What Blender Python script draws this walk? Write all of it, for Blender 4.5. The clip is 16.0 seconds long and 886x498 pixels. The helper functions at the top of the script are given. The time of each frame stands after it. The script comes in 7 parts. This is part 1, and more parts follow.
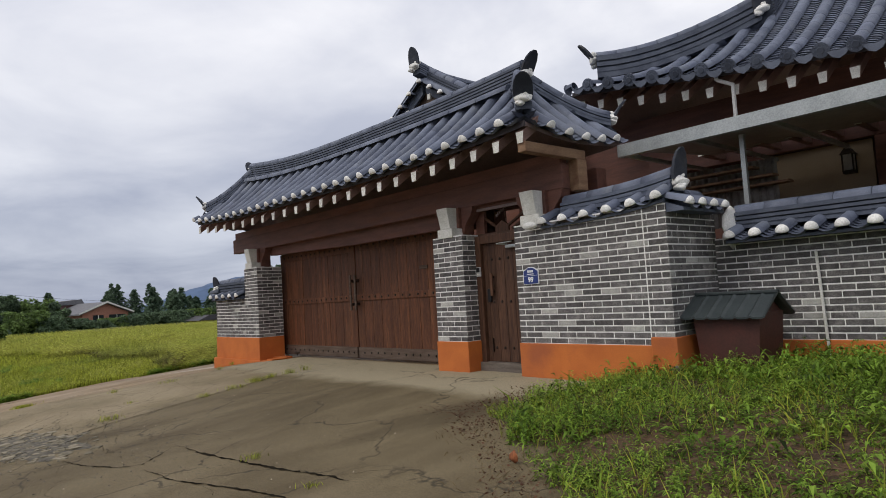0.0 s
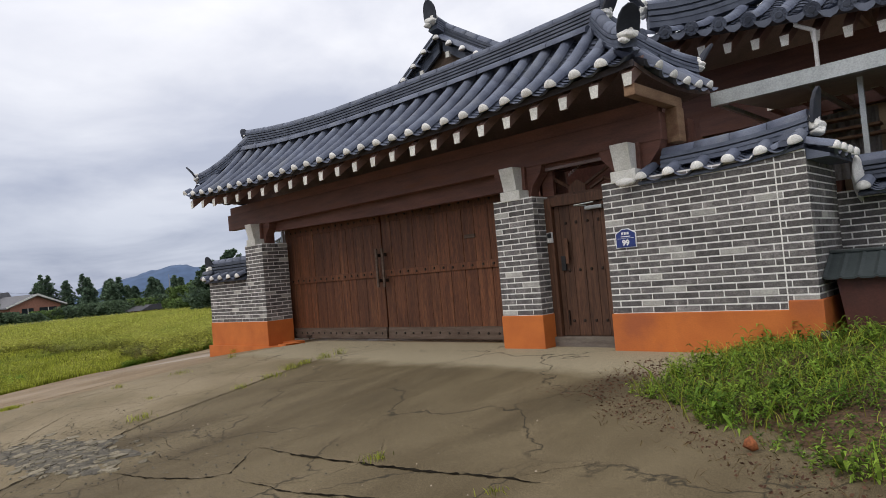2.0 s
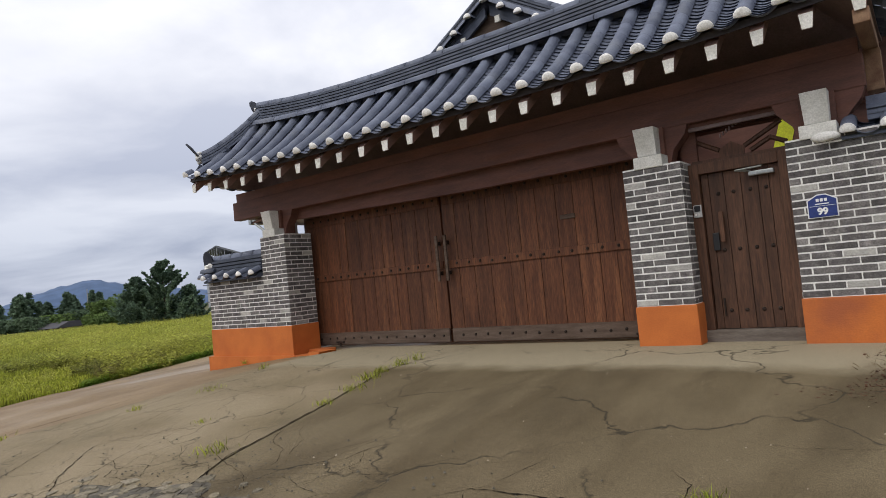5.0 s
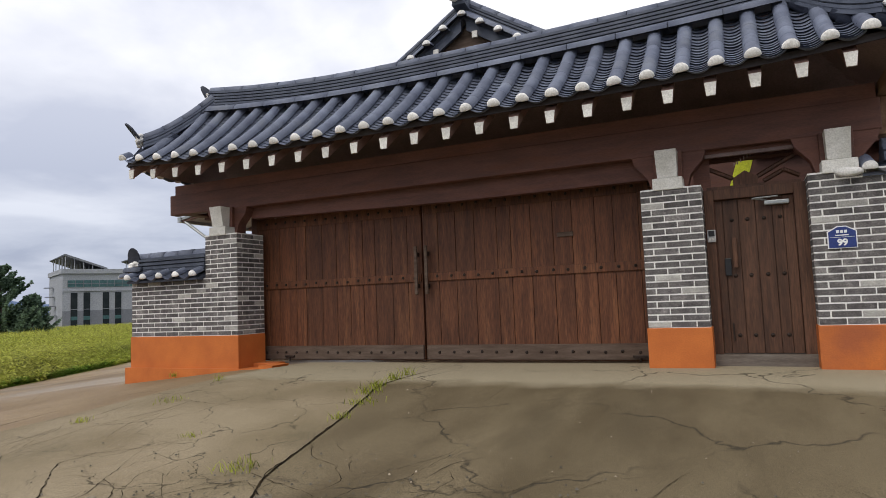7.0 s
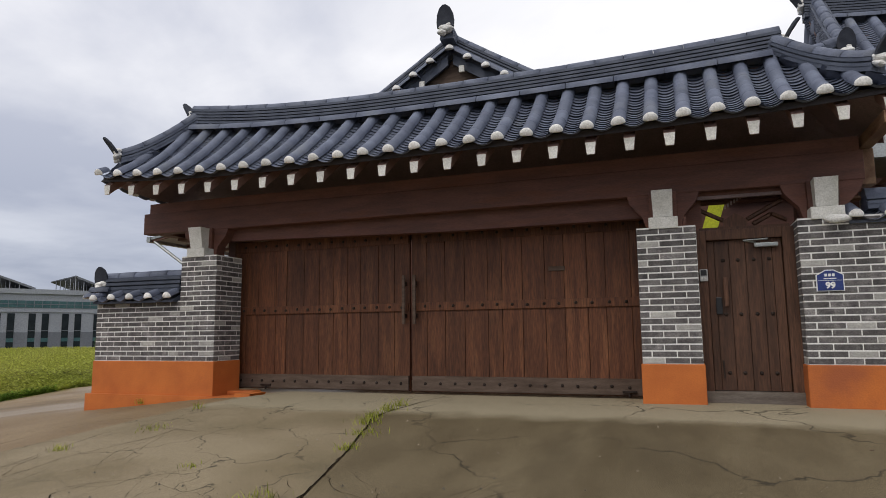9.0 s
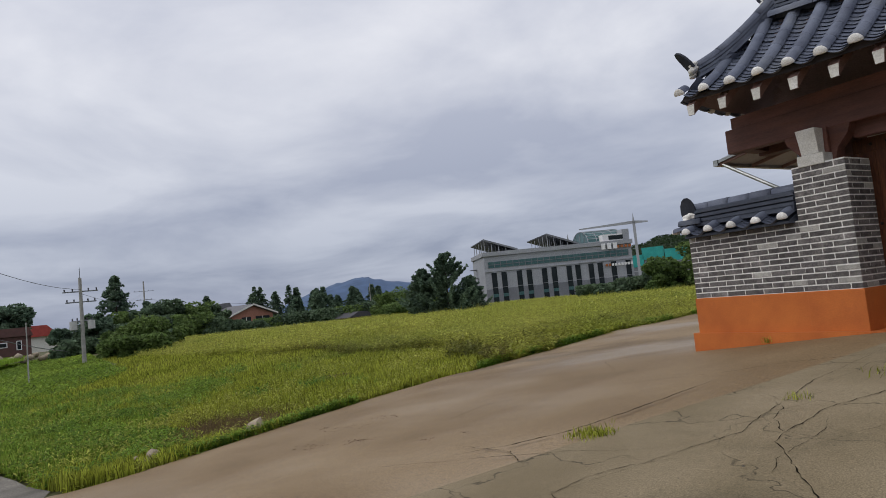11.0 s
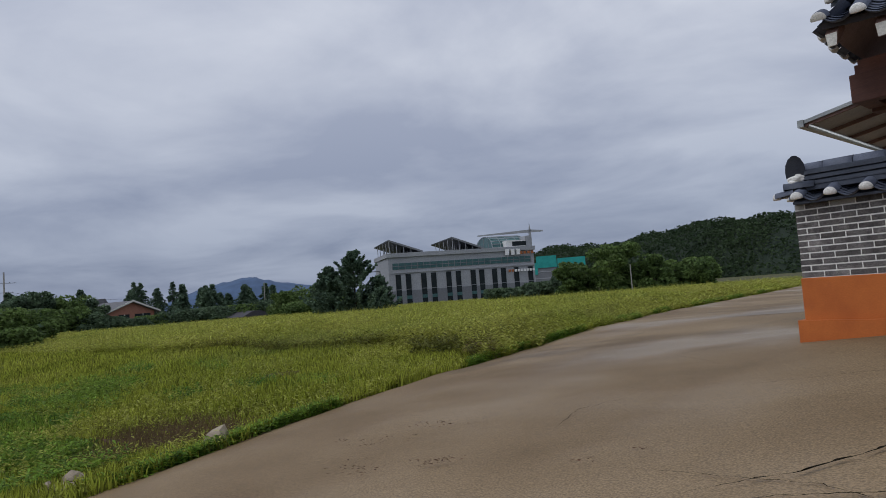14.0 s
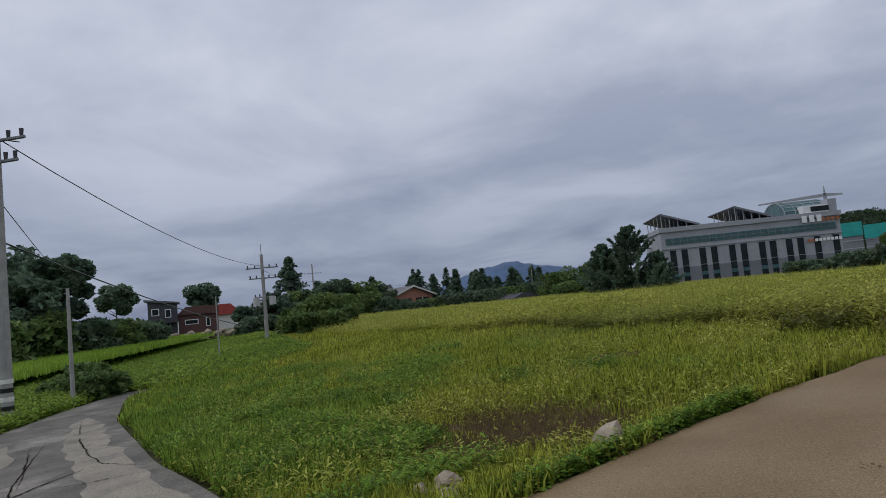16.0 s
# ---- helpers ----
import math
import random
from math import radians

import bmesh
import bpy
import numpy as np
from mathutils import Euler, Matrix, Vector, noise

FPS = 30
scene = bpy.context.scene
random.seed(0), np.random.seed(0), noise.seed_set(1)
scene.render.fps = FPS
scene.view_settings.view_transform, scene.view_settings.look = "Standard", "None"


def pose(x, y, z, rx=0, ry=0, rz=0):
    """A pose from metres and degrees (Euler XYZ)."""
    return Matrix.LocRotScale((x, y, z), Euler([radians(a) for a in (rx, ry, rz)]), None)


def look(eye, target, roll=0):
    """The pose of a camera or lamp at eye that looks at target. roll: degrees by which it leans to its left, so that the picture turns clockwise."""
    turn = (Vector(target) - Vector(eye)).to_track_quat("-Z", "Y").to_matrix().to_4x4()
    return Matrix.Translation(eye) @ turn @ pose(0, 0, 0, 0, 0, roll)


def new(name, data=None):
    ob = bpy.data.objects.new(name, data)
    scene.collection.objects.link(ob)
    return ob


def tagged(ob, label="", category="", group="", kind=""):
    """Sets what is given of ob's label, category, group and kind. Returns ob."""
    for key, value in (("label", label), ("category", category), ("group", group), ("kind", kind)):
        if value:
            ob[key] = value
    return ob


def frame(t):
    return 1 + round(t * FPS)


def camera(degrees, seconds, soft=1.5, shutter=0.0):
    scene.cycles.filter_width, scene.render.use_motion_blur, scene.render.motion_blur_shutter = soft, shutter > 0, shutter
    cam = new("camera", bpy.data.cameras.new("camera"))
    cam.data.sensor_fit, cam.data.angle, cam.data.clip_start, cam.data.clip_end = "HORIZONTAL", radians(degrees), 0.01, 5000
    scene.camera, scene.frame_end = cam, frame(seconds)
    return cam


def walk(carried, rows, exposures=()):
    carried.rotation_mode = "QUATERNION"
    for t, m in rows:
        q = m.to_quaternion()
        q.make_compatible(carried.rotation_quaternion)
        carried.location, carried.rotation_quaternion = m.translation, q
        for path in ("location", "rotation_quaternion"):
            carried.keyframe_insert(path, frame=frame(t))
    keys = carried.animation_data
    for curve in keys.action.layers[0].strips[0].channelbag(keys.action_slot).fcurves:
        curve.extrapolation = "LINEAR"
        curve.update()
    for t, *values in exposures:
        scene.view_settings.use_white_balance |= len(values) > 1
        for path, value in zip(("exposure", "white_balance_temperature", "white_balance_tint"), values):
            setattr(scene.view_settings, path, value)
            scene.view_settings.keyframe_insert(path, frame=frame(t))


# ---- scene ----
cam = camera(68.4, 16.0, 0.8)
PATH = [
    (0, (7.649, -6.672, 1.176), (6.165, -5.338, 1.317), -3.4),
    (0.5, (7.133, -6.758, 1.193), (5.655, -5.416, 1.319), -3.9),
    (1, (6.657, -6.937, 1.177), (5.227, -5.544, 1.307), -3.8),
    (1.5, (6.177, -6.917, 1.13), (4.775, -5.493, 1.231), -6.4),
    (2, (5.672, -7.169, 1.132), (4.306, -5.71, 1.207), -4.9),
    (2.5, (5.174, -7.28, 1.131), (3.876, -5.76, 1.195), -4.1),
    (3, (4.684, -7.234, 1.131), (3.444, -5.667, 1.208), -3.8),
    (3.5, (4.213, -7.246, 1.127), (3.004, -5.656, 1.213), -5.2),
    (4, (3.794, -7.147, 1.081), (2.605, -5.541, 1.16), -5.9),
    (4.5, (3.312, -7.225, 1.039), (2.114, -5.627, 1.129), -5.6),
    (6.8, (1.169, -7.727, 0.883), (0.221, -5.97, 1.0), -3.0),
    (7, (1.076, -7.765, 0.863), (0.232, -5.958, 1.024), -2.2),
    (7.5, (0.764, -7.859, 0.848), (0.163, -5.962, 1.056), -1.9),
    (8, (0.677, -7.837, 0.869), (0.174, -5.922, 1.148), -2.9),
    (8.5, (0.68, -7.918, 0.909), (0.165, -6.003, 1.167), -2.0),
    (9, (0.463, -7.981, 0.848), (-0.217, -6.117, 1.104), -0.6),
    (9.5, (0.013, -7.984, 0.909), (-0.963, -6.252, 1.125), -3.6),
    (10, (-0.651, -8.132, 0.87), (-2.033, -6.7, 1.078), -5.8),
    (10.2, (-1.022, -8.214, 0.888), (-2.499, -6.879, 1.085), -6.4),
    (12.3, (-3.392, -8.321, 0.724), (-5.176, -7.425, 0.854), -3.2),
    (12.5, (-3.638, -8.33, 0.717), (-5.371, -7.341, 0.864), -3.5),
    (13, (-4.212, -8.321, 0.703), (-5.812, -7.13, 0.848), -4.7),
    (13.5, (-4.76, -8.433, 0.645), (-6.287, -7.151, 0.802), -2.4),
    (14, (-5.318, -8.539, 0.602), (-6.809, -7.212, 0.739), -4.2),
    (14.3, (-5.748, -8.529, 0.598), (-7.284, -7.262, 0.785), -6.7),
    (14.5, (-6.039, -8.571, 0.565), (-7.662, -7.413, 0.721), -3.8),
    (15, (-6.694, -8.567, 0.514), (-8.405, -7.543, 0.661), -5.1),
    (15.5, (-7.47, -8.572, 0.507), (-9.276, -7.727, 0.66), -5.1),
    (16, (-8.177, -8.624, 0.461), (-10.06, -7.969, 0.61), -5.5),
]
EXPOSURES = [(0.0, 0.37, 6850, 10), (1.2, 0.37, 6850, 10), (2.2, 0.52, 6850, 10), (4.7, 0.56, 6850, 10), (7.0, 0.60, 6850, 10), (7.6, 0.54, 6850, 10), (8.3, 0.34, 6850, 10), (9.2, 0.34, 6850, 10), (10.2, 0.32, 6850, 10), (12.3, -0.20, 6300, 10), (16.0, -0.2, 6250, 10)]
walk(cam, [(t, look(eye, target, roll)) for t, eye, target, roll in PATH], EXPOSURES)

# ---- sky and sun: an even overcast ----
world = bpy.data.worlds.new("overcast_sky")
scene.world = world
world.use_nodes = True
wn, wl = world.node_tree.nodes, world.node_tree.links
wn.clear()
w_out = wn.new("ShaderNodeOutputWorld")
w_sky = wn.new("ShaderNodeTexSky")
w_sky.sky_type, w_sky.sun_disc = "NISHITA", False
w_sky.sun_elevation, w_sky.sun_rotation = radians(52), radians(200)
w_sky.dust_density, w_sky.air_density = 2.0, 1.0
w_clear = wn.new("ShaderNodeBackground")
w_clear.inputs["Strength"].default_value = 0.10
wl.new(w_sky.outputs[0], w_clear.inputs["Color"])
w_tc = wn.new("ShaderNodeTexCoord")
w_part = wn.new("ShaderNodeSeparateXYZ")
wl.new(w_tc.outputs["Generated"], w_part.inputs[0])
w_lift = wn.new("ShaderNodeMath")
w_lift.operation, w_lift.inputs[1].default_value = "ADD", 0.16
wl.new(w_part.outputs["Z"], w_lift.inputs[0])
w_flat = wn.new("ShaderNodeVectorMath")
w_flat.operation = "DIVIDE"
wl.new(w_tc.outputs["Generated"], w_flat.inputs[0])
wl.new(w_lift.outputs[0], w_flat.inputs[1])
w_noise = wn.new("ShaderNodeTexNoise")
w_noise.inputs["Scale"].default_value, w_noise.inputs["Detail"].default_value = 0.95, 8.0
w_noise.inputs["Roughness"].default_value, w_noise.inputs["Distortion"].default_value = 0.52, 0.35
wl.new(w_flat.outputs[0], w_noise.inputs["Vector"])
w_ramp = wn.new("ShaderNodeValToRGB")
w_ramp.color_ramp.elements[0].position, w_ramp.color_ramp.elements[0].color = 0.38, (0.40, 0.43, 0.52, 1)
w_ramp.color_ramp.elements[1].position, w_ramp.color_ramp.elements[1].color = 0.65, (0.66, 0.68, 0.735, 1)
wl.new(w_noise.outputs["Fac"], w_ramp.inputs["Fac"])
w_sep = wn.new("ShaderNodeSeparateXYZ")
wl.new(w_tc.outputs["Generated"], w_sep.inputs[0])
w_up = wn.new("ShaderNodeValToRGB")
w_up.color_ramp.elements[0].position, w_up.color_ramp.elements[0].color = 0.0, (0.45, 0.50, 0.61, 1)
w_up.color_ramp.elements[1].position, w_up.color_ramp.elements[1].color = 0.40, (1.12, 1.11, 1.10, 1)
wl.new(w_sep.outputs["Z"], w_up.inputs["Fac"])
w_mul = wn.new("ShaderNodeMix")
w_mul.data_type, w_mul.blend_type = "RGBA", "MULTIPLY"
w_mul.inputs["Factor"].default_value = 1.0
wl.new(w_ramp.outputs[0], w_mul.inputs[6])
wl.new(w_up.outputs[0], w_mul.inputs[7])
w_cloud = wn.new("ShaderNodeBackground")
w_cloud.inputs["Strength"].default_value = 1.15
wl.new(w_mul.outputs[2], w_cloud.inputs["Color"])
w_mix = wn.new("ShaderNodeMixShader")
w_mix.inputs[0].default_value = 0.9
wl.new(w_clear.outputs[0], w_mix.inputs[1])
wl.new(w_cloud.outputs[0], w_mix.inputs[2])
wl.new(w_mix.outputs[0], w_out.inputs["Surface"])

sun = new("sun", bpy.data.lights.new("sun", "SUN"))
sun.data.energy, sun.data.angle, sun.data.color = 0.9, radians(30), (1.0, 0.97, 0.92)
sun.matrix_world = look((-6, -25, 32), (0, 0, 0))


# ---- materials ----
def shader(name, c1, c2, rough=0.8, scale=3.0, fine=40.0, bump=0.15, metal=0.0, c3=None, vary=0.0, stretch=(1, 1, 1), island=0.0, spec=0.4, lo=0.35, hi=0.65, bump_size=0.01, grain=0.16, wet=0.0, dry=None, hair=0.0):
    """Two colours mixed by coarse noise, a third as sparse stains, fine grain and relief; vary: change by object; island: by loose piece."""
    m = bpy.data.materials.new(name)
    m.use_nodes = True
    n, l = m.node_tree.nodes, m.node_tree.links
    b = n["Principled BSDF"]
    b.inputs["Roughness"].default_value, b.inputs["Metallic"].default_value = rough, metal
    b.inputs["Specular IOR Level"].default_value = spec
    tc, mp = n.new("ShaderNodeTexCoord"), n.new("ShaderNodeMapping")
    mp.inputs["Scale"].default_value = stretch
    geo = n.new("ShaderNodeNewGeometry")
    l.new(geo.outputs["Position"], mp.inputs["Vector"])
    n1, n2 = n.new("ShaderNodeTexNoise"), n.new("ShaderNodeTexNoise")
    n1.inputs["Scale"].default_value, n1.inputs["Detail"].default_value = scale, 6
    n2.inputs["Scale"].default_value, n2.inputs["Detail"].default_value = fine, 4
    l.new(mp.outputs[0], n1.inputs["Vector"])
    l.new(mp.outputs[0], n2.inputs["Vector"])
    r = n.new("ShaderNodeMapRange")
    r.inputs[1].default_value, r.inputs[2].default_value = lo, hi
    l.new(n1.outputs["Fac"], r.inputs[0])
    mix = n.new("ShaderNodeMix")
    mix.data_type = "RGBA"
    mix.inputs[6].default_value, mix.inputs[7].default_value = (*c1, 1), (*c2, 1)
    l.new(r.outputs[0], mix.inputs[0])
    out = mix.outputs[2]
    if c3:
        n3 = n.new("ShaderNodeTexNoise")
        n3.inputs["Scale"].default_value, n3.inputs["Detail"].default_value = scale * 0.37, 8
        n3.inputs["Roughness"].default_value = 0.65
        l.new(mp.outputs[0], n3.inputs["Vector"])
        r3 = n.new("ShaderNodeMapRange")
        r3.inputs[1].default_value, r3.inputs[2].default_value = 0.54, 0.70
        l.new(n3.outputs["Fac"], r3.inputs[0])
        m3 = n.new("ShaderNodeMix")
        m3.data_type = "RGBA"
        m3.inputs[7].default_value = (*c3, 1)
        l.new(r3.outputs[0], m3.inputs[0])
        l.new(out, m3.inputs[6])
        out = m3.outputs[2]
    if dry:
        # rain never reaches the strip under the eaves
        sx, nd, ad, rd, md = n.new("ShaderNodeSeparateXYZ"), n.new("ShaderNodeTexNoise"), n.new("ShaderNodeMath"), n.new("ShaderNodeMapRange"), n.new("ShaderNodeMix")
        nd.inputs["Scale"].default_value, nd.inputs["Detail"].default_value = 1.3, 7
        l.new(geo.outputs["Position"], sx.inputs[0])
        l.new(geo.outputs["Position"], nd.inputs["Vector"])
        ad.operation = "MULTIPLY_ADD"
        ad.inputs[1].default_value = 0.75
        l.new(nd.outputs["Fac"], ad.inputs[0])
        l.new(sx.outputs["Y"], ad.inputs[2])
        rd.inputs[1].default_value, rd.inputs[2].default_value = -0.98, -0.66
        l.new(ad.outputs[0], rd.inputs[0])
        md.data_type = "RGBA"
        md.inputs[7].default_value = (*dry, 1)
        l.new(rd.outputs[0], md.inputs[0])
        l.new(out, md.inputs[6])
        out = md.outputs[2]
    if hair:
        # hair cracks
        nw, av, vo, rv, mv = n.new("ShaderNodeTexNoise"), n.new("ShaderNodeVectorMath"), n.new("ShaderNodeTexVoronoi"), n.new("ShaderNodeMapRange"), n.new("ShaderNodeMix")
        nw.inputs["Scale"].default_value, nw.inputs["Detail"].default_value = 2.2, 6
        l.new(geo.outputs["Position"], nw.inputs["Vector"])
        av.operation = "MULTIPLY_ADD"
        av.inputs[1].default_value = (0.9, 0.9, 0.0)
        l.new(nw.outputs["Color"], av.inputs[0])
        l.new(geo.outputs["Position"], av.inputs[2])
        vo.voronoi_dimensions, vo.feature = "2D", "DISTANCE_TO_EDGE"
        vo.inputs["Scale"].default_value = hair
        l.new(av.outputs[0], vo.inputs["Vector"])
        rv.inputs[1].default_value, rv.inputs[2].default_value, rv.inputs[3].default_value, rv.inputs[4].default_value = 0.001, 0.013, 0.85, 0.0
        l.new(vo.outputs["Distance"], rv.inputs[0])
        mv.data_type = "RGBA"
        mv.inputs[7].default_value = (0.03, 0.025, 0.016, 1)
        gate_n, gm, mm2 = n.new("ShaderNodeTexNoise"), n.new("ShaderNodeMapRange"), n.new("ShaderNodeMath")
        gate_n.inputs["Scale"].default_value, gate_n.inputs["Detail"].default_value = 0.9, 3
        l.new(geo.outputs["Position"], gate_n.inputs["Vector"])
        gm.inputs[1].default_value, gm.inputs[2].default_value = 0.38, 0.54
        l.new(gate_n.outputs["Fac"], gm.inputs[0])
        mm2.operation = "MULTIPLY"
        l.new(gm.outputs[0], mm2.inputs[0])
        l.new(rv.outputs[0], mm2.inputs[1])
        l.new(mm2.outputs[0], mv.inputs[0])
        l.new(out, mv.inputs[6])
        out = mv.outputs[2]
    hsv = n.new("ShaderNodeHueSaturation")
    l.new(out, hsv.inputs["Color"])
    g = n.new("ShaderNodeMapRange")
    g.inputs[1].default_value, g.inputs[2].default_value = 0.3, 0.7
    g.inputs[3].default_value, g.inputs[4].default_value = 1 - grain, 1 + grain
    l.new(n2.outputs["Fac"], g.inputs[0])
    val = g.outputs[0]
    for amount, node, sock in ((vary, "ShaderNodeObjectInfo", "Random"), (island, "ShaderNodeNewGeometry", "Random Per Island")):
        if amount:
            o = n.new(node)
            k, mm = n.new("ShaderNodeMapRange"), n.new("ShaderNodeMath")
            k.inputs[3].default_value, k.inputs[4].default_value = 1 - amount, 1 + amount
            mm.operation = "MULTIPLY"
            l.new(o.outputs[sock], k.inputs[0])
            l.new(k.outputs[0], mm.inputs[0])
            l.new(val, mm.inputs[1])
            val = mm.outputs[0]
    if wet:
        n4, r4 = n.new("ShaderNodeTexNoise"), n.new("ShaderNodeMapRange")
        n4.inputs["Scale"].default_value, n4.inputs["Detail"].default_value = 0.22, 5
        r4.inputs[1].default_value, r4.inputs[2].default_value, r4.inputs[3].default_value, r4.inputs[4].default_value = 0.45, 0.62, rough, rough - wet
        l.new(mp.outputs[0], n4.inputs["Vector"])
        l.new(n4.outputs["Fac"], r4.inputs[0])
        l.new(r4.outputs[0], b.inputs["Roughness"])
    l.new(val, hsv.inputs["Value"])
    l.new(hsv.outputs[0], b.inputs["Base Color"])
    if bump:
        bp = n.new("ShaderNodeBump")
        bp.inputs["Strength"].default_value, bp.inputs["Distance"].default_value = bump, bump_size
        l.new(n2.outputs["Fac"], bp.inputs["Height"])
        l.new(bp.outputs[0], b.inputs["Normal"])
    return m


def leafy(name, c1, c2, island=0.35, scale=0.25, c3=None):
    """Leaves and blades: a little light passes through."""
    m = shader(name, c1, c2, 0.6, scale, 8.0, 0, island=island, c3=c3, spec=0.2)
    b = m.node_tree.nodes["Principled BSDF"]
    n, l = m.node_tree.nodes, m.node_tree.links
    colour = b.inputs["Base Color"].links[0].from_socket
    glow, mix = n.new("ShaderNodeBsdfTranslucent"), n.new("ShaderNodeMixShader")
    l.new(colour, glow.inputs["Color"])
    mix.inputs[0].default_value = 0.42
    l.new(b.outputs[0], mix.inputs[1])
    l.new(glow.outputs[0], mix.inputs[2])
    l.new(mix.outputs[0], n["Material Output"].inputs["Surface"])
    return m


M_BRICK = shader("grey_brick", (0.085, 0.078, 0.078), (0.155, 0.145, 0.14), 0.9, 9, 70, 0.8, vary=0.32, c3=(0.28, 0.26, 0.25), bump_size=0.006, grain=0.3)
M_BRICK_PALE = shader("pale_brick", (0.42, 0.41, 0.38), (0.32, 0.31, 0.29), 0.9, 9, 70, 0.4, vary=0.15)
M_MORTAR = shader("mortar", (0.80, 0.79, 0.76), (0.70, 0.69, 0.66), 0.95, 5, 80, 0.3)
M_ORANGE = shader("orange_paint", (0.56, 0.160, 0.034), (0.45, 0.120, 0.026), 0.75, 2.2, 60, 0.25, c3=(0.36, 0.10, 0.035), grain=0.06)
M_TILE = shader("roof_tile", (0.084, 0.098, 0.142), (0.134, 0.154, 0.206), 0.62, 4, 90, 0.3, vary=0.14, island=0.12, c3=(0.148, 0.162, 0.190))
M_TILE_DARK = shader("ridge_tile", (0.055, 0.066, 0.096), (0.090, 0.105, 0.142), 0.6, 5, 90, 0.3, vary=0.2, island=0.2)
# darker copy of the ridge tile: shade on the end tiles put into colour
M_LEAF = shader("shaded_end_tile", (0.030, 0.034, 0.046), (0.048, 0.053, 0.068), 0.75, 6, 90, 0.3, c3=(0.07, 0.07, 0.075), spec=0.2)
M_PLASTER = shader("white_plaster", (0.84, 0.83, 0.80), (0.72, 0.71, 0.68), 0.85, 9, 60, 0.4, vary=0.1, c3=(0.45, 0.44, 0.41))
M_WHITE = shader("white_paint", (0.72, 0.71, 0.67), (0.60, 0.59, 0.54), 0.7, 8, 60, 0.2, vary=0.1)
M_WOOD = shader("gate_wood", (0.074, 0.024, 0.009), (0.128, 0.045, 0.018), 0.62, 5, 30, 0.3, vary=0.22, stretch=(3, 3, 0.28), c3=(0.19, 0.076, 0.032), grain=0.4)
M_BEAM = shader("beam_wood", (0.110, 0.048, 0.036), (0.165, 0.070, 0.050), 0.65, 4, 40, 0.2, vary=0.15, stretch=(0.5, 3, 3), c3=(0.15, 0.055, 0.03))
M_RAFTER = shader("rafter_wood", (0.19, 0.115, 0.096), (0.25, 0.150, 0.124), 0.7, 4, 40, 0.2, vary=0.15, stretch=(3, 0.5, 3))
M_EAVE = shader("eave_boards", (0.19, 0.138, 0.132), (0.24, 0.172, 0.162), 0.75, 4, 40, 0.2, vary=0.15)
M_DOORWOOD = shader("door_wood", (0.058, 0.025, 0.013), (0.098, 0.044, 0.024), 0.65, 5, 30, 0.3, vary=0.2, stretch=(3, 3, 0.28), c3=(0.12, 0.058, 0.034), grain=0.35)
# near-black wood colour: shade under the tile ends put into the eave board
M_EAVE_SHADE = shader("eave_shade", (0.035, 0.030, 0.034), (0.055, 0.046, 0.050), 0.7, 4, 40, 0.2)
M_GREYWOOD = shader("grey_wood", (0.16, 0.135, 0.115), (0.11, 0.088, 0.072), 0.8, 6, 60, 0.3, stretch=(0.4, 3, 3))
M_PALEWOOD = shader("worn_wood", (0.27, 0.165, 0.095), (0.16, 0.08, 0.045), 0.7, 3, 40, 0.2, stretch=(3, 0.6, 3))
M_OLDWOOD = shader("weathered_wood", (0.125, 0.088, 0.066), (0.075, 0.048, 0.034), 0.8, 6, 60, 0.3, stretch=(0.4, 3, 3))
M_IRON = shader("iron", (0.03, 0.022, 0.018), (0.05, 0.035, 0.028), 0.5, 8, 60, 0.1, metal=0.6)
M_BLACK = shader("black_plastic", (0.012, 0.012, 0.013), (0.018, 0.018, 0.02), 0.35, 8, 60, 0)
M_STEEL = shader("galvanised_steel", (0.40, 0.42, 0.42), (0.32, 0.34, 0.34), 0.42, 4, 60, 0.05, metal=0.6)
M_GREY = shader("grey_plastic", (0.50, 0.50, 0.50), (0.42, 0.42, 0.42), 0.5, 8, 60, 0)
M_CONCRETE = shader("wet_concrete", (0.098, 0.074, 0.040), (0.162, 0.127, 0.074), 0.8, 1.0, 130, 0.35, c3=(0.080, 0.061, 0.034), lo=0.33, hi=0.67, grain=0.5, stretch=(1.5, 0.55, 1), spec=0.2, dry=(0.31, 0.265, 0.18), hair=0.55)
M_OLDSLAB = shader("old_concrete", (0.184, 0.144, 0.084), (0.268, 0.216, 0.138), 0.85, 0.8, 120, 0.35, c3=(0.088, 0.074, 0.042), grain=0.42, spec=0.2, dry=(0.31, 0.265, 0.18), hair=1.1)
M_DRIVE = shader("brown_concrete", (0.182, 0.121, 0.061), (0.275, 0.196, 0.110), 0.7, 0.45, 70, 0.5, c3=(0.110, 0.072, 0.038), grain=0.42, wet=0.34, spec=0.25)
M_PATCH = shader("rough_patch", (0.075, 0.066, 0.050), (0.15, 0.132, 0.10), 0.9, 9, 26, 1.0, c3=(0.060, 0.054, 0.044), bump_size=0.03)
M_LANE = shader("lane_asphalt", (0.105, 0.098, 0.084), (0.165, 0.152, 0.130), 0.85, 1.2, 40, 0.5, c3=(0.30, 0.275, 0.235), grain=0.4, spec=0.2)
M_CRACK = shader("crack", (0.012, 0.010, 0.008), (0.028, 0.024, 0.018), 1.0, 6, 50, 0.2, spec=0.0)
M_SOIL = shader("soil", (0.070, 0.038, 0.020), (0.120, 0.070, 0.036), 0.95, 2.5, 30, 1.0, bump_size=0.04, grain=0.5, c3=(0.045, 0.028, 0.016))
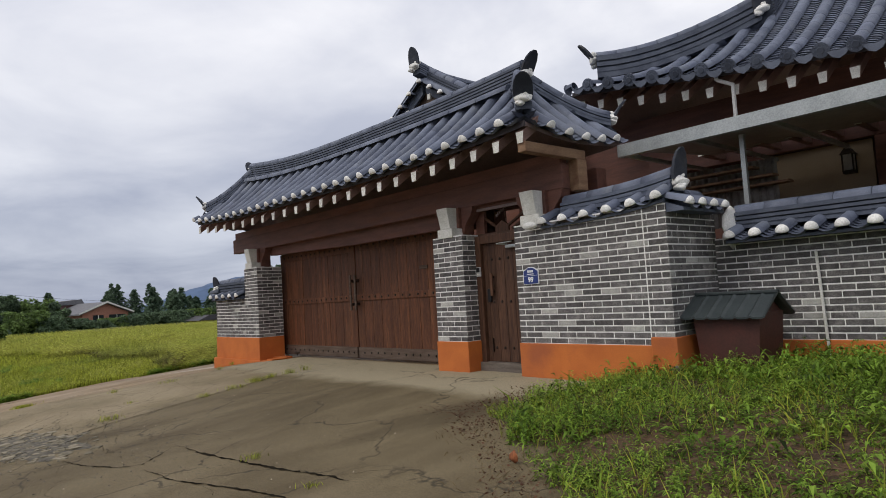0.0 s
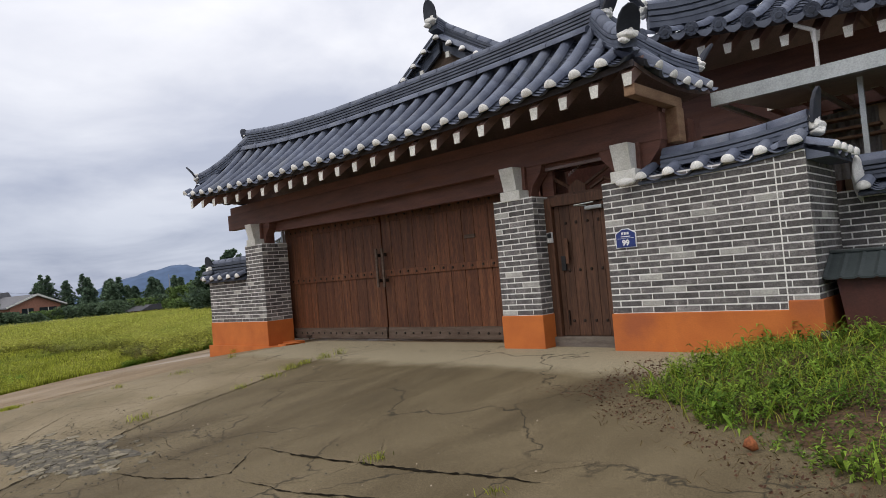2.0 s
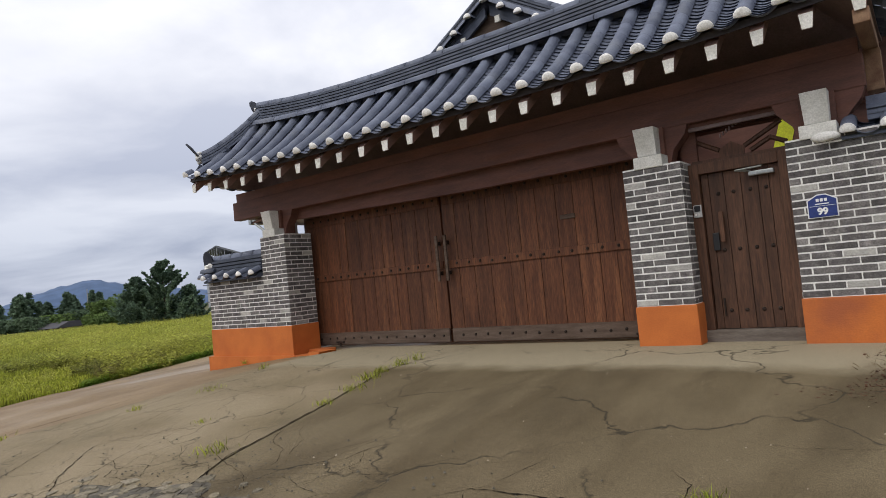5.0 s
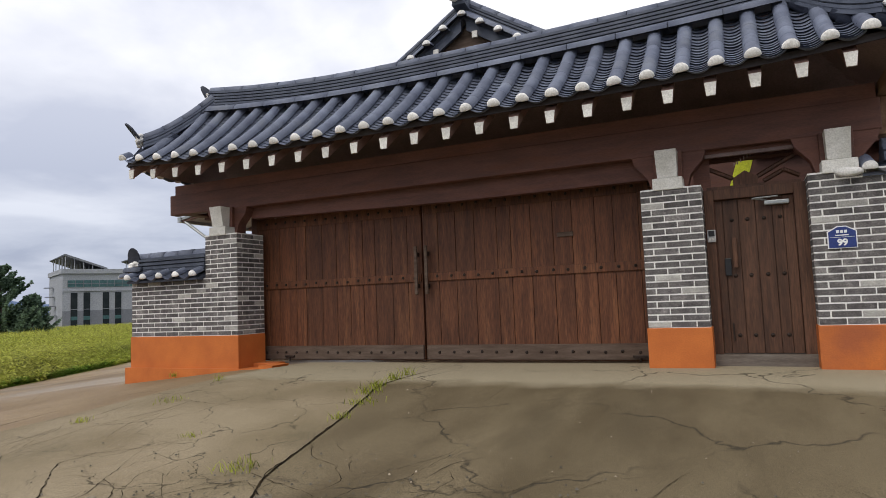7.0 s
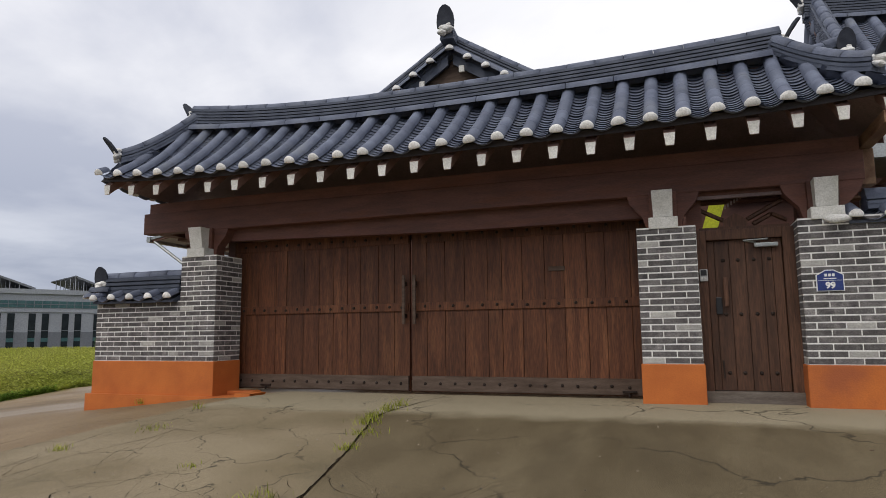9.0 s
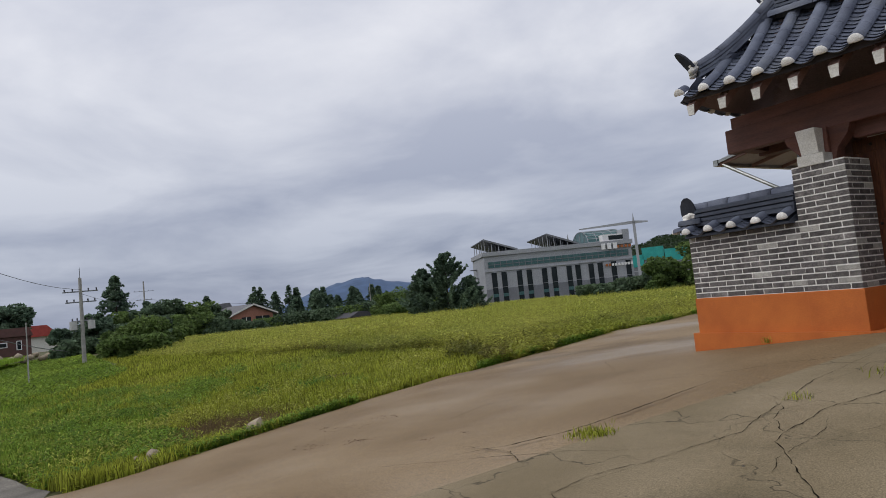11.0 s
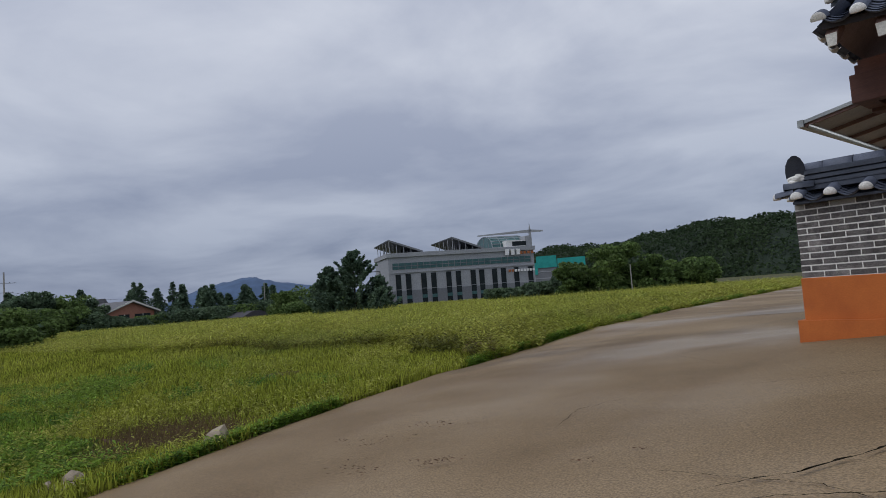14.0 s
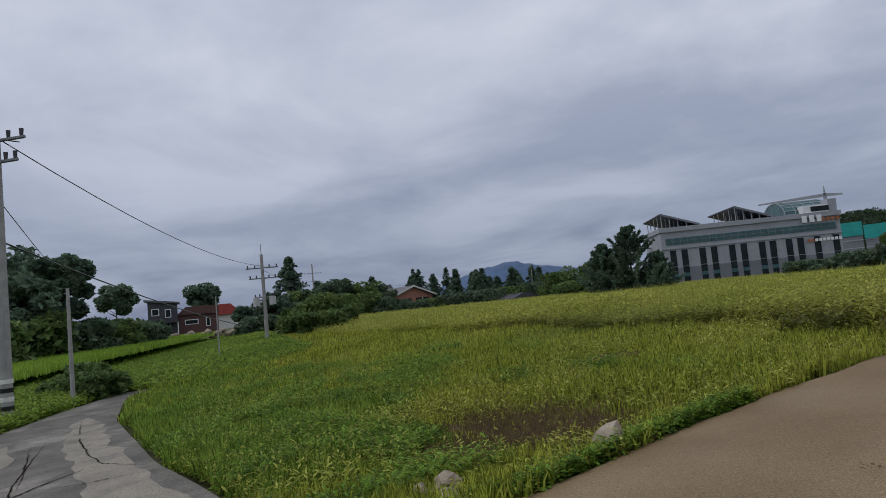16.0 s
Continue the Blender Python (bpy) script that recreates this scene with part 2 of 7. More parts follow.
M_FIELD = shader("field_soil", (0.065, 0.070, 0.024), (0.095, 0.095, 0.034), 0.95, 0.2, 9, 0.8, c3=(0.10, 0.075, 0.035), bump_size=0.05)
M_STONE = shader("pale_stone", (0.40, 0.335, 0.25), (0.27, 0.22, 0.16), 0.85, 7, 50, 0.5)
M_GRASS = leafy("grass_blades", (0.265, 0.300, 0.036), (0.355, 0.375, 0.056), c3=(0.15, 0.20, 0.033), island=0.7)
M_GRASS2 = leafy("lush_grass", (0.140, 0.230, 0.030), (0.225, 0.315, 0.045), 0.7)
M_CROP = leafy("weed_stalks", (0.335, 0.365, 0.062), (0.425, 0.425, 0.095), c3=(0.22, 0.27, 0.05), island=0.45)
M_WEED = leafy("weed_leaves", (0.120, 0.220, 0.028), (0.22, 0.33, 0.046), 0.7, 2.0)
M_BANK = leafy("bank_leaves", (0.100, 0.185, 0.024), (0.220, 0.320, 0.045), 0.85, 2.6, c3=(0.30, 0.35, 0.07))
M_CLOVER = leafy("clover_leaves", (0.070, 0.150, 0.020), (0.130, 0.240, 0.032), 0.7, 3.0)
M_OLIVE = leafy("olive_weeds", (0.145, 0.160, 0.034), (0.215, 0.215, 0.050), 0.6, 0.8, c3=(0.17, 0.115, 0.05))
M_DRY = leafy("dry_stalks", (0.19, 0.135, 0.065), (0.13, 0.09, 0.045))
# leaf green raised and cooled, distance haze is part of this colour
M_TREE = leafy("tree_leaves", (0.084, 0.128, 0.080), (0.130, 0.188, 0.104), 0.55, 0.3)
M_TREE2 = leafy("bush_leaves", (0.098, 0.155, 0.050), (0.155, 0.225, 0.068), 0.55, 0.3)
# needle green likewise lightened to carry the haze of the tree line
M_CONIFER = leafy("conifer_needles", (0.094, 0.148, 0.102), (0.146, 0.212, 0.132), 0.55, 0.3)
M_WOODS = leafy("woods", (0.034, 0.058, 0.028), (0.055, 0.086, 0.038), 0.35, 0.05)
M_BARK = shader("bark", (0.08, 0.06, 0.045), (0.05, 0.038, 0.03), 0.95, 6, 30, 0.6)
M_RICE = leafy("rice_field", (0.23, 0.36, 0.045), (0.29, 0.42, 0.06), 0.2, 0.1)
# the blue of distance haze is mixed into the mountain's base colour
M_MOUNT = shader("hazed_mountain", (0.070, 0.115, 0.205), (0.082, 0.130, 0.225), 1.0, 0.004, 0.03, 0)
M_HILL = shader("far_hill", (0.020, 0.032, 0.022), (0.034, 0.050, 0.030), 1.0, 0.02, 0.15, 0)


# ---- mesh helpers ----
def mesh_of(name, bm, material):
    me = bpy.data.meshes.new(name)
    bm.to_mesh(me)
    bm.free()
    me.materials.append(material)
    return me


def part(name, bm, material, parent, label=""):
    ob = new(name, mesh_of(name, bm, material))
    ob.parent = parent
    return tagged(ob, label)


def piece(name, me, m, parent):
    ob = new(name, me)
    ob.parent = parent
    ob.matrix_basis = m
    return ob


def thing(name, label, category, group="", kind=""):
    return tagged(new(name), label, category, group, kind)


def fast(name, verts, faces, material, smooth=False):
    """A mesh from arrays: verts (n, 3), faces (m, k)."""
    verts, faces = np.asarray(verts, dtype=np.float32), np.asarray(faces, dtype=np.int32)
    me = bpy.data.meshes.new(name)
    k = faces.shape[1]
    me.vertices.add(len(verts))
    me.vertices.foreach_set("co", verts.ravel())
    me.loops.add(faces.size)
    me.loops.foreach_set("vertex_index", faces.ravel())
    me.polygons.add(len(faces))
    me.polygons.foreach_set("loop_start", np.arange(0, faces.size, k, dtype=np.int32))
    me.polygons.foreach_set("use_smooth", np.full(len(faces), smooth))
    me.update(calc_edges=True)
    me.materials.append(material)
    return me


def box(bm, x0, x1, y0, y1, z0, z1, bevel=0.0):
    made = bmesh.ops.create_cube(bm, size=1.0, matrix=Matrix.LocRotScale(((x0 + x1) / 2, (y0 + y1) / 2, (z0 + z1) / 2), None, (abs(x1 - x0), abs(y1 - y0), abs(z1 - z0))))
    if bevel:
        edges = list({e for v in made["verts"] for e in v.link_edges})
        bmesh.ops.bevel(bm, geom=edges, offset=bevel, segments=2, affect="EDGES", profile=0.6)
    return bm


def block(x0, x1, y0, y1, z0, z1, bevel=0.0):
    return box(bmesh.new(), x0, x1, y0, y1, z0, z1, bevel)


def prism(poly, y0, y1, axis="y"):
    """A solid of an outline in the x-z plane, from y0 to y1 (axis x: outline in y-z; z: outline in x-y)."""
    bm = bmesh.new()
    place = {"y": lambda a, b, c: (a, c, b), "x": lambda a, b, c: (c, a, b), "z": lambda a, b, c: (a, b, c)}[axis]
    lower = [bm.verts.new(place(a, b, y0)) for a, b in poly]
    upper = [bm.verts.new(place(a, b, y1)) for a, b in poly]
    n = len(poly)
    bm.faces.new(lower)
    bm.faces.new(upper[::-1])
    for i in range(n):
        bm.faces.new((lower[i], upper[i], upper[(i + 1) % n], lower[(i + 1) % n]))
    bmesh.ops.recalc_face_normals(bm, faces=bm.faces)
    return bm


def rod(bm, a, b, r0, r1=None, sides=8):
    a, b = Vector(a), Vector(b)
    q = (b - a).to_track_quat("Z", "Y").to_matrix().to_4x4()
    bmesh.ops.create_cone(bm, cap_ends=True, segments=sides, radius1=r0, radius2=r0 if r1 is None else r1, depth=(b - a).length, matrix=Matrix.Translation((a + b) / 2) @ q)
    return bm


def lump(bm, at, size, seed=0, detail=2, rough=0.18):
    made = bmesh.ops.create_icosphere(bm, subdivisions=detail, radius=1.0)
    for v in made["verts"]:
        k = 1 + rough * noise.noise(v.co * 1.7 + Vector((seed * 3.1, seed, 0)))
        v.co = Vector((v.co.x * size[0] * k, v.co.y * size[1] * k, v.co.z * size[2] * k)) + Vector(at)
    for f in bm.faces:
        f.smooth = True
    return bm


def sweep(profile, path, side, caps=True):
    """Profile points (across, up) carried along a path; side: the direction of 'across'."""
    bm = bmesh.new()
    side = Vector(side)
    rings = [[bm.verts.new(Vector(p) + side * a + Vector((0, 0, b))) for a, b in profile] for p in path]
    n = len(profile)
    for r0, r1 in zip(rings, rings[1:]):
        for i in range(n):
            bm.faces.new((r0[i], r0[(i + 1) % n], r1[(i + 1) % n], r1[i]))
    if caps:
        bm.faces.new(rings[0][::-1])
        bm.faces.new(rings[-1])
    bmesh.ops.recalc_face_normals(bm, faces=bm.faces)
    return bm


def arc_sweep(r, path, up=0.0):
    """A half-round tile run along a path."""
    bm = bmesh.new()
    pts = [Vector(p) for p in path]
    rings = []
    for i, p in enumerate(pts):
        d = (pts[min(i + 1, len(pts) - 1)] - pts[max(i - 1, 0)]).normalized()
        s = d.cross(Vector((0, 0, 1))).normalized()
        u = s.cross(d)
        rings.append([bm.verts.new(p + s * (r * math.cos(a)) + u * (r * math.sin(a) + up)) for a in [math.pi * k / 8 for k in range(9)]])
    for r0, r1 in zip(rings, rings[1:]):
        for i in range(8):
            f = bm.faces.new((r0[i], r0[i + 1], r1[i + 1], r1[i]))
            f.smooth = True
    bm.faces.new(rings[0])
    bm.faces.new(rings[-1][::-1])
    bmesh.ops.recalc_face_normals(bm, faces=bm.faces)
    return bm


# ---- the lie of the land ----
def land(x, y):
    d = np.interp(-y, (0.4, 1.0, 8, 12, 20, 60), (0, 0.03, 0.62, 0.85, 1.0, 1.2))
    a = np.interp(-x, (5, 6, 8.4, 15, 36, 60, 200), (0, 0.05, 0.3, 0.88, 1.25, 1.55, 2.0)) * (1 - 0.06 * np.clip(y, 0, 6))
    return -d - a + 0.04 * np.clip(x - 3, 0, 8)


def bank_rise(x, y):
    d = np.minimum(x - 2.72, ((y + 1.9) * 1.94 + (x - 2.8) * 1.5) / 2.45)
    s = np.clip(d / 1.5, 0, 1)
    return 0.11 * s * s * (3 - 2 * s), d


def field_edge(y):
    return np.interp(y, (-9, -8.1, -7.1, -5.9, -4.0, -1.5, 2.0, 4.2, 7.4, 13, 27, 60), (-13.4, -13.0, -12.9, -13.3, -13.9, -14.35, -15.0, -15.4, -16.0, -17.6, -20.2, -27))


def lane_edge(x):
    return np.interp(-x, (8, 13.5, 16.4, 19.6, 27.5, 33.9, 37, 45, 60), (-9.2, -8.2, -8.8, -9.75, -11.4, -12.0, -11.3, -8.0, -3.0))


def lane_far(x):
    return np.interp(-x, (8, 13.5, 16.4, 20, 28.7, 33, 38, 46, 60), (-13, -13, -13.4, -13.8, -14.35, -13.7, -12.6, -9.5, -5.0))


def sheet(name, xs, ys, height, material, label, category, skirt=0.0):
    """A surface over the grid xs x ys; xs may be a function of y that returns a row."""
    rows = [(xs(y) if callable(xs) else xs) for y in ys]
    k = len(rows[0])
    v = [(x, y, height(x, y)) for row, y in zip(rows, ys) for x in row]
    f = [(j * k + i, j * k + i + 1, (j + 1) * k + i + 1, (j + 1) * k + i) for j in range(len(ys) - 1) for i in range(k - 1)]
    ob = new(name, fast(name, v, f, material, True))
    return tagged(ob, label, category, kind="structure")


# ---- ground ----
outer = np.array([-3500, -1500, -600, -300, -150, -100])
gx = np.concatenate((outer, np.arange(-70, 22, 1.0), (30, 60, 150, 600, 3500)))
gy = np.concatenate(((-3500, -1000, -300, -100, -60), np.arange(-40, 62, 1.0), (80, 120, 200, 400, 1000, 3500)))


def earth(x, y):
    z = land(x, y) - 0.05
    if x > field_edge(y) + 0.3:
        z -= 0.12
    elif -80 < x < 30 and -60 < y < 80 and not (lane_far(x) - 0.3 < y < lane_edge(x) + 0.3):
        z += 0.05 * noise.noise(Vector((x * 0.4, y * 0.4, 0)))
    return z - 0.12 * (lane_far(x) - 0.3 < y < lane_edge(x) + 0.3 and x > -37)


sheet("ground", gx, gy, earth, M_FIELD, "weedy earth of the field and the land beyond", "ground")
drive = sheet("drive", lambda y: np.linspace(field_edge(y) + 0.05 * math.sin(y * 3.1), 14, 60), np.concatenate((np.arange(-20, 8, 0.4), np.arange(8, 50, 2.0))),
              lambda x, y: land(x, y) + 0.012 * noise.noise(Vector((x * 0.5, y * 0.5, 3))), M_DRIVE, "damp brown concrete drive beside the gate", "drive")
def joint_line(y):
    return np.interp(-y, (0, 0.6, 1.4, 2.9, 4.2, 5.6, 7.0, 9.5), (-2.55, -2.6, -2.75, -2.3, -2.0, -1.2, -0.3, 1.2))


slab_z = lambda x, y: land(x, y) + 0.022 + 0.012 * noise.noise(Vector((x * 0.5, y * 0.5, 3)))
front_slab = sheet("front_slab", lambda y: np.linspace(joint_line(y) + 0.012, 14, 44), np.arange(-9.5, 0.75, 0.25), slab_z, M_CONCRETE, "damp stained concrete slope before the gate", "slab")
old_slab = sheet("old_slab", lambda y: np.linspace(-5.2 - 0.19 * max(-y, 0), joint_line(y) - 0.012, 26), np.arange(-9.5, 0.75, 0.25), slab_z, M_OLDSLAB, "older pale cracked concrete before the gate pillar", "slab")
lane = sheet("lane", np.arange(-37.6, -7.8, 0.8), np.linspace(0, 1, 8), lambda x, y: 0.0, M_LANE, "cracked grey asphalt lane past the field", "road")
for v in lane.data.vertices:
    x, u = v.co.x, v.co.y
    y = float(lane_far(x) + u * (lane_edge(x) - lane_far(x)))
    v.co = (x, y, land(x, y) + 0.02 + 0.015 * noise.noise(Vector((x * 0.6, y * 0.6, 1))))
M_WORN = shader("worn_lane", (0.30, 0.27, 0.215), (0.22, 0.20, 0.165), 0.9, 2.0, 45, 0.4, c3=(0.14, 0.13, 0.11), grain=0.4, spec=0.2)
for i, (xa, xb, off, wide) in enumerate(((-14.5, -29.5, 0.75, 0.85), (-20.5, -25.5, 2.4, 0.30), (-15.5, -18.5, 3.0, 0.28))):
    strip = sheet("worn_strip", np.linspace(0, 1, 40), np.linspace(-1, 1, 7), lambda x, y: 0.0, M_WORN, "pale worn concrete strip in the lane", "road patch")
    for v in strip.data.vertices:
        t, u = v.co.x, v.co.y
        x = xa + (xb - xa) * t
        half = wide * 0.5 * (1 - (2 * t - 1) ** 6) * (1 + 0.5 * noise.noise(Vector((x * 1.3, u * 0.8, 7 + i))))
        y = float(lane_edge(x)) - off - 0.25 * noise.noise(Vector((x * 0.5, 2.0, i))) + u * half
        v.co = (x, y, land(x, y) + 0.026 + 0.015 * noise.noise(Vector((x * 0.6, y * 0.6, 1))))
bank = sheet("weed_bank", np.arange(2.3, 14, 0.2), np.arange(-9, 1.5, 0.2),
             lambda x, y: land(x, y) + bank_rise(x, y)[0] - 0.09 * min(1.0, max(0.0, 0.75 - 2.5 * bank_rise(x, y)[1])) + 0.02 + 0.03 * noise.noise(Vector((x * 2, y * 2, 0))), M_SOIL, "bare brown earth bank under the wall", "earth bank")


def crack_run(parent, pts, width, seed, surface_lift=0.027):
    """A jagged crack: a thin dark ribbon along a wandering line."""
    rnd = random.Random(seed)
    bm = bmesh.new()
    left, right = [], []
    for j, ((ax, ay), (bx, by)) in enumerate(zip(pts, pts[1:])):
        n = max(2, int(math.hypot(bx - ax, by - ay) / 0.045))
        nx, ny = -(by - ay), bx - ax
        k = math.hypot(nx, ny) or 1
        for i in range(n):
            t = i / n
            o, w = rnd.uniform(-0.010, 0.010) + 0.03 * noise.noise(Vector((ax + (bx - ax) * t * 2.3, ay + (by - ay) * t * 2.3, seed * 3.1))), width * 0.5 * rnd.uniform(0.05, 1.0) * (t if j == 0 else 1) * (1 - t if j == len(pts) - 2 else 1)
            x, y = ax + (bx - ax) * t + nx / k * o, ay + (by - ay) * t + ny / k * o
            z = float(land(x, y)) + surface_lift + 0.012 * noise.noise(Vector((x * 0.5, y * 0.5, 3)))
            left.append(bm.verts.new((x + nx / k * w, y + ny / k * w, z)))
            right.append(bm.verts.new((x - nx / k * w, y - ny / k * w, z)))
    for i in range(len(left) - 1):
        bm.faces.new((left[i], right[i], right[i + 1], left[i + 1]))
    return part("crack", bm, M_CRACK, parent, "dark jagged crack in the concrete")


for i, (pts, w) in enumerate((
        ([(-2.6, -0.6), (-2.75, -1.4), (-2.3, -2.9), (-2.0, -4.2), (-1.2, -5.6), (-0.3, -7.0)], 0.020),
        ([(-5.4, -0.7), (-4.5, -1.3), (-2.9, -0.9)], 0.012), ([(-5.6, -2.2), (-4.4, -2.4), (-2.4, -2.7)], 0.010),
        ([(-8.5, -2.8), (-6.4, -2.2), (-5.2, -1.6), (-4.6, -1.0)], 0.016), ([(-5.3, -1.0), (-5.3, -2.7), (-5.0, -4.2), (-5.6, -6.5)], 0.009),
        ([(0.31, -4.13), (1.03, -4.10), (1.83, -4.00), (2.35, -3.93), (2.93, -3.81), (3.23, -3.82)], 0.050), ([(-0.48, -5.08), (0.10, -4.96), (0.58, -4.77), (0.73, -4.60), (0.37, -4.15)], 0.030),
        ([(0.85, -4.64), (1.61, -4.59), (2.12, -4.44), (2.80, -4.29), (3.6, -4.2)], 0.040), ([(-3.2, -6.0), (-3.95, -5.14), (-4.71, -4.26), (-4.78, -3.48), (-4.54, -2.71), (-4.64, -1.53)], 0.011), ([(-2.0, -5.5), (-2.70, -5.30), (-3.33, -4.89), (-3.93, -4.34), (-3.74, -3.79)], 0.014), ([(2.93, -3.81), (3.13, -3.59), (3.47, -3.30)], 0.012), ([(-7.18, -5.27), (-6.74, -4.88), (-6.47, -4.44), (-6.39, -3.86), (-6.36, -3.24), (-6.35, -2.56)], 0.028), ([(-3.8, -3.4), (-3.0, -4.8), (-3.3, -6.2)], 0.010),
        ([(-8.0, -5.8), (-6.6, -5.2), (-5.1, -4.6)], 0.014), ([(-1.3, -1.2), (-1.25, -1.9), (-1.7, -2.3)], 0.006),
        ([(3.0, -2.9), (2.0, -3.1), (1.2, -2.9)], 0.006), ([(-4.6, -2.4), (-4.2, -3.4), (-4.5, -4.4)], 0.009))):
    crack_run(old_slab if max(q[0] for q in pts) < -2.5 else front_slab, pts, w, i)


for i, pts in enumerate(([(-9.5, -10.2), (-13, -10.9), (-16.5, -11.0), (-20, -11.8), (-26, -12.6)], [(-13.5, -9.0), (-15.6, -9.9), (-18.5, -10.9)], [(-17, -12.4), (-19.5, -11.4), (-21, -10.4)], [(-11, -12.5), (-14.5, -12.2), (-18, -12.9)], [(-29.19, -12.50), (-24.83, -11.77), (-21.96, -11.11), (-20.51, -10.65), (-19.33, -9.75)], [(-24.86, -12.73), (-21.54, -12.01), (-19.50, -11.61)], [(-28.20, -14.0), (-28.22, -13.23), (-26.03, -11.44)], [(-19.15, -11.15), (-18.98, -10.48), (-18.95, -9.78)])):
    crack_run(lane, pts, 0.05, 300 + i, 0.030)
for i, pts in enumerate(([(-3.0, -5.6), (-4.9, -5.9), (-6.6, -5.0), (-8.2, -4.9)], [(-8.6, -1.6), (-9.8, -0.6), (-9.6, 0.5)], [(-9.0, -4.2), (-9.3, -3.4), (-9.0, -2.9)])):
    crack_run(drive, pts, 0.012, 320 + i, 0.012)
# a web of hair cracks round the broken corner
web = random.Random(5)
for i in range(84):
    x, y, a = web.uniform(-5.2, 1.8), web.uniform(-6.6, -3.0), web.uniform(0, 6.28)
    if web.random() < 0.6:
        x, y = web.gauss(-1.7, 0.8), web.gauss(-4.8, 0.35)
    pts = [(x, y)]
    for k in range(web.randint(2, 5)):
        a += web.uniform(-0.9, 0.9)
        x, y = x + 0.32 * math.cos(a), y + 0.32 * math.sin(a)
        pts.append((x, y))
    crack_run(front_slab, pts, web.uniform(0.004, 0.009), 100 + i)
patch = sheet("rubble_patch", np.linspace(-1, 1, 26), np.linspace(-1, 1, 26), lambda x, y: 0.0, M_PATCH, "broken rough patch of old concrete", "patch")
for v in patch.data.vertices:
    u, w = v.co.x, v.co.y
    k = 1 + 0.45 * noise.noise(Vector((u * 2.5, w * 2.5, 5)))
    s1, s2 = u * math.sqrt(1 - w * w / 2) * 1.05 * k, w * math.sqrt(1 - u * u / 2) * 0.42 * k
    x, y = -1.75 + 0.96 * s1 - 0.2 * s2, -5.10 + 0.1 * s1 + 0.97 * s2
    v.co = (x, y, land(x, y) + 0.024 + 0.010 * (1 - max(abs(u), abs(w)) ** 4) * (0.5 + noise.noise(Vector((x * 9, y * 9, 0)))))
chunk_rnd = random.Random(12)
M_CHUNK = shader("broken_concrete", (0.15, 0.128, 0.085), (0.22, 0.19, 0.135), 0.9, 6, 60, 0.5, island=0.3, grain=0.4)
kv, kf = [], []
for gy in range(-5, 6):
    for gx in range(-13, 14):
        cx, cy = 0.125 * (gx + 0.5 * (gy % 2)) + chunk_rnd.uniform(-0.07, 0.07), 0.115 * gy + chunk_rnd.uniform(-0.06, 0.06)
        if (cx / 1.45) ** 2 + (cy / 0.56) ** 2 > chunk_rnd.uniform(0.1, 1.1):
            continue
        m, turn, h = chunk_rnd.randint(4, 6), chunk_rnd.uniform(0, 6.28), chunk_rnd.uniform(0.001, 0.010)
        tilt = (chunk_rnd.uniform(-0.08, 0.08), chunk_rnd.uniform(-0.08, 0.08))
        b0, big = len(kv), chunk_rnd.uniform(0.5, 1.35)
        for top in (1, 0):
            for k in range(m):
                a, r = turn + 6.2832 * k / m, big * 0.062 * chunk_rnd.uniform(0.6, 1.25) if top else big * 0.068
                x, y = -1.75 + cx + r * math.cos(a), -5.10 + 0.1 * cx + cy + r * math.sin(a)
                kv.append((x, y, float(land(x, y)) + 0.028 + (h + tilt[0] * r * math.cos(a) + tilt[1] * r * math.sin(a) if top else -0.02)))
        kf.append(tuple(range(b0, b0 + m)))
        kf += [(b0 + k, b0 + m + k, b0 + m + (k + 1) % m, b0 + (k + 1) % m) for k in range(m)]
kme = bpy.data.meshes.new("broken_concrete")
kme.from_pydata(kv, [], kf)
kme.materials.append(M_CHUNK)
tagged(new("broken_concrete", kme), "broken pale pieces of old concrete", "rubble", kind="stuff")
crumbs = np.random.default_rng(3)
cp = np.column_stack((crumbs.normal(-1.2, 1.2, 900), crumbs.normal(-4.9, 0.6, 900)))
cv, cf = [], []
for j, (x, y) in enumerate(cp):
    r = 0.004 + 0.011 * crumbs.random() ** 3
    z = float(land(x, y)) + 0.035
    b0 = len(cv)
    cv += [(x - r, y, z), (x, y - r, z), (x + r, y, z), (x, y + r, z), (x, y, z + r)]
    cf += [(b0, b0 + 1, b0 + 4), (b0 + 1, b0 + 2, b0 + 4), (b0 + 2, b0 + 3, b0 + 4), (b0 + 3, b0, b0 + 4)]
tagged(new("concrete_crumbs", fast("concrete_crumbs", cv, cf, M_PATCH)), "crumbs of broken concrete", "rubble", kind="stuff")


M_LITTER = shader("dead_leaves", (0.075, 0.035, 0.020), (0.12, 0.06, 0.035), 0.9, 8, 60, 0.1, island=0.4)
# a film of water on the drive
M_WATER = shader("wet_film", (0.145, 0.098, 0.052), (0.20, 0.145, 0.085), 0.46, 0.8, 40, 0.02, spec=0.5)
for i, (cx, cy, a, b) in enumerate(((-11.0, 6.9, 1.5, 0.7),)):
    film = sheet("puddle", np.linspace(-1, 1, 22), np.linspace(-1, 1, 22), lambda x, y: 0.0, M_WATER, "thin sheet of rain water on the concrete", "puddle")
    for v in film.data.vertices:
        u, w = v.co.x, v.co.y
        k = 1 + 0.35 * noise.noise(Vector((u * 1.6, w * 1.6, 5 + i)))
        x, y = cx + a * k * u * math.sqrt(1 - w * w / 2), cy + b * k * w * math.sqrt(1 - u * u / 2)
        v.co = (x, y, land(x, y) + 0.012 * noise.noise(Vector((x * 0.5, y * 0.5, 3))) + 0.006)
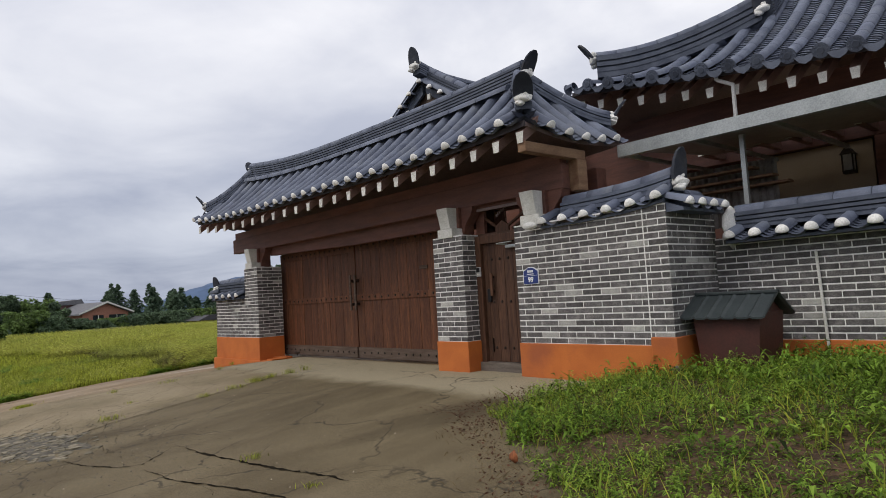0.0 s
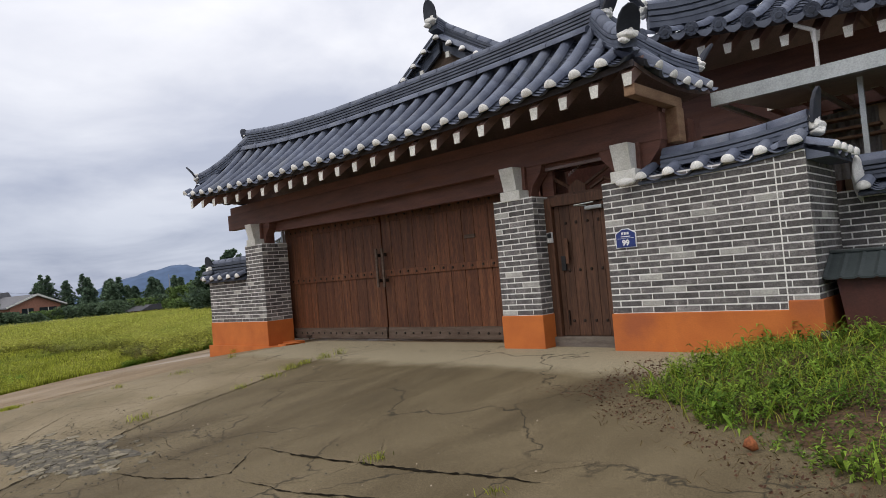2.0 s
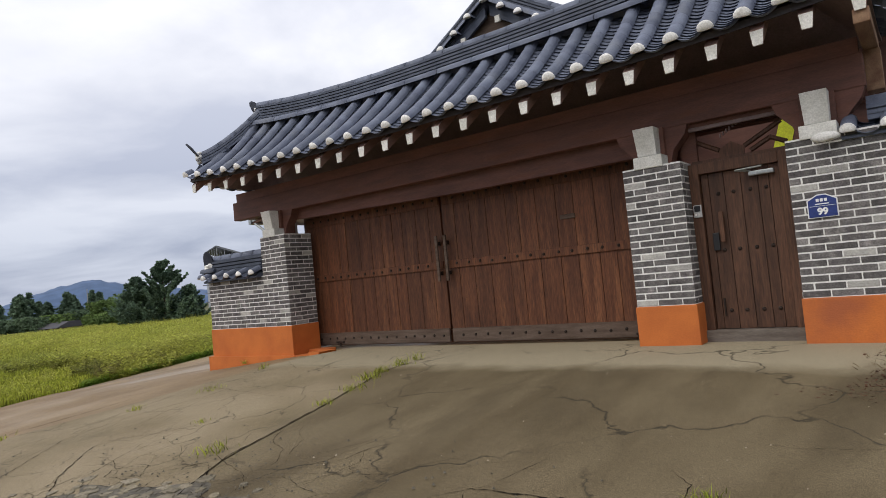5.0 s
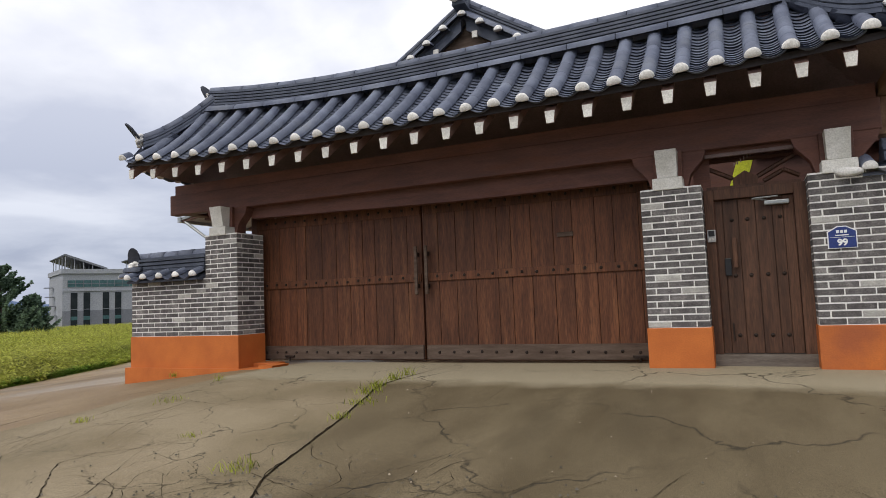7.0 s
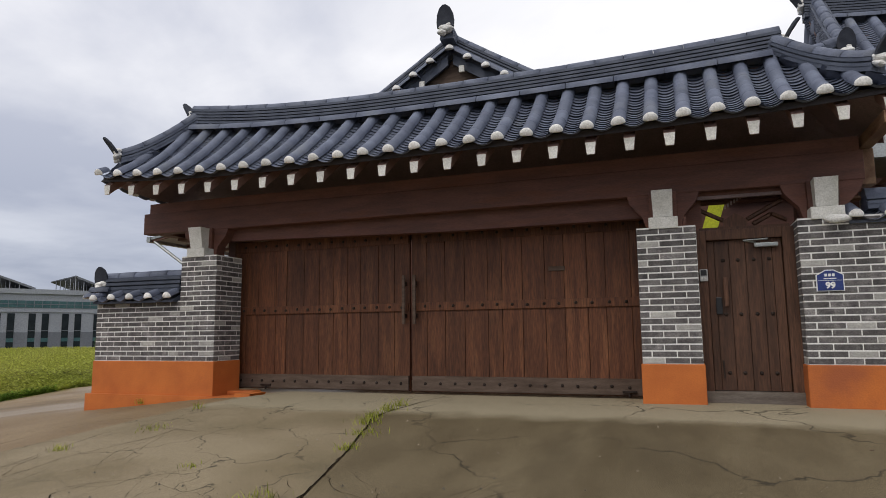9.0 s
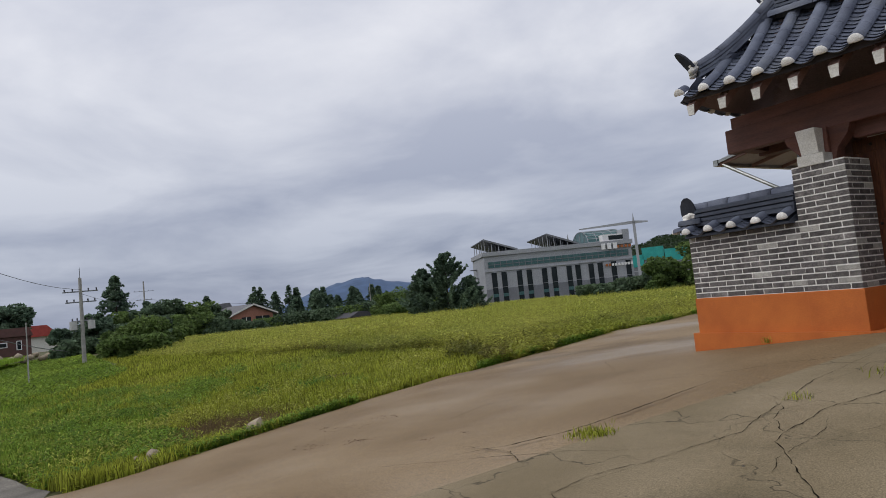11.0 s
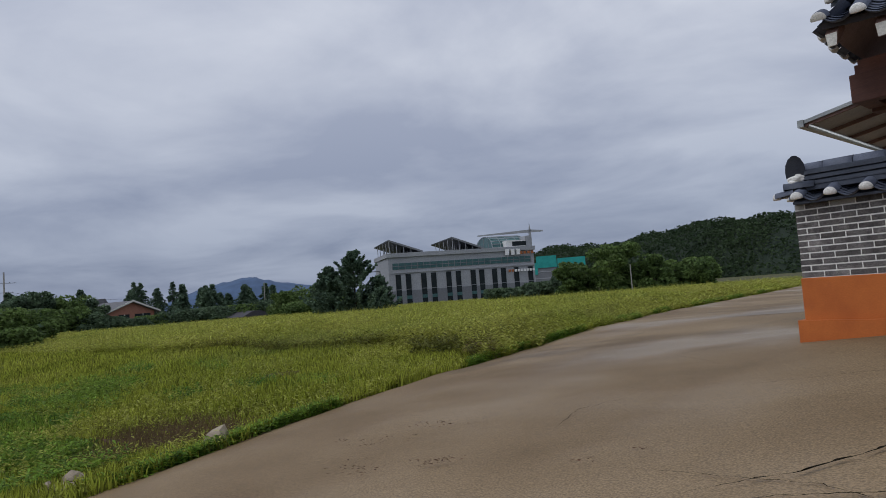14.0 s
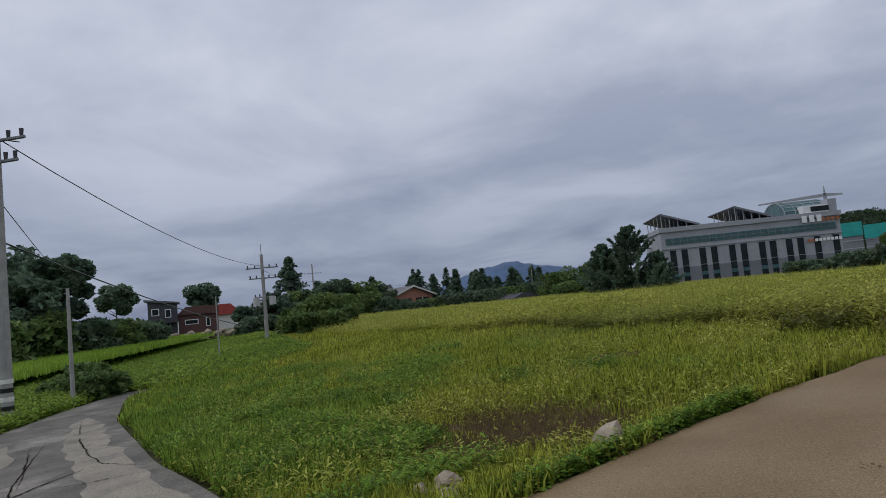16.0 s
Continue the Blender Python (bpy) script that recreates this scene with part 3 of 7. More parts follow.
# small heaps of leaves and crumbs lying on the drive
for cx, cy, count, spread in ((-10.6, -4.1, 30, 0.14), (-9.4, -5.13, 46, 0.10), (-10.64, -4.77, 34, 0.20), (-11.3, -4.8, 14, 0.06), (-10.08, -5.47, 30, 0.16), (-8.1, -4.92, 10, 0.05), (-7.83, -4.64, 8, 0.04), (2.4, -1.95, 150, 0.24), (2.75, -1.3, 70, 0.16)):
    lv, lf = [], []
    for j in range(count):
        x, y, a, s = crumbs.normal(cx, spread), crumbs.normal(cy, spread * 0.6), crumbs.uniform(0, 6.28), crumbs.uniform(0.008, 0.028)
        z, b0 = float(land(x, y)) + 0.05, len(lv)
        lv += [(x - s * math.cos(a), y - s * math.sin(a), z), (x + 0.3 * s * math.sin(a), y - 0.3 * s * math.cos(a), z + 0.006), (x + s * math.cos(a), y + s * math.sin(a), z + 0.003), (x - 0.3 * s * math.sin(a), y + 0.3 * s * math.cos(a), z + 0.004)]
        lf.append((b0, b0 + 1, b0 + 2, b0 + 3))
    tagged(new("fallen_leaves", fast("fallen_leaves", lv, lf, M_LITTER)), "small heap of dry brown leaves on the concrete", "leaves", kind="stuff")
# loose pebbles on the slope
pv, pf = [], []
for j in range(420):
    x, y = crumbs.uniform(-4, 4.2), crumbs.uniform(-6.5, -0.6)
    r = 0.003 + 0.009 * crumbs.random() ** 6
    z, b0 = float(land(x, y)) + 0.036, len(pv)
    pv += [(x - r, y, z), (x, y - r, z), (x + r, y, z), (x, y + r * 0.8, z), (x + r * 0.2, y, z + r * 1.1)]
    pf += [(b0, b0 + 1, b0 + 4), (b0 + 1, b0 + 2, b0 + 4), (b0 + 2, b0 + 3, b0 + 4), (b0 + 3, b0, b0 + 4)]
tagged(new("pebbles", fast("pebbles", pv, pf, M_STONE)), "scattered pale pebbles on the concrete", "pebbles", kind="stuff")


# ---- brickwork ----
COURSE, PITCH, JOINT, PROUD = 0.075, 0.272, 0.016, 0.004
brick_meshes = {}


def brick_mesh(length):
    key = round(length, 2)
    if key not in brick_meshes:
        brick_meshes[key] = mesh_of("brick", block(0, key, -PROUD, 0.02, 0, COURSE - JOINT, 0.004), M_BRICK)
    return brick_meshes[key]


pale_meshes = {}


def pale_mesh(length):
    key = round(length, 2)
    if key not in pale_meshes:
        pale_meshes[key] = mesh_of("brick", block(0, key, -PROUD - 0.002, 0.02, 0, COURSE - JOINT, 0.005), M_BRICK_PALE)
    return pale_meshes[key]


def brick_face(parent, m, length, z0, courses, seed=0, shift=0, pale=0.055):
    """Bricks in running bond on one face; m places the face (x along it, y into the wall)."""
    rnd = random.Random(seed)
    for c in range(courses):
        x = -PITCH * (0.5 if (c + shift) % 2 else 0.0) - 0.02
        while x < length - 0.02:
            a, b = max(x, 0.0), min(x + PITCH - JOINT, length)
            if b - a > 0.03:
                me = pale_mesh(b - a) if rnd.random() < pale else brick_mesh(b - a)
                piece("brick", me, m @ pose(a, rnd.uniform(-0.0015, 0.0015), z0 + c * COURSE + JOINT / 2), parent)
            x += PITCH


def frame_at(x, y, turn=0):
    return pose(x, y, 0, 0, 0, turn)


def brick_solid(name, label, x0, x1, y0, y1, z_paint, courses, foot, seed, sides="front", paint_out=0.018, kind="structure", category="wall"):
    """A masonry block: mortar core with bricks on it, above a painted base."""
    w = thing(name, label, category, kind=kind)
    top = z_paint + courses * COURSE
    part("core", block(x0, x1, y0, y1, z_paint, top + 0.01), M_MORTAR, w, "pale mortar between the bricks")
    part("painted_base", block(x0 - paint_out, x1 + paint_out, y0 - paint_out, y1 + (paint_out if "back" in sides else 0), foot, z_paint, 0.012), M_ORANGE, w, "orange painted plaster base")
    if "front" in sides:
        brick_face(w, frame_at(x0, y0), x1 - x0, z_paint, courses, seed)
    if "right" in sides:
        brick_face(w, frame_at(x1, y0, 90), y1 - y0, z_paint, courses, seed + 1, 1)
    if "left" in sides:
        brick_face(w, frame_at(x0, y1, -90), y1 - y0, z_paint, courses, seed + 2, 1)
    return w


PY = 0.47                                  # top of the orange base
wall_left = brick_solid("wall_left", "grey brick garden wall with white joints and an orange base", -8.38, -6.72, 0.0, 0.36, PY, 12, -0.55, 11, "front left")
pillar_left = brick_solid("pillar_left", "grey brick gate pillar with an orange base", -6.72, -6.07, -0.003, 0.60, PY, 21, -0.45, 21, "front right", category="pillar")
brick_solid("pillar_middle", "slim grey brick pillar between gate and door", 0.0, 0.655, 0.0, 0.60, PY, 21, -0.15, 31, "front left right", category="pillar")
wall_right = brick_solid("wall_right", "grey brick wall beside the door with an orange base", 1.70, 3.95, 0.0, 1.15, PY, 21, -0.15, 41, "front right left")
brick_solid("wall_courtyard", "lower grey brick courtyard wall behind the weed bank", 3.95, 9.5, 1.12, 1.45, PY - 0.02, 16, -0.2, 51, "front")
# stepped foot of the left wall, running on to the gate
part("plinth", prism([(-8.46, -0.62), (-5.62, -0.40), (-5.35, 0.02), (-5.62, 0.02), (-5.62, -0.035), (-8.46, -0.035)], -0.075, 0.30), M_ORANGE, wall_left, "orange painted stepped foot")
part("plinth", block(-6.05, -5.62, 0.30, 0.55, -0.40, 0.02, 0.01), M_ORANGE, wall_left)
part("painted_base", block(3.665, 3.985, -0.034, 0.9, 0.0, PY + 0.095, 0.012), M_ORANGE, wall_right, "raised orange plaster at the corner")
part("seam", block(3.655, 3.668, -0.007, 0.01, PY, PY + 21 * COURSE), M_MORTAR, wall_right)


# ---- tiled roofs ----
def round_tile_mesh(r, length):
    """A half-round cover tile with a thick lip; its lower end at the origin, running along +y."""
    bm = bmesh.new()
    rings = []
    for y, rad in ((0.0, r * 0.985), (0.008, r), (length, r * 0.955)):
        rings.append([bm.verts.new((rad * math.cos(a), y, rad * math.sin(a))) for a in [math.pi * k / 8 for k in range(9)]])
    for r0, r1 in zip(rings, rings[1:]):
        for i in range(8):
            f = bm.faces.new((r0[i + 1], r0[i], r1[i], r1[i + 1]))
            f.smooth = True
    bm.faces.new(rings[0])
    return mesh_of("round_tile", bm, M_TILE)


def pan_tile_mesh(w, length):
    """A shallow trough tile, curved down in the middle, with a visible lower edge."""
    bm = bmesh.new()
    n = 6
    top, low, back = [], [], []
    for k in range(n + 1):
        u = k / n * 2 - 1
        z = -0.055 * (1 - u * u)
        top.append(bm.verts.new((u * w / 2, 0, z)))
        low.append(bm.verts.new((u * w / 2, 0.03, z - 0.022)))
        back.append(bm.verts.new((u * w / 2, length, z - 0.02)))
    for k in range(n):
        bm.faces.new((top[k], top[k + 1], back[k + 1], back[k]))
        bm.faces.new((low[k], low[k + 1], top[k + 1], top[k]))
    return mesh_of("pan_tile", bm, M_TILE)


def cap_mesh(r):
    """The white plaster plug that closes the end of a cover tile."""
    bm = bmesh.new()
    bmesh.ops.create_uvsphere(bm, u_segments=12, v_segments=8, radius=1.0)
    for v in bm.verts:
        k = 1 + 0.06 * noise.noise(v.co * 2.0)
        z = v.co.z * r * 0.98 * k
        v.co = Vector((v.co.x * r * 0.98 * k, v.co.y * 0.045 * k - 0.002, max(z, -0.010)))
    for f in bm.faces:
        f.smooth = True
    return mesh_of("plaster_cap", bm, M_PLASTER)


def seal_mesh(r):
    """A dark moulded disc that closes a cover tile of the main house."""
    bm = bmesh.new()
    bmesh.ops.create_cone(bm, cap_ends=True, segments=16, radius1=r * 1.12, radius2=r * 1.12, depth=0.03, matrix=pose(0, -0.01, 0.01, 90))
    bmesh.ops.create_cone(bm, cap_ends=True, segments=12, radius1=r * 0.55, radius2=r * 0.45, depth=0.02, matrix=pose(0, -0.03, 0.01, 90))
    for k in range(8):
        a = k * math.pi / 4
        bmesh.ops.create_icosphere(bm, subdivisions=1, radius=r * 0.13, matrix=Matrix.Translation((r * 0.84 * math.cos(a), -0.027, 0.01 + r * 0.84 * math.sin(a))))
    return mesh_of("round_seal", bm, M_TILE_DARK)


def drip_mesh(w):
    """The moulded tongue of a pan tile at the eaves of the main house."""
    bm = prism([(-w / 2, 0.0), (-w / 3, -0.055), (0, -0.075), (w / 3, -0.055), (w / 2, 0.0), (w * 0.44, -0.07), (w * 0.25, -0.15), (0, -0.185), (-w * 0.25, -0.15), (-w * 0.44, -0.07)], -0.012, 0.008)
    return mesh_of("drip_tile", bm, M_TILE_DARK)


def slope_frame(p, q, across):
    """A pose at p whose y runs to q and whose x runs across."""
    y = (q - p).normalized()
    x = (across - across.dot(y) * y).normalized()
    z = x.cross(y)
    return Matrix((x, y, z)).transposed().to_4x4(), (q - p).length


def at_frame(p, q, across):
    r, n = slope_frame(p, q, across)
    return Matrix.Translation(p) @ r, n


class Tiler:
    """Lays cover and pan tiles; the first ones become pieces of their own, the rest one joined mesh."""

    def __init__(self, parent, r, spacing, limit, tile_len=0.33, step=0.085, plain=True):
        self.parent, self.r, self.spacing, self.limit, self.tile_len, self.step = parent, r, spacing, limit, tile_len, step
        self.round = round_tile_mesh(r, tile_len + 0.03)
        self.pan = pan_tile_mesh(spacing - r * 1.15, 0.20)
        self.end = cap_mesh(r) if plain else seal_mesh(r)
        self.drip = None if plain else drip_mesh(spacing - r * 1.0)
        self.joined = {"cover_tiles": (self.round, []), "pan_tiles": (self.pan, [])}
        self.count = 0

    def run(self, curve, across, vmax, ends=True, single=True):
        """A run of cover tiles up a curve(v), v from 0 to vmax."""
        a, b = curve(0.0), curve(vmax)
        n = max(1, round((b - a).length / self.tile_len))
        for i in range(n):
            p, q = curve(vmax * i / n), curve(vmax * (i + 1) / n)
            m, length = at_frame(p, q, across)
            m = m @ Matrix.Translation((0, 0, 0.008 * (1 - i / n))) @ Matrix.Diagonal((1, length / self.tile_len, 1, 1))
            if single and self.count < self.limit:
                piece("round_tile", self.round, m, self.parent)
                self.count += 1
            else:
                self.joined["cover_tiles"][1].append(m)
            if i == 0 and ends:
                piece("plaster_cap" if self.drip is None else "round_seal", self.end, m @ pose(0, 0, 0, random.uniform(-4, 4), random.uniform(-6, 6), 0), self.parent)

    def trough(self, curve, across, vmax, drip=True):
        a, b = curve(0.0), curve(vmax)
        n = max(1, round((b - a).length / self.step))
        for i in range(n):
            p, q = curve(vmax * i / n), curve(min(vmax * (i + 1) / n + 1e-3, 1.0))
            if (q - p).length < 1e-4:
                continue
            m, _ = at_frame(p, q, across)
            self.joined["pan_tiles"][1].append(m @ Matrix.Translation((0, -0.02, 0.012 + random.uniform(-0.003, 0.003))) @ pose(0, 0, 0, -5))
        if drip and self.drip:
            m, _ = at_frame(a, curve(0.05), across)
            piece("drip_tile", self.drip, Matrix.Translation(a) @ pose(0, 0, 0.045, 0, 0, math.degrees(math.atan2(across.y, across.x))), self.parent)

    def done(self):
        for name, (me, ms) in self.joined.items():
            if not ms:
                continue
            src = np.array([v.co for v in me.vertices])
            tris = [list(p.vertices) for p in me.polygons]
            quads = [t for t in tris if len(t) == 4]
            mats = np.array(ms)
            v = np.einsum("nij,kj->nki", mats[:, :3, :3], src) + mats[:, None, :3, 3]
            f = np.array(quads)[None] + (np.arange(len(ms)) * len(src))[:, None, None]
            ob = new(name, fast(name, v.reshape(-1, 3), f.reshape(-1, 4), M_TILE, name == "cover_tiles"))
            ob.parent = self.parent
            tagged(ob, "rows of dark grey tiles", kind="stuff")


def ridge_profile(w, layers, h):
    """Outline of a stack of thin tiles: each layer juts out past the joint under it."""
    left, right = [], []
    for k in range(layers):
        z0, z1 = h * k / layers, h * (k + 0.66) / layers
        g = w * (0.66 if k else 0.9)
        ww = w * (1 - 0.12 * k / layers)
        for z, a in ((z0, ww), (z1, ww), (z1 + 1e-4, g), (h * (k + 1) / layers - 1e-4, g)):
            right.append((a, z))
            left.append((-a, z))
    return right + left[::-1]


def ridge(parent, path, side, w, layers, h, r, joint=0.36):
    """A ridge: stacked tiles under a run of half-round ones."""
    pts = [Vector(p) for p in path]
    part("ridge_body", sweep(ridge_profile(w, layers, h), pts, side), M_TILE_DARK, parent, "stacked thin ridge tiles")
    total = sum((b - a).length for a, b in zip(pts, pts[1:]))

    def along(s):
        for a, b in zip(pts, pts[1:]):
            n = (b - a).length
            if s <= n + 1e-6:
                return a.lerp(b, min(1, s / n))
            s -= n
        return pts[-1]
    count = max(1, round(total / joint))
    for k in range(count):
        s0, s1 = total * k / count, total * (k + 1) / count - 0.006
        run = [along(s0 + (s1 - s0) * j / 3) + Vector((0, 0, h - 0.005)) for j in range(4)]
        part("ridge_tile", arc_sweep(r * (1.0 if k % 2 else 0.97), run), M_TILE, parent)


def leaf_tile(parent, at, heading, tilt=0.0, size=1.0):
    """The upright leaf-shaped tile at the end of a ridge, on a wad of white plaster."""
    pts = [(0.17 * s, z) for s, z in ((-1, 0), (-1.05, 0.12), (-0.95, 0.26), (-0.65, 0.37), (-0.2, 0.43), (0.2, 0.43), (0.65, 0.37), (0.95, 0.26), (1.05, 0.12), (1, 0))]
    bm = prism(pts, -0.022, 0.022)
    for v in bm.verts:
        v.co.y -= 0.35 * v.co.z * v.co.z
    bmesh.ops.bevel(bm, geom=[e for e in bm.edges if abs(e.verts[0].co.y - e.verts[1].co.y) < 0.03], offset=0.006, segments=1, affect="EDGES")
    ob = part("leaf_tile", bm, M_LEAF, parent, "dark leaf-shaped end tile")
    m = Matrix.Translation(at) @ pose(0, 0, 0, tilt, 0, heading) @ Matrix.Scale(size, 4)
    ob.matrix_basis = m
    bm = bmesh.new()
    for i, (x, y, z, sx, sy, sz) in enumerate(((0.0, 0.0, -0.03, 0.16, 0.10, 0.08), (0.05, 0.04, 0.05, 0.10, 0.08, 0.07), (-0.06, -0.03, -0.10, 0.09, 0.08, 0.06))):
        made = bmesh.ops.create_icosphere(bm, subdivisions=3, radius=1.0)
        for v in made["verts"]:
            k = 1 + 0.28 * noise.noise(v.co * 1.3 + Vector((i * 5.0, at[0], at[1]))) + 0.06 * noise.noise(v.co * 4.0)
            v.co = Vector((x + v.co.x * sx * k, y + v.co.y * sy * k, z + v.co.z * sz * k))
    ob = part("plaster_wad", bm, M_PLASTER, parent, "lumpy white plaster")
    ob.matrix_basis = m


def hipped_roof(name, label, x0, x1, y0, y1, ze, rx0, rx1, zr, lift, r, spacing, limit, tile_len=0.33, vh=1.0, plain=True, ridge_w=0.13, ridge_h=0.30, layers=6, rise=0.2, back=True, rafter=None, category="roof", hip_h=0.55, hip_in=0.22, bow=5, skew=0.0, rise_right=None, leaf=0.74):
    """A tiled roof with curved eaves, its ridge along x from rx0 to rx1; vh: how far up the slope the hips reach."""
    roof = thing(name, label, category)
    yr, xc, hw, hd = (y0 + y1) / 2, (x0 + x1) / 2, (x1 - x0) / 2, (y1 - y0) / 2
    prof = lambda v: 0.78 * v + 0.22 * v * v
    rise_right = rise if rise_right is None else rise_right
    spread = lambda a, b, t: a + (b - a) * (t + skew * t * (1 - t))
    zl = lambda x: zr + (rise if x < (rx0 + rx1) / 2 else rise_right) * (abs(x - (rx0 + rx1) / 2) / ((rx1 - rx0) / 2)) ** 2.5

    def surf(x, y):
        """Height of the tiled surface."""
        v = min(1 - abs(y - yr) / hd, 1)
        u0 = (x - x0) / (rx0 - x0) * vh if x < rx0 else 9
        u1 = (x1 - x) / (x1 - rx1) * vh if x > rx1 else 9
        k = max(0.0, min(v, u0, u1))
        corner = (abs(x - xc) / hw) ** bow * (abs(y - yr) / hd) ** 2
        top = zl(min(max(x, rx0), rx1))
        return ze + lift * corner * (1 - 0.7 * k) + (top - ze) * prof(k)
    tiler = Tiler(roof, r, spacing, limit, tile_len, plain=plain)
    # front and back slopes
    n = round((x1 - x0 - 0.2) / spacing)
    for face, eave, sgn in ((0, y0, 1), (1, y1, -1)):
        if face and not back:
            continue
        for i in range(2 * n + 1):
            x = spread(x0 + 0.1, x1 - 0.1, i / (2 * n))
            vm = min(1.0, (x - x0) / (rx0 - x0) * vh if x < rx0 else 1.0, (x1 - x) / (x1 - rx1) * vh if x > rx1 else 1.0)
            if vm * hd < 0.12:
                continue
            curve = lambda v, x=x: Vector((x, eave + sgn * v * hd, surf(x, eave + sgn * v * hd) + 0.03))
            across = Vector((sgn, 0, 0))
            if i % 2 == 0:
                tiler.run(curve, across, vm, True, face == 0)
            else:
                tiler.trough(curve, across, vm)
    # end slopes
    m = round((y1 - y0 - 0.2) / spacing)
    for edge, rx, sgn in ((x0, rx0, 1), (x1, rx1, -1)):
        for i in range(2 * m + 1):
            y = y0 + 0.1 + (y1 - y0 - 0.2) * i / (2 * m)
            um = min(1 - abs(y - yr) / hd, vh) / vh
            if um * abs(rx - edge) < 0.12:
                continue
            curve = lambda v, y=y: Vector((edge + v * (rx - edge), y, surf(edge + v * (rx - edge), y) + 0.03))
            across = Vector((0, -sgn, 0))
            if i % 2 == 0:
                tiler.run(curve, across, um, True, True)
            else:
                tiler.trough(curve, across, um)
    tiler.done()
    # boarding under the tiles
    xs, ys = np.linspace(x0 + 0.11, x1 - 0.11, 101), np.linspace(y0 + 0.11, y1 - 0.11, 51)
    v = [(x, y, surf(x, y) - 0.055) for y in ys for x in xs] + [(x, y, surf(x, y) - 0.105) for y in ys for x in xs]
    k, tot = len(xs), len(xs) * len(ys)
    f = []
    for j in range(len(ys) - 1):
        for i in range(k - 1):
            a = j * k + i
            f += [(a, a + 1, a + k + 1, a + k), (tot + a, tot + a + k, tot + a + k + 1, tot + a + 1)]
    rim = [i for i in range(k)] + [j * k + k - 1 for j in range(1, len(ys))] + [(len(ys) - 1) * k + i for i in range(k - 2, -1, -1)] + [j * k for j in range(len(ys) - 2, 0, -1)]
    f += [(a, tot + a, tot + b, b) for a, b in zip(rim, rim[1:] + rim[:1])]
    deck = new("roof_boards", fast("roof_boards", v, f, M_EAVE))
    deck.parent = roof
    # ridges
    top = [Vector((x, yr, zl(x) - 0.04)) for x in np.linspace(rx0 - 0.12, rx1 + 0.12, 21)]
    ridge(roof, top, (0, 1, 0), ridge_w, layers, ridge_h, r * 1.05)
    for s2 in ((-1, 1) if back else (-1,)):
        n_run = max(1, round((rx1 - rx0) / 0.6))
        for k in range(n_run):
            xa, xb = rx0 + (rx1 - rx0) * k / n_run, rx0 + (rx1 - rx0) * (k + 1) / n_run - 0.008
            yb = yr + s2 * (ridge_w + r * 0.75)
            part("base_tile", arc_sweep(r * 1.25, [Vector((x, yb, surf(x, yb) + 0.09)) for x in (xa, (xa + xb) / 2, xb)]), M_TILE, roof)
    leaf_tile(roof, (rx0 - 0.16, yr, zl(rx0) + ridge_h - 0.14), -90, 26, leaf)
    leaf_tile(roof, (rx1 + 0.16, yr, zl(rx1) + ridge_h - 0.14), 90, 26, leaf)
    for edge, rx, sgn in ((x0, rx0, 1), (x1, rx1, -1)):
        for eave, s2 in ((y0, 1), (y1, -1)):
            if s2 < 0 and not back:
                continue
            a = Vector((edge + sgn * hip_in, eave + s2 * hip_in * hd * vh / abs(rx - edge), 0))
            b = Vector((rx, eave + s2 * hd * vh, 0))
            path = []
            for t in np.linspace(0, 1, 9):
                p = a.lerp(b, t)
                path.append(Vector((p.x, p.y, surf(p.x, p.y) + 0.04 + 0.09 * hip_h * (1 - t) ** 3)))
            d = (b - a).normalized()
            ridge(roof, path, (-d.y, d.x, 0), ridge_w * 0.85, max(3, layers - 3), ridge_h * hip_h, r)
            leaf_tile(roof, path[0] + Vector((0, 0, ridge_h * hip_h * 0.9)) - 0.06 * d, math.degrees(math.atan2(d.y, d.x)) - 90, 30, leaf)
        if vh < 1:
            for s2 in (1, -1):
                xx = rx + (0.12 if sgn > 0 else -0.12)
                path = [Vector((xx, yr - s2 * hd * (1 - v), surf(rx + 0.01 * sgn, yr - s2 * hd * (1 - v)) + 0.04)) for v in np.linspace(vh - 0.02, 1, 9)]
                ridge(roof, path, (1, 0, 0), ridge_w, layers, ridge_h * 0.9, r * 1.05)
                if s2 > 0:
                    leaf_tile(roof, path[0] + Vector((0, -0.1, ridge_h * 0.6)), 0, 8, 0.85)
            part("gable_board", prism([(y0 + hd * vh, surf(rx, y0 + hd * vh) - 0.1), (yr, zl(rx) - 0.02), (y1 - hd * vh, surf(rx, y0 + hd * vh) - 0.1)], rx - 0.05, rx + 0.05, "x"), M_RAFTER, roof)
    if rafter:
        count, inset, drop, size, start, stop = rafter
        for i in range(count):
            x = spread(start, stop, i / (count - 1))
            za = surf(x, y0) - drop
            y_in = min(yr - 0.1, y0 + 1.3, y0 + inset + max(0.30, 0.8 * hd * vh * min((x - x0) / (rx0 - x0), (x1 - x) / (x1 - rx1))))
            zb = za + (surf(min(max(x, rx0), rx1), y_in) - surf(min(max(x, rx0), rx1), y0)) * 0.86
            a, b = Vector((x, y0 + inset, za)), Vector((x, y_in, zb))
            s = size
            bm = bmesh.new()
            rings = []
            for p, k in ((a, 1.0), (b, 1.15)):
                rings.append([bm.verts.new(p + Vector((dx * s * k, 0, dz * s * k))) for dx, dz in ((-0.38, -0.62), (0.38, -0.62), (0.52, 0.62), (-0.52, 0.62))])
            bm.faces.new(rings[0])
            bm.faces.new(rings[1][::-1])
            for q in range(4):
                bm.faces.new((rings[0][q], rings[1][q], rings[1][(q + 1) % 4], rings[0][(q + 1) % 4]))
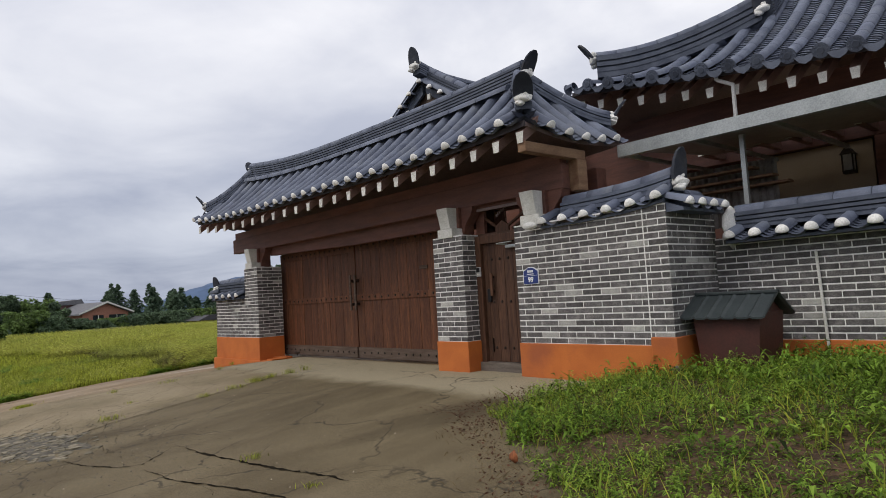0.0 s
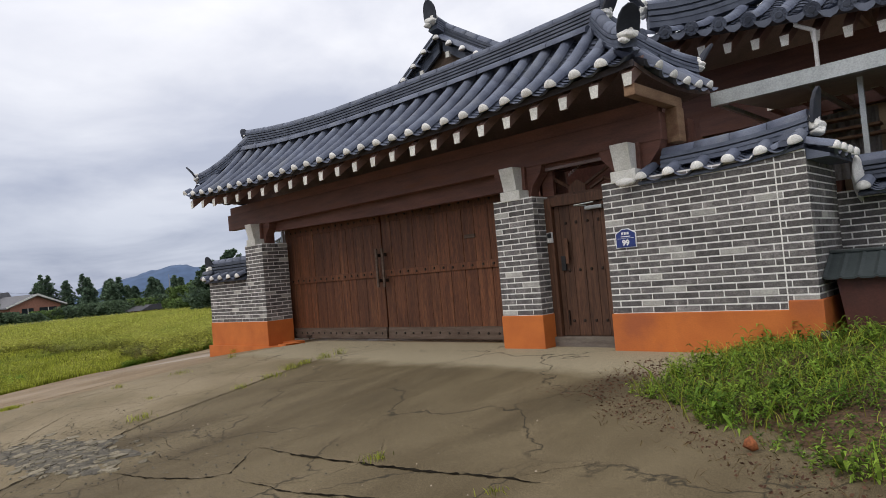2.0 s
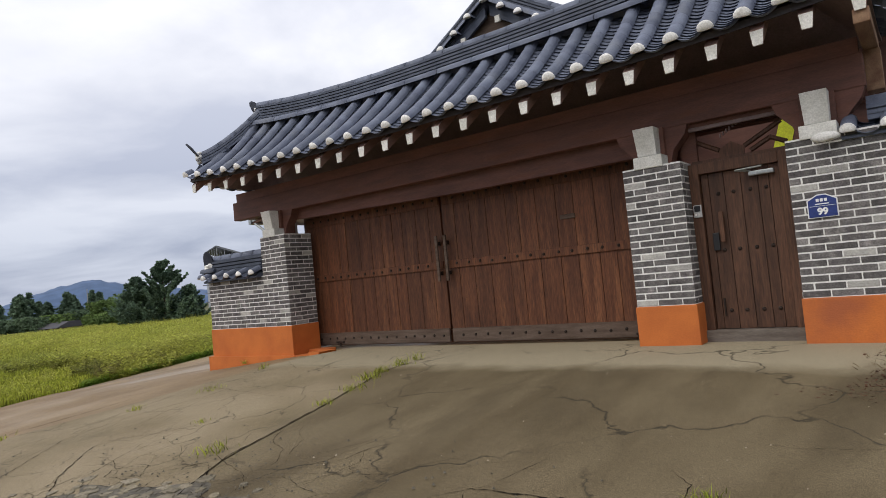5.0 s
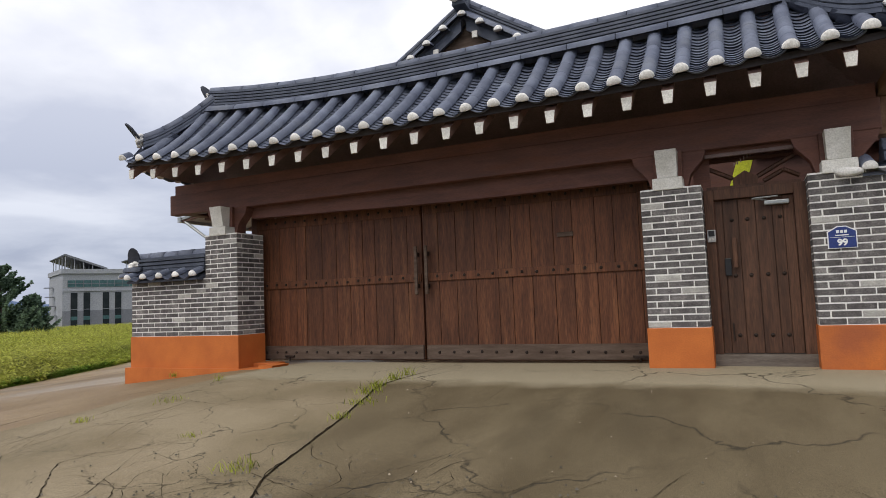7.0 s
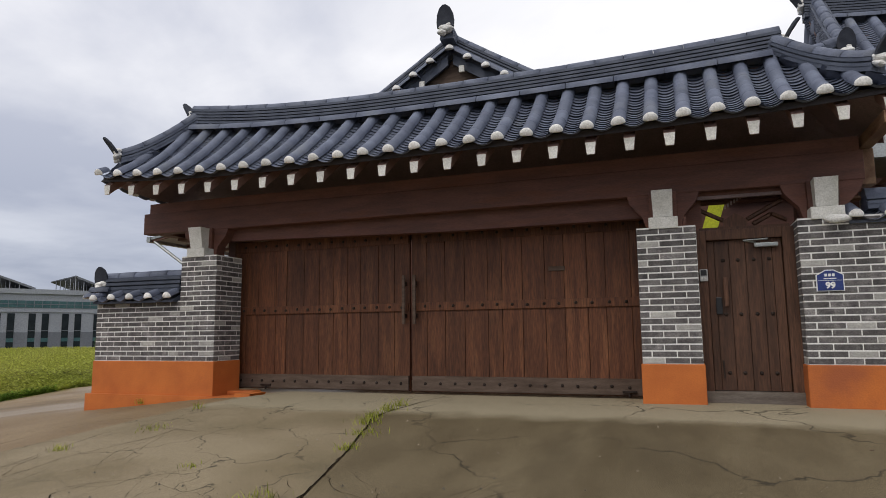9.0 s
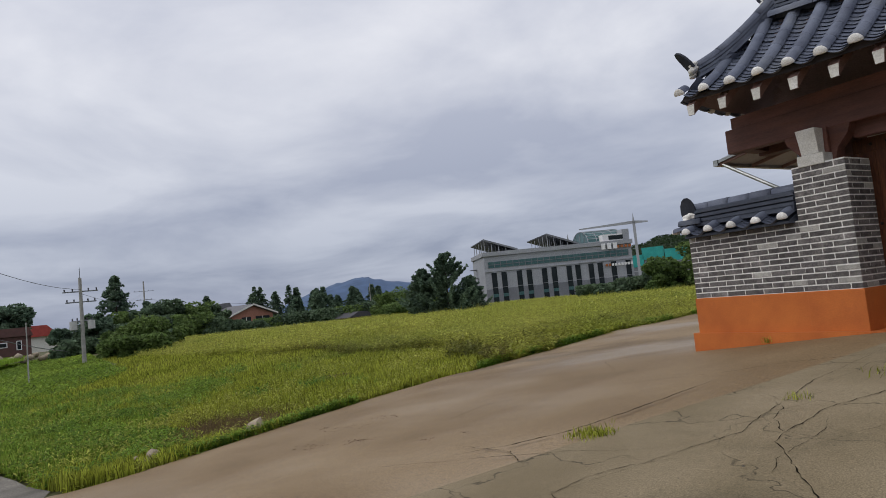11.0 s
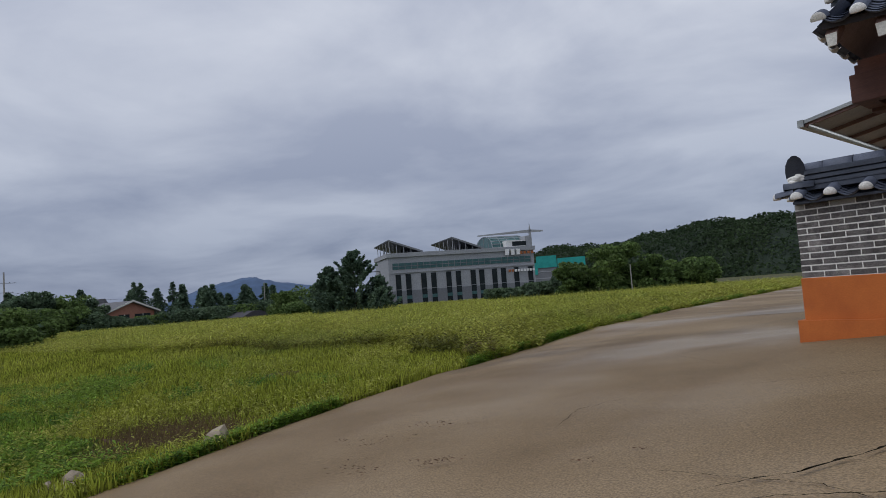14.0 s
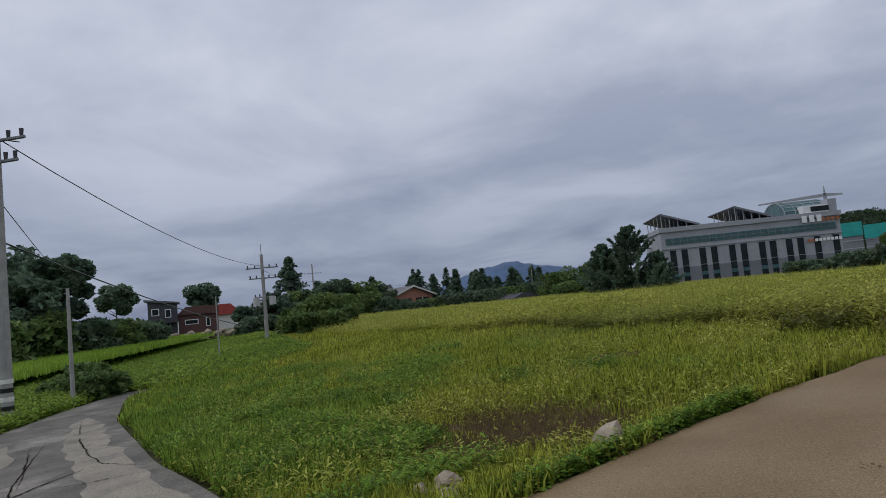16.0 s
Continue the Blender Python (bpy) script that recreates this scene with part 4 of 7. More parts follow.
            bmesh.ops.recalc_face_normals(bm, faces=bm.faces)
            beam = part("rafter", bm, M_RAFTER, roof)
            bm = prism([(x - 0.36 * s, za - 0.59 * s), (x + 0.36 * s, za - 0.59 * s), (x + 0.5 * s, za + 0.59 * s), (x - 0.5 * s, za + 0.59 * s)], y0 + inset - 0.006, y0 + inset + 0.02)
            part("rafter_end", bm, M_WHITE, beam, "white painted rafter end")
        # board before the deck rim, its dark colour stands for shade below the tiles
        path = [Vector((x, y0 + 0.094, surf(x, y0 + 0.11))) for x in np.linspace(x0 + 0.10, x1 - 0.10, 49)]
        part("eave_board", sweep([(-0.012, -0.115), (0.012, -0.115), (0.012, -0.045), (-0.012, -0.045)], path, (0, 1, 0)), M_EAVE_SHADE, roof, "dark eave board")
    return roof, surf


gate_roof, gate_surf = hipped_roof("gate_roof", "dark grey tiled gate roof with white plaster tile ends", -7.76, 2.68, -0.76, 1.58, 3.085, -6.82, 1.62, 4.03, 0.16, 0.083, 0.352, 200,
                                   rafter=(24, 0.09, 0.185, 0.118, -7.58, 2.495), rise=0.24, rise_right=0.09, ridge_h=0.30, layers=6, skew=0.074, leaf=0.72, bow=4)
house_roof, house_surf = hipped_roof("house_roof", "large dark grey tiled roof of the main house", 0.50, 14.0, 3.0, 10.6, 3.93, 3.30, 11.5, 7.05, 0.88, 0.098, 0.41, 260, 0.36, vh=0.5, plain=False,
                                     rafter=(33, 0.30, 0.26, 0.13, 0.65, 13.45), rise=0.25, ridge_w=0.17, ridge_h=0.42, layers=7, back=False, hip_h=1.0, hip_in=0.5, bow=1.5, leaf=0.9)


# ---- the gabled wing behind the gate ----
wing = thing("gabled_wing", "tiled gable of a wing behind the gate", "roof")
WX, WY, WZ, WH, WD = -3.32, 2.75, 6.02, 3.0, 1.78     # apex x, front y, apex height, half width, drop
wing_tiler = Tiler(wing, 0.085, 0.34, 90)


def wing_z(dx):
    v = abs(dx) / WH
    return WZ - WD * (1.10 * v - 0.10 * v * v)


for sgn in (-1, 1):
    for i in range(2 * 16 + 1):
        y = WY + 0.1 + 0.17 * i
        curve = lambda v, y=y: Vector((WX + sgn * WH * (1 - v), y, wing_z(WH * (1 - v)) + 0.03))
        across = Vector((0, -sgn * -1, 0)) if sgn < 0 else Vector((0, 1, 0))
        across = Vector((0, -1, 0)) if sgn < 0 else Vector((0, 1, 0))
        if i % 2 == 0:
            wing_tiler.run(curve, across, 0.98, True, i < 8)
        else:
            wing_tiler.trough(curve, across, 0.98)
wing_tiler.done()
ridge(wing, [Vector((WX, y, WZ - 0.02 + 0.12 * max(0, (WY + 1.2 - y)) ** 2)) for y in np.linspace(WY - 0.05, WY + 5.5, 14)], (1, 0, 0), 0.13, 5, 0.26, 0.09)
leaf_tile(wing, (WX, WY - 0.1, WZ + 0.36), 0, 0, 0.95)
for sgn in (-1, 1):
    ridge(wing, [Vector((WX + sgn * d, WY + 0.30, wing_z(d) + 0.08)) for d in np.linspace(0.02, WH + 0.1, 10)], (0, 1, 0), 0.16, 4, 0.24, 0.095)
    verge = [Vector((WX + sgn * d, WY + 0.02, wing_z(d) - 0.02)) for d in np.linspace(0.05, WH, 10)]
    part("verge_tiles", arc_sweep(0.085, [p + Vector((0, 0.1, 0.07)) for p in verge]), M_TILE, wing)
    part("verge_board", sweep([(-0.03, -0.20), (0.03, -0.20), (0.03, 0.0), (-0.03, 0.0)], [p + Vector((0, 0.16, 0)) for p in verge], (0, 1, 0)), M_TILE_DARK, wing)
    for k in range(8):
        d = 0.04 + 0.34 * k if sgn > 0 else 0.34 * (k + 1)
        cap = piece("plaster_cap", wing_tiler.end, pose(WX + sgn * d, WY - 0.03, wing_z(d) - 0.0) @ Matrix.Scale(1.0, 4), wing)
        stub = part("round_tile", arc_sweep(0.085, [(WX + sgn * d, WY - 0.03, wing_z(d)), (WX + sgn * d, WY + 0.25, wing_z(d))]), M_TILE, wing)
        if k % 2 == 0 and k < 7:
            part("rafter_end", block(WX + sgn * (d + 0.2) - 0.05, WX + sgn * (d + 0.2) + 0.05, WY + 0.06, WY + 0.10, wing_z(d + 0.2) - 0.30, wing_z(d + 0.2) - 0.18), M_WHITE, wing, "white painted rafter end")
part("gable_board", prism([(WX - 2.6, wing_z(2.6) - 0.15), (WX + 2.6, wing_z(2.6) - 0.15), (WX, WZ - 0.12)], WY + 0.28, WY + 0.36), M_OLDWOOD, wing, "weathered brown gable boards")
part("wing_wall", block(WX - 2.3, WX + 2.3, WY + 0.5, WY + 5.3, 0.0, wing_z(2.3) - 0.25), M_BEAM, wing)

# ---- timber of the gate house ----
gate_house = thing("gate_frame", "dark red-brown timber frame of the gate", "timber frame")
part("lintel", prism([(-6.10, 2.31), (-2.6, 2.236), (0.10, 2.236), (0.10, 2.74), (-6.10, 2.74)], 0.37, 0.50), M_BEAM, gate_house, "wide red-brown lintel board")
part("lintel", block(0.10, 1.95, 0.30, 0.46, 2.44, 2.74, 0.01), M_BEAM, gate_house)
part("eave_beam", block(-7.70, 2.43, 0.19, 0.36, 2.48, 2.82, 0.015), M_BEAM, gate_house, "long brown eave beam")
part("eave_beam", block(-7.70, 2.45, 0.95, 1.18, 2.48, 2.82, 0.015), M_BEAM, gate_house)
part("eave_plate", block(-7.60, 2.40, 0.21, 0.34, 2.82, 2.975), M_BEAM, gate_house)
part("eave_plate", block(-7.68, -7.56, 0.37, 0.94, 2.80, 2.965), M_BEAM, gate_house)
part("tie_beam", block(2.43, 2.56, -0.655, 0.56, 2.86, 2.99, 0.012), M_PALEWOOD, gate_house, "sun-bleached tie beam under the eave")
part("strut", block(2.42, 2.57, 0.36, 0.56, 2.45, 2.86, 0.01), M_PALEWOOD, gate_house, "sun-bleached upright under the eave")
part("inner_wall", block(-6.0, 0.45, 1.20, 1.24, 2.27, 2.95), M_RAFTER, gate_house)
part("tie_beam", block(-7.72, -7.52, 0.37, 0.94, 2.52, 2.80, 0.012), M_BEAM, gate_house)
for x in (-6.46, 0.305, 2.0):
    part("post", block(x - 0.16, x + 0.16, 0.14, 0.46, 2.04, 2.50, 0.01), M_BEAM, gate_house)
    part("post", block(x - 0.15, x + 0.15, 0.94, 1.19, 0.0, 2.50, 0.01), M_BEAM, gate_house)
    bm = block(x - 0.165, x + 0.165, -0.02, 0.30, 2.035, 2.175, 0.012)
    part("bracket_base", bm, M_WHITE, gate_house, "white painted bracket foot")
    bm = prism([(x - 0.108, 2.18), (x + 0.108, 2.18), (x + 0.118, 2.49), (x - 0.118, 2.49)], 0.0, 0.28)
    for v in bm.verts:
        v.co.y -= 0.2 * (v.co.z - 2.18)
    part("bracket_head", bm, M_WHITE, gate_house, "white painted bracket head")
    for s in (-1, 1):
        part("bracket_wing", prism([(x + s * 0.16, 2.08), (x + s * 0.20, 2.08), (x + s * 0.24, 2.22), (x + s * 0.38, 2.38), (x + s * 0.42, 2.50), (x + s * 0.16, 2.50)], 0.20, 0.38), M_BEAM, gate_house)

stud_bm = bmesh.new()
bmesh.ops.create_uvsphere(stud_bm, u_segments=8, v_segments=6, radius=0.022)
for v in stud_bm.verts:
    v.co.y = min(v.co.y * 0.8, 0.002)
STUD = mesh_of("stud", stud_bm, M_IRON)

gate = thing("double_gate", "closed double gate of dark red-brown planks with iron studs", "gate")
for side, (x0, x1) in enumerate(((-6.30, -3.225), (-3.195, 0.12))):
    leaf = part("gate_leaf", block(x0 + 0.01, x1 - 0.01, 0.745, 0.785, 0.03, 2.335), M_WOOD, gate, "closed plank gate leaf")
    n = 12
    edges = [x0 + (x1 - x0) * (k + (random.uniform(-0.16, 0.16) if 0 < k < n else 0)) / n for k in range(n + 1)]
    for a, b in zip(edges, edges[1:]):
        part("plank", block(a + 0.003, b - 0.003, 0.708 + random.uniform(0, 0.005), 0.745, 0.245, 2.33, 0.004), M_WOOD, leaf)
    for name, z0, z1, y, mat in (("band", 1.165, 1.285, 0.684, M_WOOD), ("top_band", 2.15, 2.325, 0.698, M_WOOD), ("foot_band", 0.045, 0.25, 0.680, M_OLDWOOD)):
        band = part(name, block(x0 + 0.015, x1 - 0.015, y, 0.722, z0, z1, 0.008), mat, leaf)
        for k in range(15):
            piece("stud", STUD, pose(x0 + 0.22 + (x1 - x0 - 0.34) * k / 14 + random.uniform(-0.012, 0.012), y, (z0 + z1) / 2 + random.uniform(-0.008, 0.008)), leaf)
    hx = x1 - 0.06 if side == 0 else x0 + 0.075
    handle = part("handle", block(hx - 0.024, hx + 0.024, 0.600, 0.636, 0.98, 1.68, 0.012), M_OLDWOOD, leaf, "long dark wooden bar handle")
    for z in (1.10, 1.56):
        part("handle_bracket", block(hx - 0.015, hx + 0.015, 0.63, 0.71, z - 0.03, z + 0.03, 0.004), M_IRON, handle)
    for k in ((0.22,) if side == 0 else (0.9,)):
        cx = x0 + (x1 - x0) * k
        bm = rod(bmesh.new(), (cx, 0.67, 0.09), (cx, 0.67, 0.02), 0.015)
        box(bm, cx - 0.09, cx + 0.09, 0.655, 0.685, 0.075, 0.105, 0.003)
        part("wheel_bracket", bm, M_IRON, leaf)
    if side:
        part("latch_board", block(-1.20, -0.98, 0.688, 0.712, 1.66, 1.72, 0.006), M_OLDWOOD, leaf, "short worn cross board")

# ---- the side door ----
door = thing("door", "closed brown plank side door with iron studs", "door", kind="structure")
part("door_frame", block(0.658, 0.765, 0.26, 0.40, 0.13, 2.02, 0.008), M_DOORWOOD, door)
part("door_frame", block(1.575, 1.698, 0.26, 0.40, 0.13, 2.02, 0.008), M_DOORWOOD, door)
part("door_frame", block(0.765, 1.575, 0.26, 0.40, 1.90, 2.02, 0.008), M_DOORWOOD, door)
part("threshold", block(0.66, 1.695, 0.22, 0.42, 0.0, 0.155, 0.012), M_GREYWOOD, door, "weathered grey threshold beam")
part("door_back", block(0.77, 1.57, 0.345, 0.37, 0.16, 1.90), M_DOORWOOD, door)
pe = (0.77, 0.85, 1.01, 1.185, 1.355, 1.465, 1.57)
for a, b in zip(pe, pe[1:]):
    part("plank", block(a + 0.0025, b - 0.0025, 0.315 + random.uniform(0, 0.004), 0.345, 0.16, 1.895, 0.004), M_DOORWOOD, door)
for z in (0.36, 1.03, 1.66):
    for x in (0.94, 1.10, 1.27, 1.43):
        piece("stud", STUD, pose(x, 0.316, z), door)
part("door_handle", block(0.925, 0.975, 0.255, 0.28, 1.12, 1.46, 0.01), M_DOORWOOD, door, "wooden pull handle")
part("door_handle_foot", block(0.935, 0.965, 0.278, 0.318, 1.17, 1.20), M_IRON, door)
part("door_handle_foot", block(0.935, 0.965, 0.278, 0.318, 1.38, 1.41), M_IRON, door)
part("keypad_lock", block(0.835, 0.905, 0.285, 0.318, 1.03, 1.23, 0.01), M_BLACK, door, "black keypad lock")
part("bolt", block(0.872, 0.888, 0.29, 0.318, 0.30, 0.50, 0.005), M_IRON, door)
bm = block(1.28, 1.53, 0.25, 0.31, 1.795, 1.845, 0.012)
closer = part("door_closer", bm, M_STEEL, door, "steel door closer")
part("closer_arm", rod(rod(bmesh.new(), (1.30, 0.27, 1.85), (1.16, 0.20, 1.87), 0.010), (1.16, 0.20, 1.87), (1.42, 0.25, 1.885), 0.010), M_STEEL, door)

part("jamb", block(0.56, 0.74, 0.41, 0.47, 1.95, 2.50), M_BEAM, gate_house)
transom = thing("transom", "carved dark wooden lattice over the side door", "lattice")
part("rail", block(0.70, 1.66, 0.30, 0.35, 2.02, 2.055), M_DOORWOOD, transom)
part("back_panel", prism([(0.98, 2.055), (1.24, 2.055), (1.24, 2.15), (1.11, 2.23), (0.98, 2.15)], 0.40, 0.43), M_DOORWOOD, transom, "dark gable-shaped board")
for s0, s1 in (((1.24, 2.15), (1.62, 2.36)), ((0.98, 2.15), (0.72, 2.30)), ((1.30, 2.09), (1.50, 2.20)), ((1.50, 2.20), (1.66, 2.12))):
    part("brace", rod(bmesh.new(), (s0[0], 0.42, s0[1]), (s1[0], 0.46, s1[1]), 0.026, None, 6), M_DOORWOOD, transom)
for k in range(6):
    part("slat", block(1.00 + 0.035 * k, 1.015 + 0.035 * k, 0.40, 0.43, 2.29 + 0.022 * k, 2.33 + 0.022 * k), M_EAVE, transom)
part("top_rail", block(0.70, 1.66, 0.30, 0.35, 2.40, 2.44), M_EAVE, transom)
M_LIME = shader("lime_band", (0.70, 0.74, 0.04), (0.62, 0.66, 0.04), 0.6, 5, 40, 0.1)
tagged(new("lime_strap", mesh_of("lime_strap", prism([(0.80, 2.42), (1.06, 2.42), (1.28, 3.12), (1.02, 3.12)], 4.535, 4.551), M_LIME)), "lime yellow banner strap on the dark house wall", "strap")

intercom = thing("intercom", "grey door intercom on the door frame", "intercom")
part("case", block(0.675, 0.765, 0.235, 0.26, 1.42, 1.56, 0.008), M_GREY, intercom)
part("screen", block(0.688, 0.752, 0.231, 0.237, 1.485, 1.55), M_BLACK, intercom)
for x in (0.70, 0.735):
    part("button", block(x - 0.01, x + 0.01, 0.230, 0.237, 1.44, 1.465, 0.003), M_WHITE, intercom)

# ---- house number ----
M_NAVY = shader("navy_enamel", (0.018, 0.035, 0.16), (0.022, 0.042, 0.18), 0.35, 4, 50, 0)
M_SIGNW = shader("sign_white", (0.80, 0.80, 0.80), (0.76, 0.76, 0.76), 0.4, 4, 50, 0)
sign = thing("number_plate", "navy house number plate with a white rim and number 99", "number plate")
SX, SZ, SW, SH = 1.962, 1.345, 0.132, 0.095


def sign_shape(k):
    return [(SX - SW * k, SZ - SH * k), (SX + SW * k, SZ - SH * k), (SX + SW * k, SZ + SH * k * 0.86), (SX + SW * 0.30 * k, SZ + SH * 1.42 * k), (SX - SW * 0.30 * k, SZ + SH * 1.42 * k), (SX - SW * k, SZ + SH * k * 0.86)]


part("rim", prism(sign_shape(1.0), -0.022, -0.008), M_SIGNW, sign, "white rim")
part("face", prism(sign_shape(0.92), -0.027, -0.021), M_NAVY, sign, "navy blue face")
num = bpy.data.curves.new("number", "FONT")
num.body, num.size, num.align_x, num.align_y, num.extrude, num.offset = "99", 0.092, "CENTER", "CENTER", 0.001, 0.004
tmp = bpy.data.objects.new("number", num)
scene.collection.objects.link(tmp)
me = bpy.data.meshes.new_from_object(tmp.evaluated_get(bpy.context.evaluated_depsgraph_get()))
bpy.data.objects.remove(tmp)
me.materials.clear()
me.materials.append(M_SIGNW)
piece("number", me, pose(SX, -0.029, SZ - 0.036, 90), sign)
part("line", block(SX - 0.11, SX + 0.11, -0.0295, -0.026, SZ + 0.018, SZ + 0.021), M_SIGNW, sign)
for k in range(3):
    part("character", block(SX - 0.05 + 0.035 * k, SX - 0.024 + 0.035 * k, -0.0295, -0.026, SZ + 0.062, SZ + 0.092), M_SIGNW, sign, "small white street name")
part("character", block(SX - 0.06, SX + 0.06, -0.0295, -0.026, SZ + 0.035, SZ + 0.045), M_SIGNW, sign)


# ---- tiled copings of the walls ----
def coping(name, label, a, b, z, half, leaf_a=False, leaf_b=False, rise=0.0, drop=0.16, ridge_h=0.26, layers=4, ridge_w=0.19, pitch=0.30, ridge_from=-0.02):
    """A small two-sided tiled roof along a wall from a to b (x, y); rise: the far end turns up."""
    c = thing(name, label, "wall coping")
    a, b = Vector((*a, 0)), Vector((*b, 0))
    d = (b - a).normalized()
    s = Vector((-d.y, d.x, 0))
    L = (b - a).length
    tl = Tiler(c, 0.075, 0.30, 60, 0.30)
    zz = lambda t: z + rise * (t / L) ** 3
    n = max(2, round((L - 0.12) / pitch))
    for i in range(2 * n + 1):
        t = 0.06 + (L - 0.12) * i / (2 * n)
        for sgn in (-1, 1):
            curve = lambda v, t=t, sgn=sgn: a + d * t + s * (sgn * half * (1 - v)) + Vector((0, 0, zz(t) + drop * (v - 0.3) + 0.03))
            across = d * (1 if sgn < 0 else -1)
            if i % 2 == 0:
                tl.run(curve, across, 0.96, True, sgn < 0)
            else:
                tl.trough(curve, across, 0.96)
    tl.done()
    bed = [(-half + 0.03, -0.08), (half - 0.03, -0.08), (half - 0.03, -0.05), (0, drop * 0.68), (-half + 0.03, -0.05)]
    part("bedding", sweep(bed, [a + d * t + Vector((0, 0, zz(t))) for t in np.linspace(0, L, 9)], s), M_TILE_DARK, c)
    ridge(c, [a + d * t + Vector((0, 0, zz(t) + drop * 0.7)) for t in np.linspace(ridge_from, L + 0.02, 11)], s, ridge_w, layers, ridge_h, 0.10)
    h = math.degrees(math.atan2(d.y, d.x))
    if leaf_a:
        leaf_tile(c, a - d * 0.06 + Vector((0, 0, zz(0) + drop * 0.7 + ridge_h * 0.45)), h - 90, 0, 0.95)
    if leaf_b:
        leaf_tile(c, b + d * 0.06 + Vector((0, 0, zz(L) + drop * 0.7 + ridge_h * 0.55)), h + 90, 0, 0.85)
    return c


coping("coping_left", "dark tiled coping with white plaster ends on the garden wall", (-8.35, 0.16), (-6.77, 0.16), 1.44, 0.32, drop=0.12, ridge_h=0.26, layers=4, pitch=0.365, ridge_w=0.17)
coping("coping_right", "dark tiled coping with an upturned corner beside the door", (2.19, 0.27), (3.95, 0.27), 2.045, 0.33, leaf_b=True, rise=0.10, drop=0.13, ridge_h=0.16, layers=3, pitch=0.328, ridge_w=0.15, ridge_from=0.22)
coping("coping_return", "dark tiled coping along the short return wall", (3.83, 0.02), (3.83, 0.98), 2.03, 0.36, drop=0.12, ridge_h=0.06, layers=2, ridge_w=0.12)
coping("coping_courtyard", "dark tiled coping on the lower courtyard wall", (4.20, 1.28), (9.6, 1.28), 1.66, 0.44, drop=0.13, ridge_h=0.21, layers=4)
part("plaster_end", lump(bmesh.new(), (4.18, 1.10, 1.78), (0.06, 0.20, 0.24), 4, 2, 0.3), M_PLASTER, bpy.data.objects["coping_courtyard"], "rough white plaster end")

# ---- refuse box by the wall ----
bin_box = thing("refuse_box", "dark red-brown box with a ribbed metal gable roof by the wall", "storage box")
M_BIN = shader("bin_board", (0.075, 0.022, 0.016), (0.055, 0.018, 0.013), 0.6, 4, 40, 0.15)
M_BINROOF = shader("bin_roof", (0.028, 0.036, 0.038), (0.04, 0.05, 0.052), 0.45, 4, 40, 0.1)
BX0, BX1, BY0, BY1 = 4.05, 4.78, 0.22, 0.82
bm = prism([(BX0 + 0.09, 0.06), (BX1 - 0.06, 0.06), (BX1, 0.80), (BX0, 0.80)], BY0, BY1)
part("body", bm, M_BIN, bin_box, "flared red-brown body")
part("gable", prism([(BY0, 0.80), (BY1, 0.80), ((BY0 + BY1) / 2, 0.98)], BX0 + 0.02, BX1 - 0.02, "x"), M_BIN, bin_box)
for s in (0, 1):
    ya, yb = (BY0 - 0.10, (BY0 + BY1) / 2) if s == 0 else (BY1 + 0.10, (BY0 + BY1) / 2)
    bm = bmesh.new()
    n = 30
    grid = []
    for k in range(n + 1):
        x = BX0 - 0.09 + (BX1 - BX0 + 0.18) * k / n
        w = 0.016 if k % 5 == 0 else 0.0
        grid.append([bm.verts.new((x, ya, 0.765 + w)), bm.verts.new((x, yb, 1.005 + w)), bm.verts.new((x, yb, 0.985 + w)), bm.verts.new((x, ya, 0.745 + w))])
    for g0, g1 in zip(grid, grid[1:]):
        for q in range(4):
            bm.faces.new((g0[q], g1[q], g1[(q + 1) % 4], g0[(q + 1) % 4]))
    bm.faces.new(grid[0][::-1])
    bm.faces.new(grid[-1])
    bmesh.ops.recalc_face_normals(bm, faces=bm.faces)
    part("roof_sheet", bm, M_BINROOF, bin_box, "dark ribbed metal roof sheet")
part("ridge_cap", block(BX0 - 0.09, BX1 + 0.09, (BY0 + BY1) / 2 - 0.04, (BY0 + BY1) / 2 + 0.04, 0.995, 1.03, 0.01), M_BINROOF, bin_box)

pipe = tagged(new("drain_pipe", mesh_of("drain_pipe", rod(bmesh.new(), (5.12, 1.08, 0.25), (5.08, 1.08, 1.42), 0.016, None, 12), M_WHITE)), "thin white plastic pipe against the brick wall", "pipe")
bm = lump(bmesh.new(), (4.0, -0.10, 0.22), (0.06, 0.055, 0.05), 3)
tagged(new("stone", mesh_of("stone", bm, M_PATCH)), "small grey stone at the wall corner", "stone")

part("plaster_end", lump(bmesh.new(), (2.06, -0.10, 2.02), (0.13, 0.04, 0.05), 9, 2, 0.3), M_PLASTER, bpy.data.objects["coping_right"], "rough white plaster end")
left_coping = bpy.data.objects["coping_left"]
leaf_tile(left_coping, (-8.33, 0.0, 1.70), 16, 4, 0.62)
part("end_roll", arc_sweep(0.085, [(-8.46, -0.06, 1.555), (-8.30, -0.02, 1.56), (-8.14, 0.02, 1.56)]), M_TILE_DARK, left_coping, "rolled end tile")
for y, z in ((-0.06, 1.50), (0.16, 1.53), (0.38, 1.50)):
    piece("round_tile", round_tile_mesh(0.075, 0.22), pose(-8.55, y, z - 0.035, 8, 0, -90), left_coping)
    piece("plaster_cap", cap_mesh(0.075), pose(-8.55, y, z - 0.035, 0, 0, -90), left_coping)

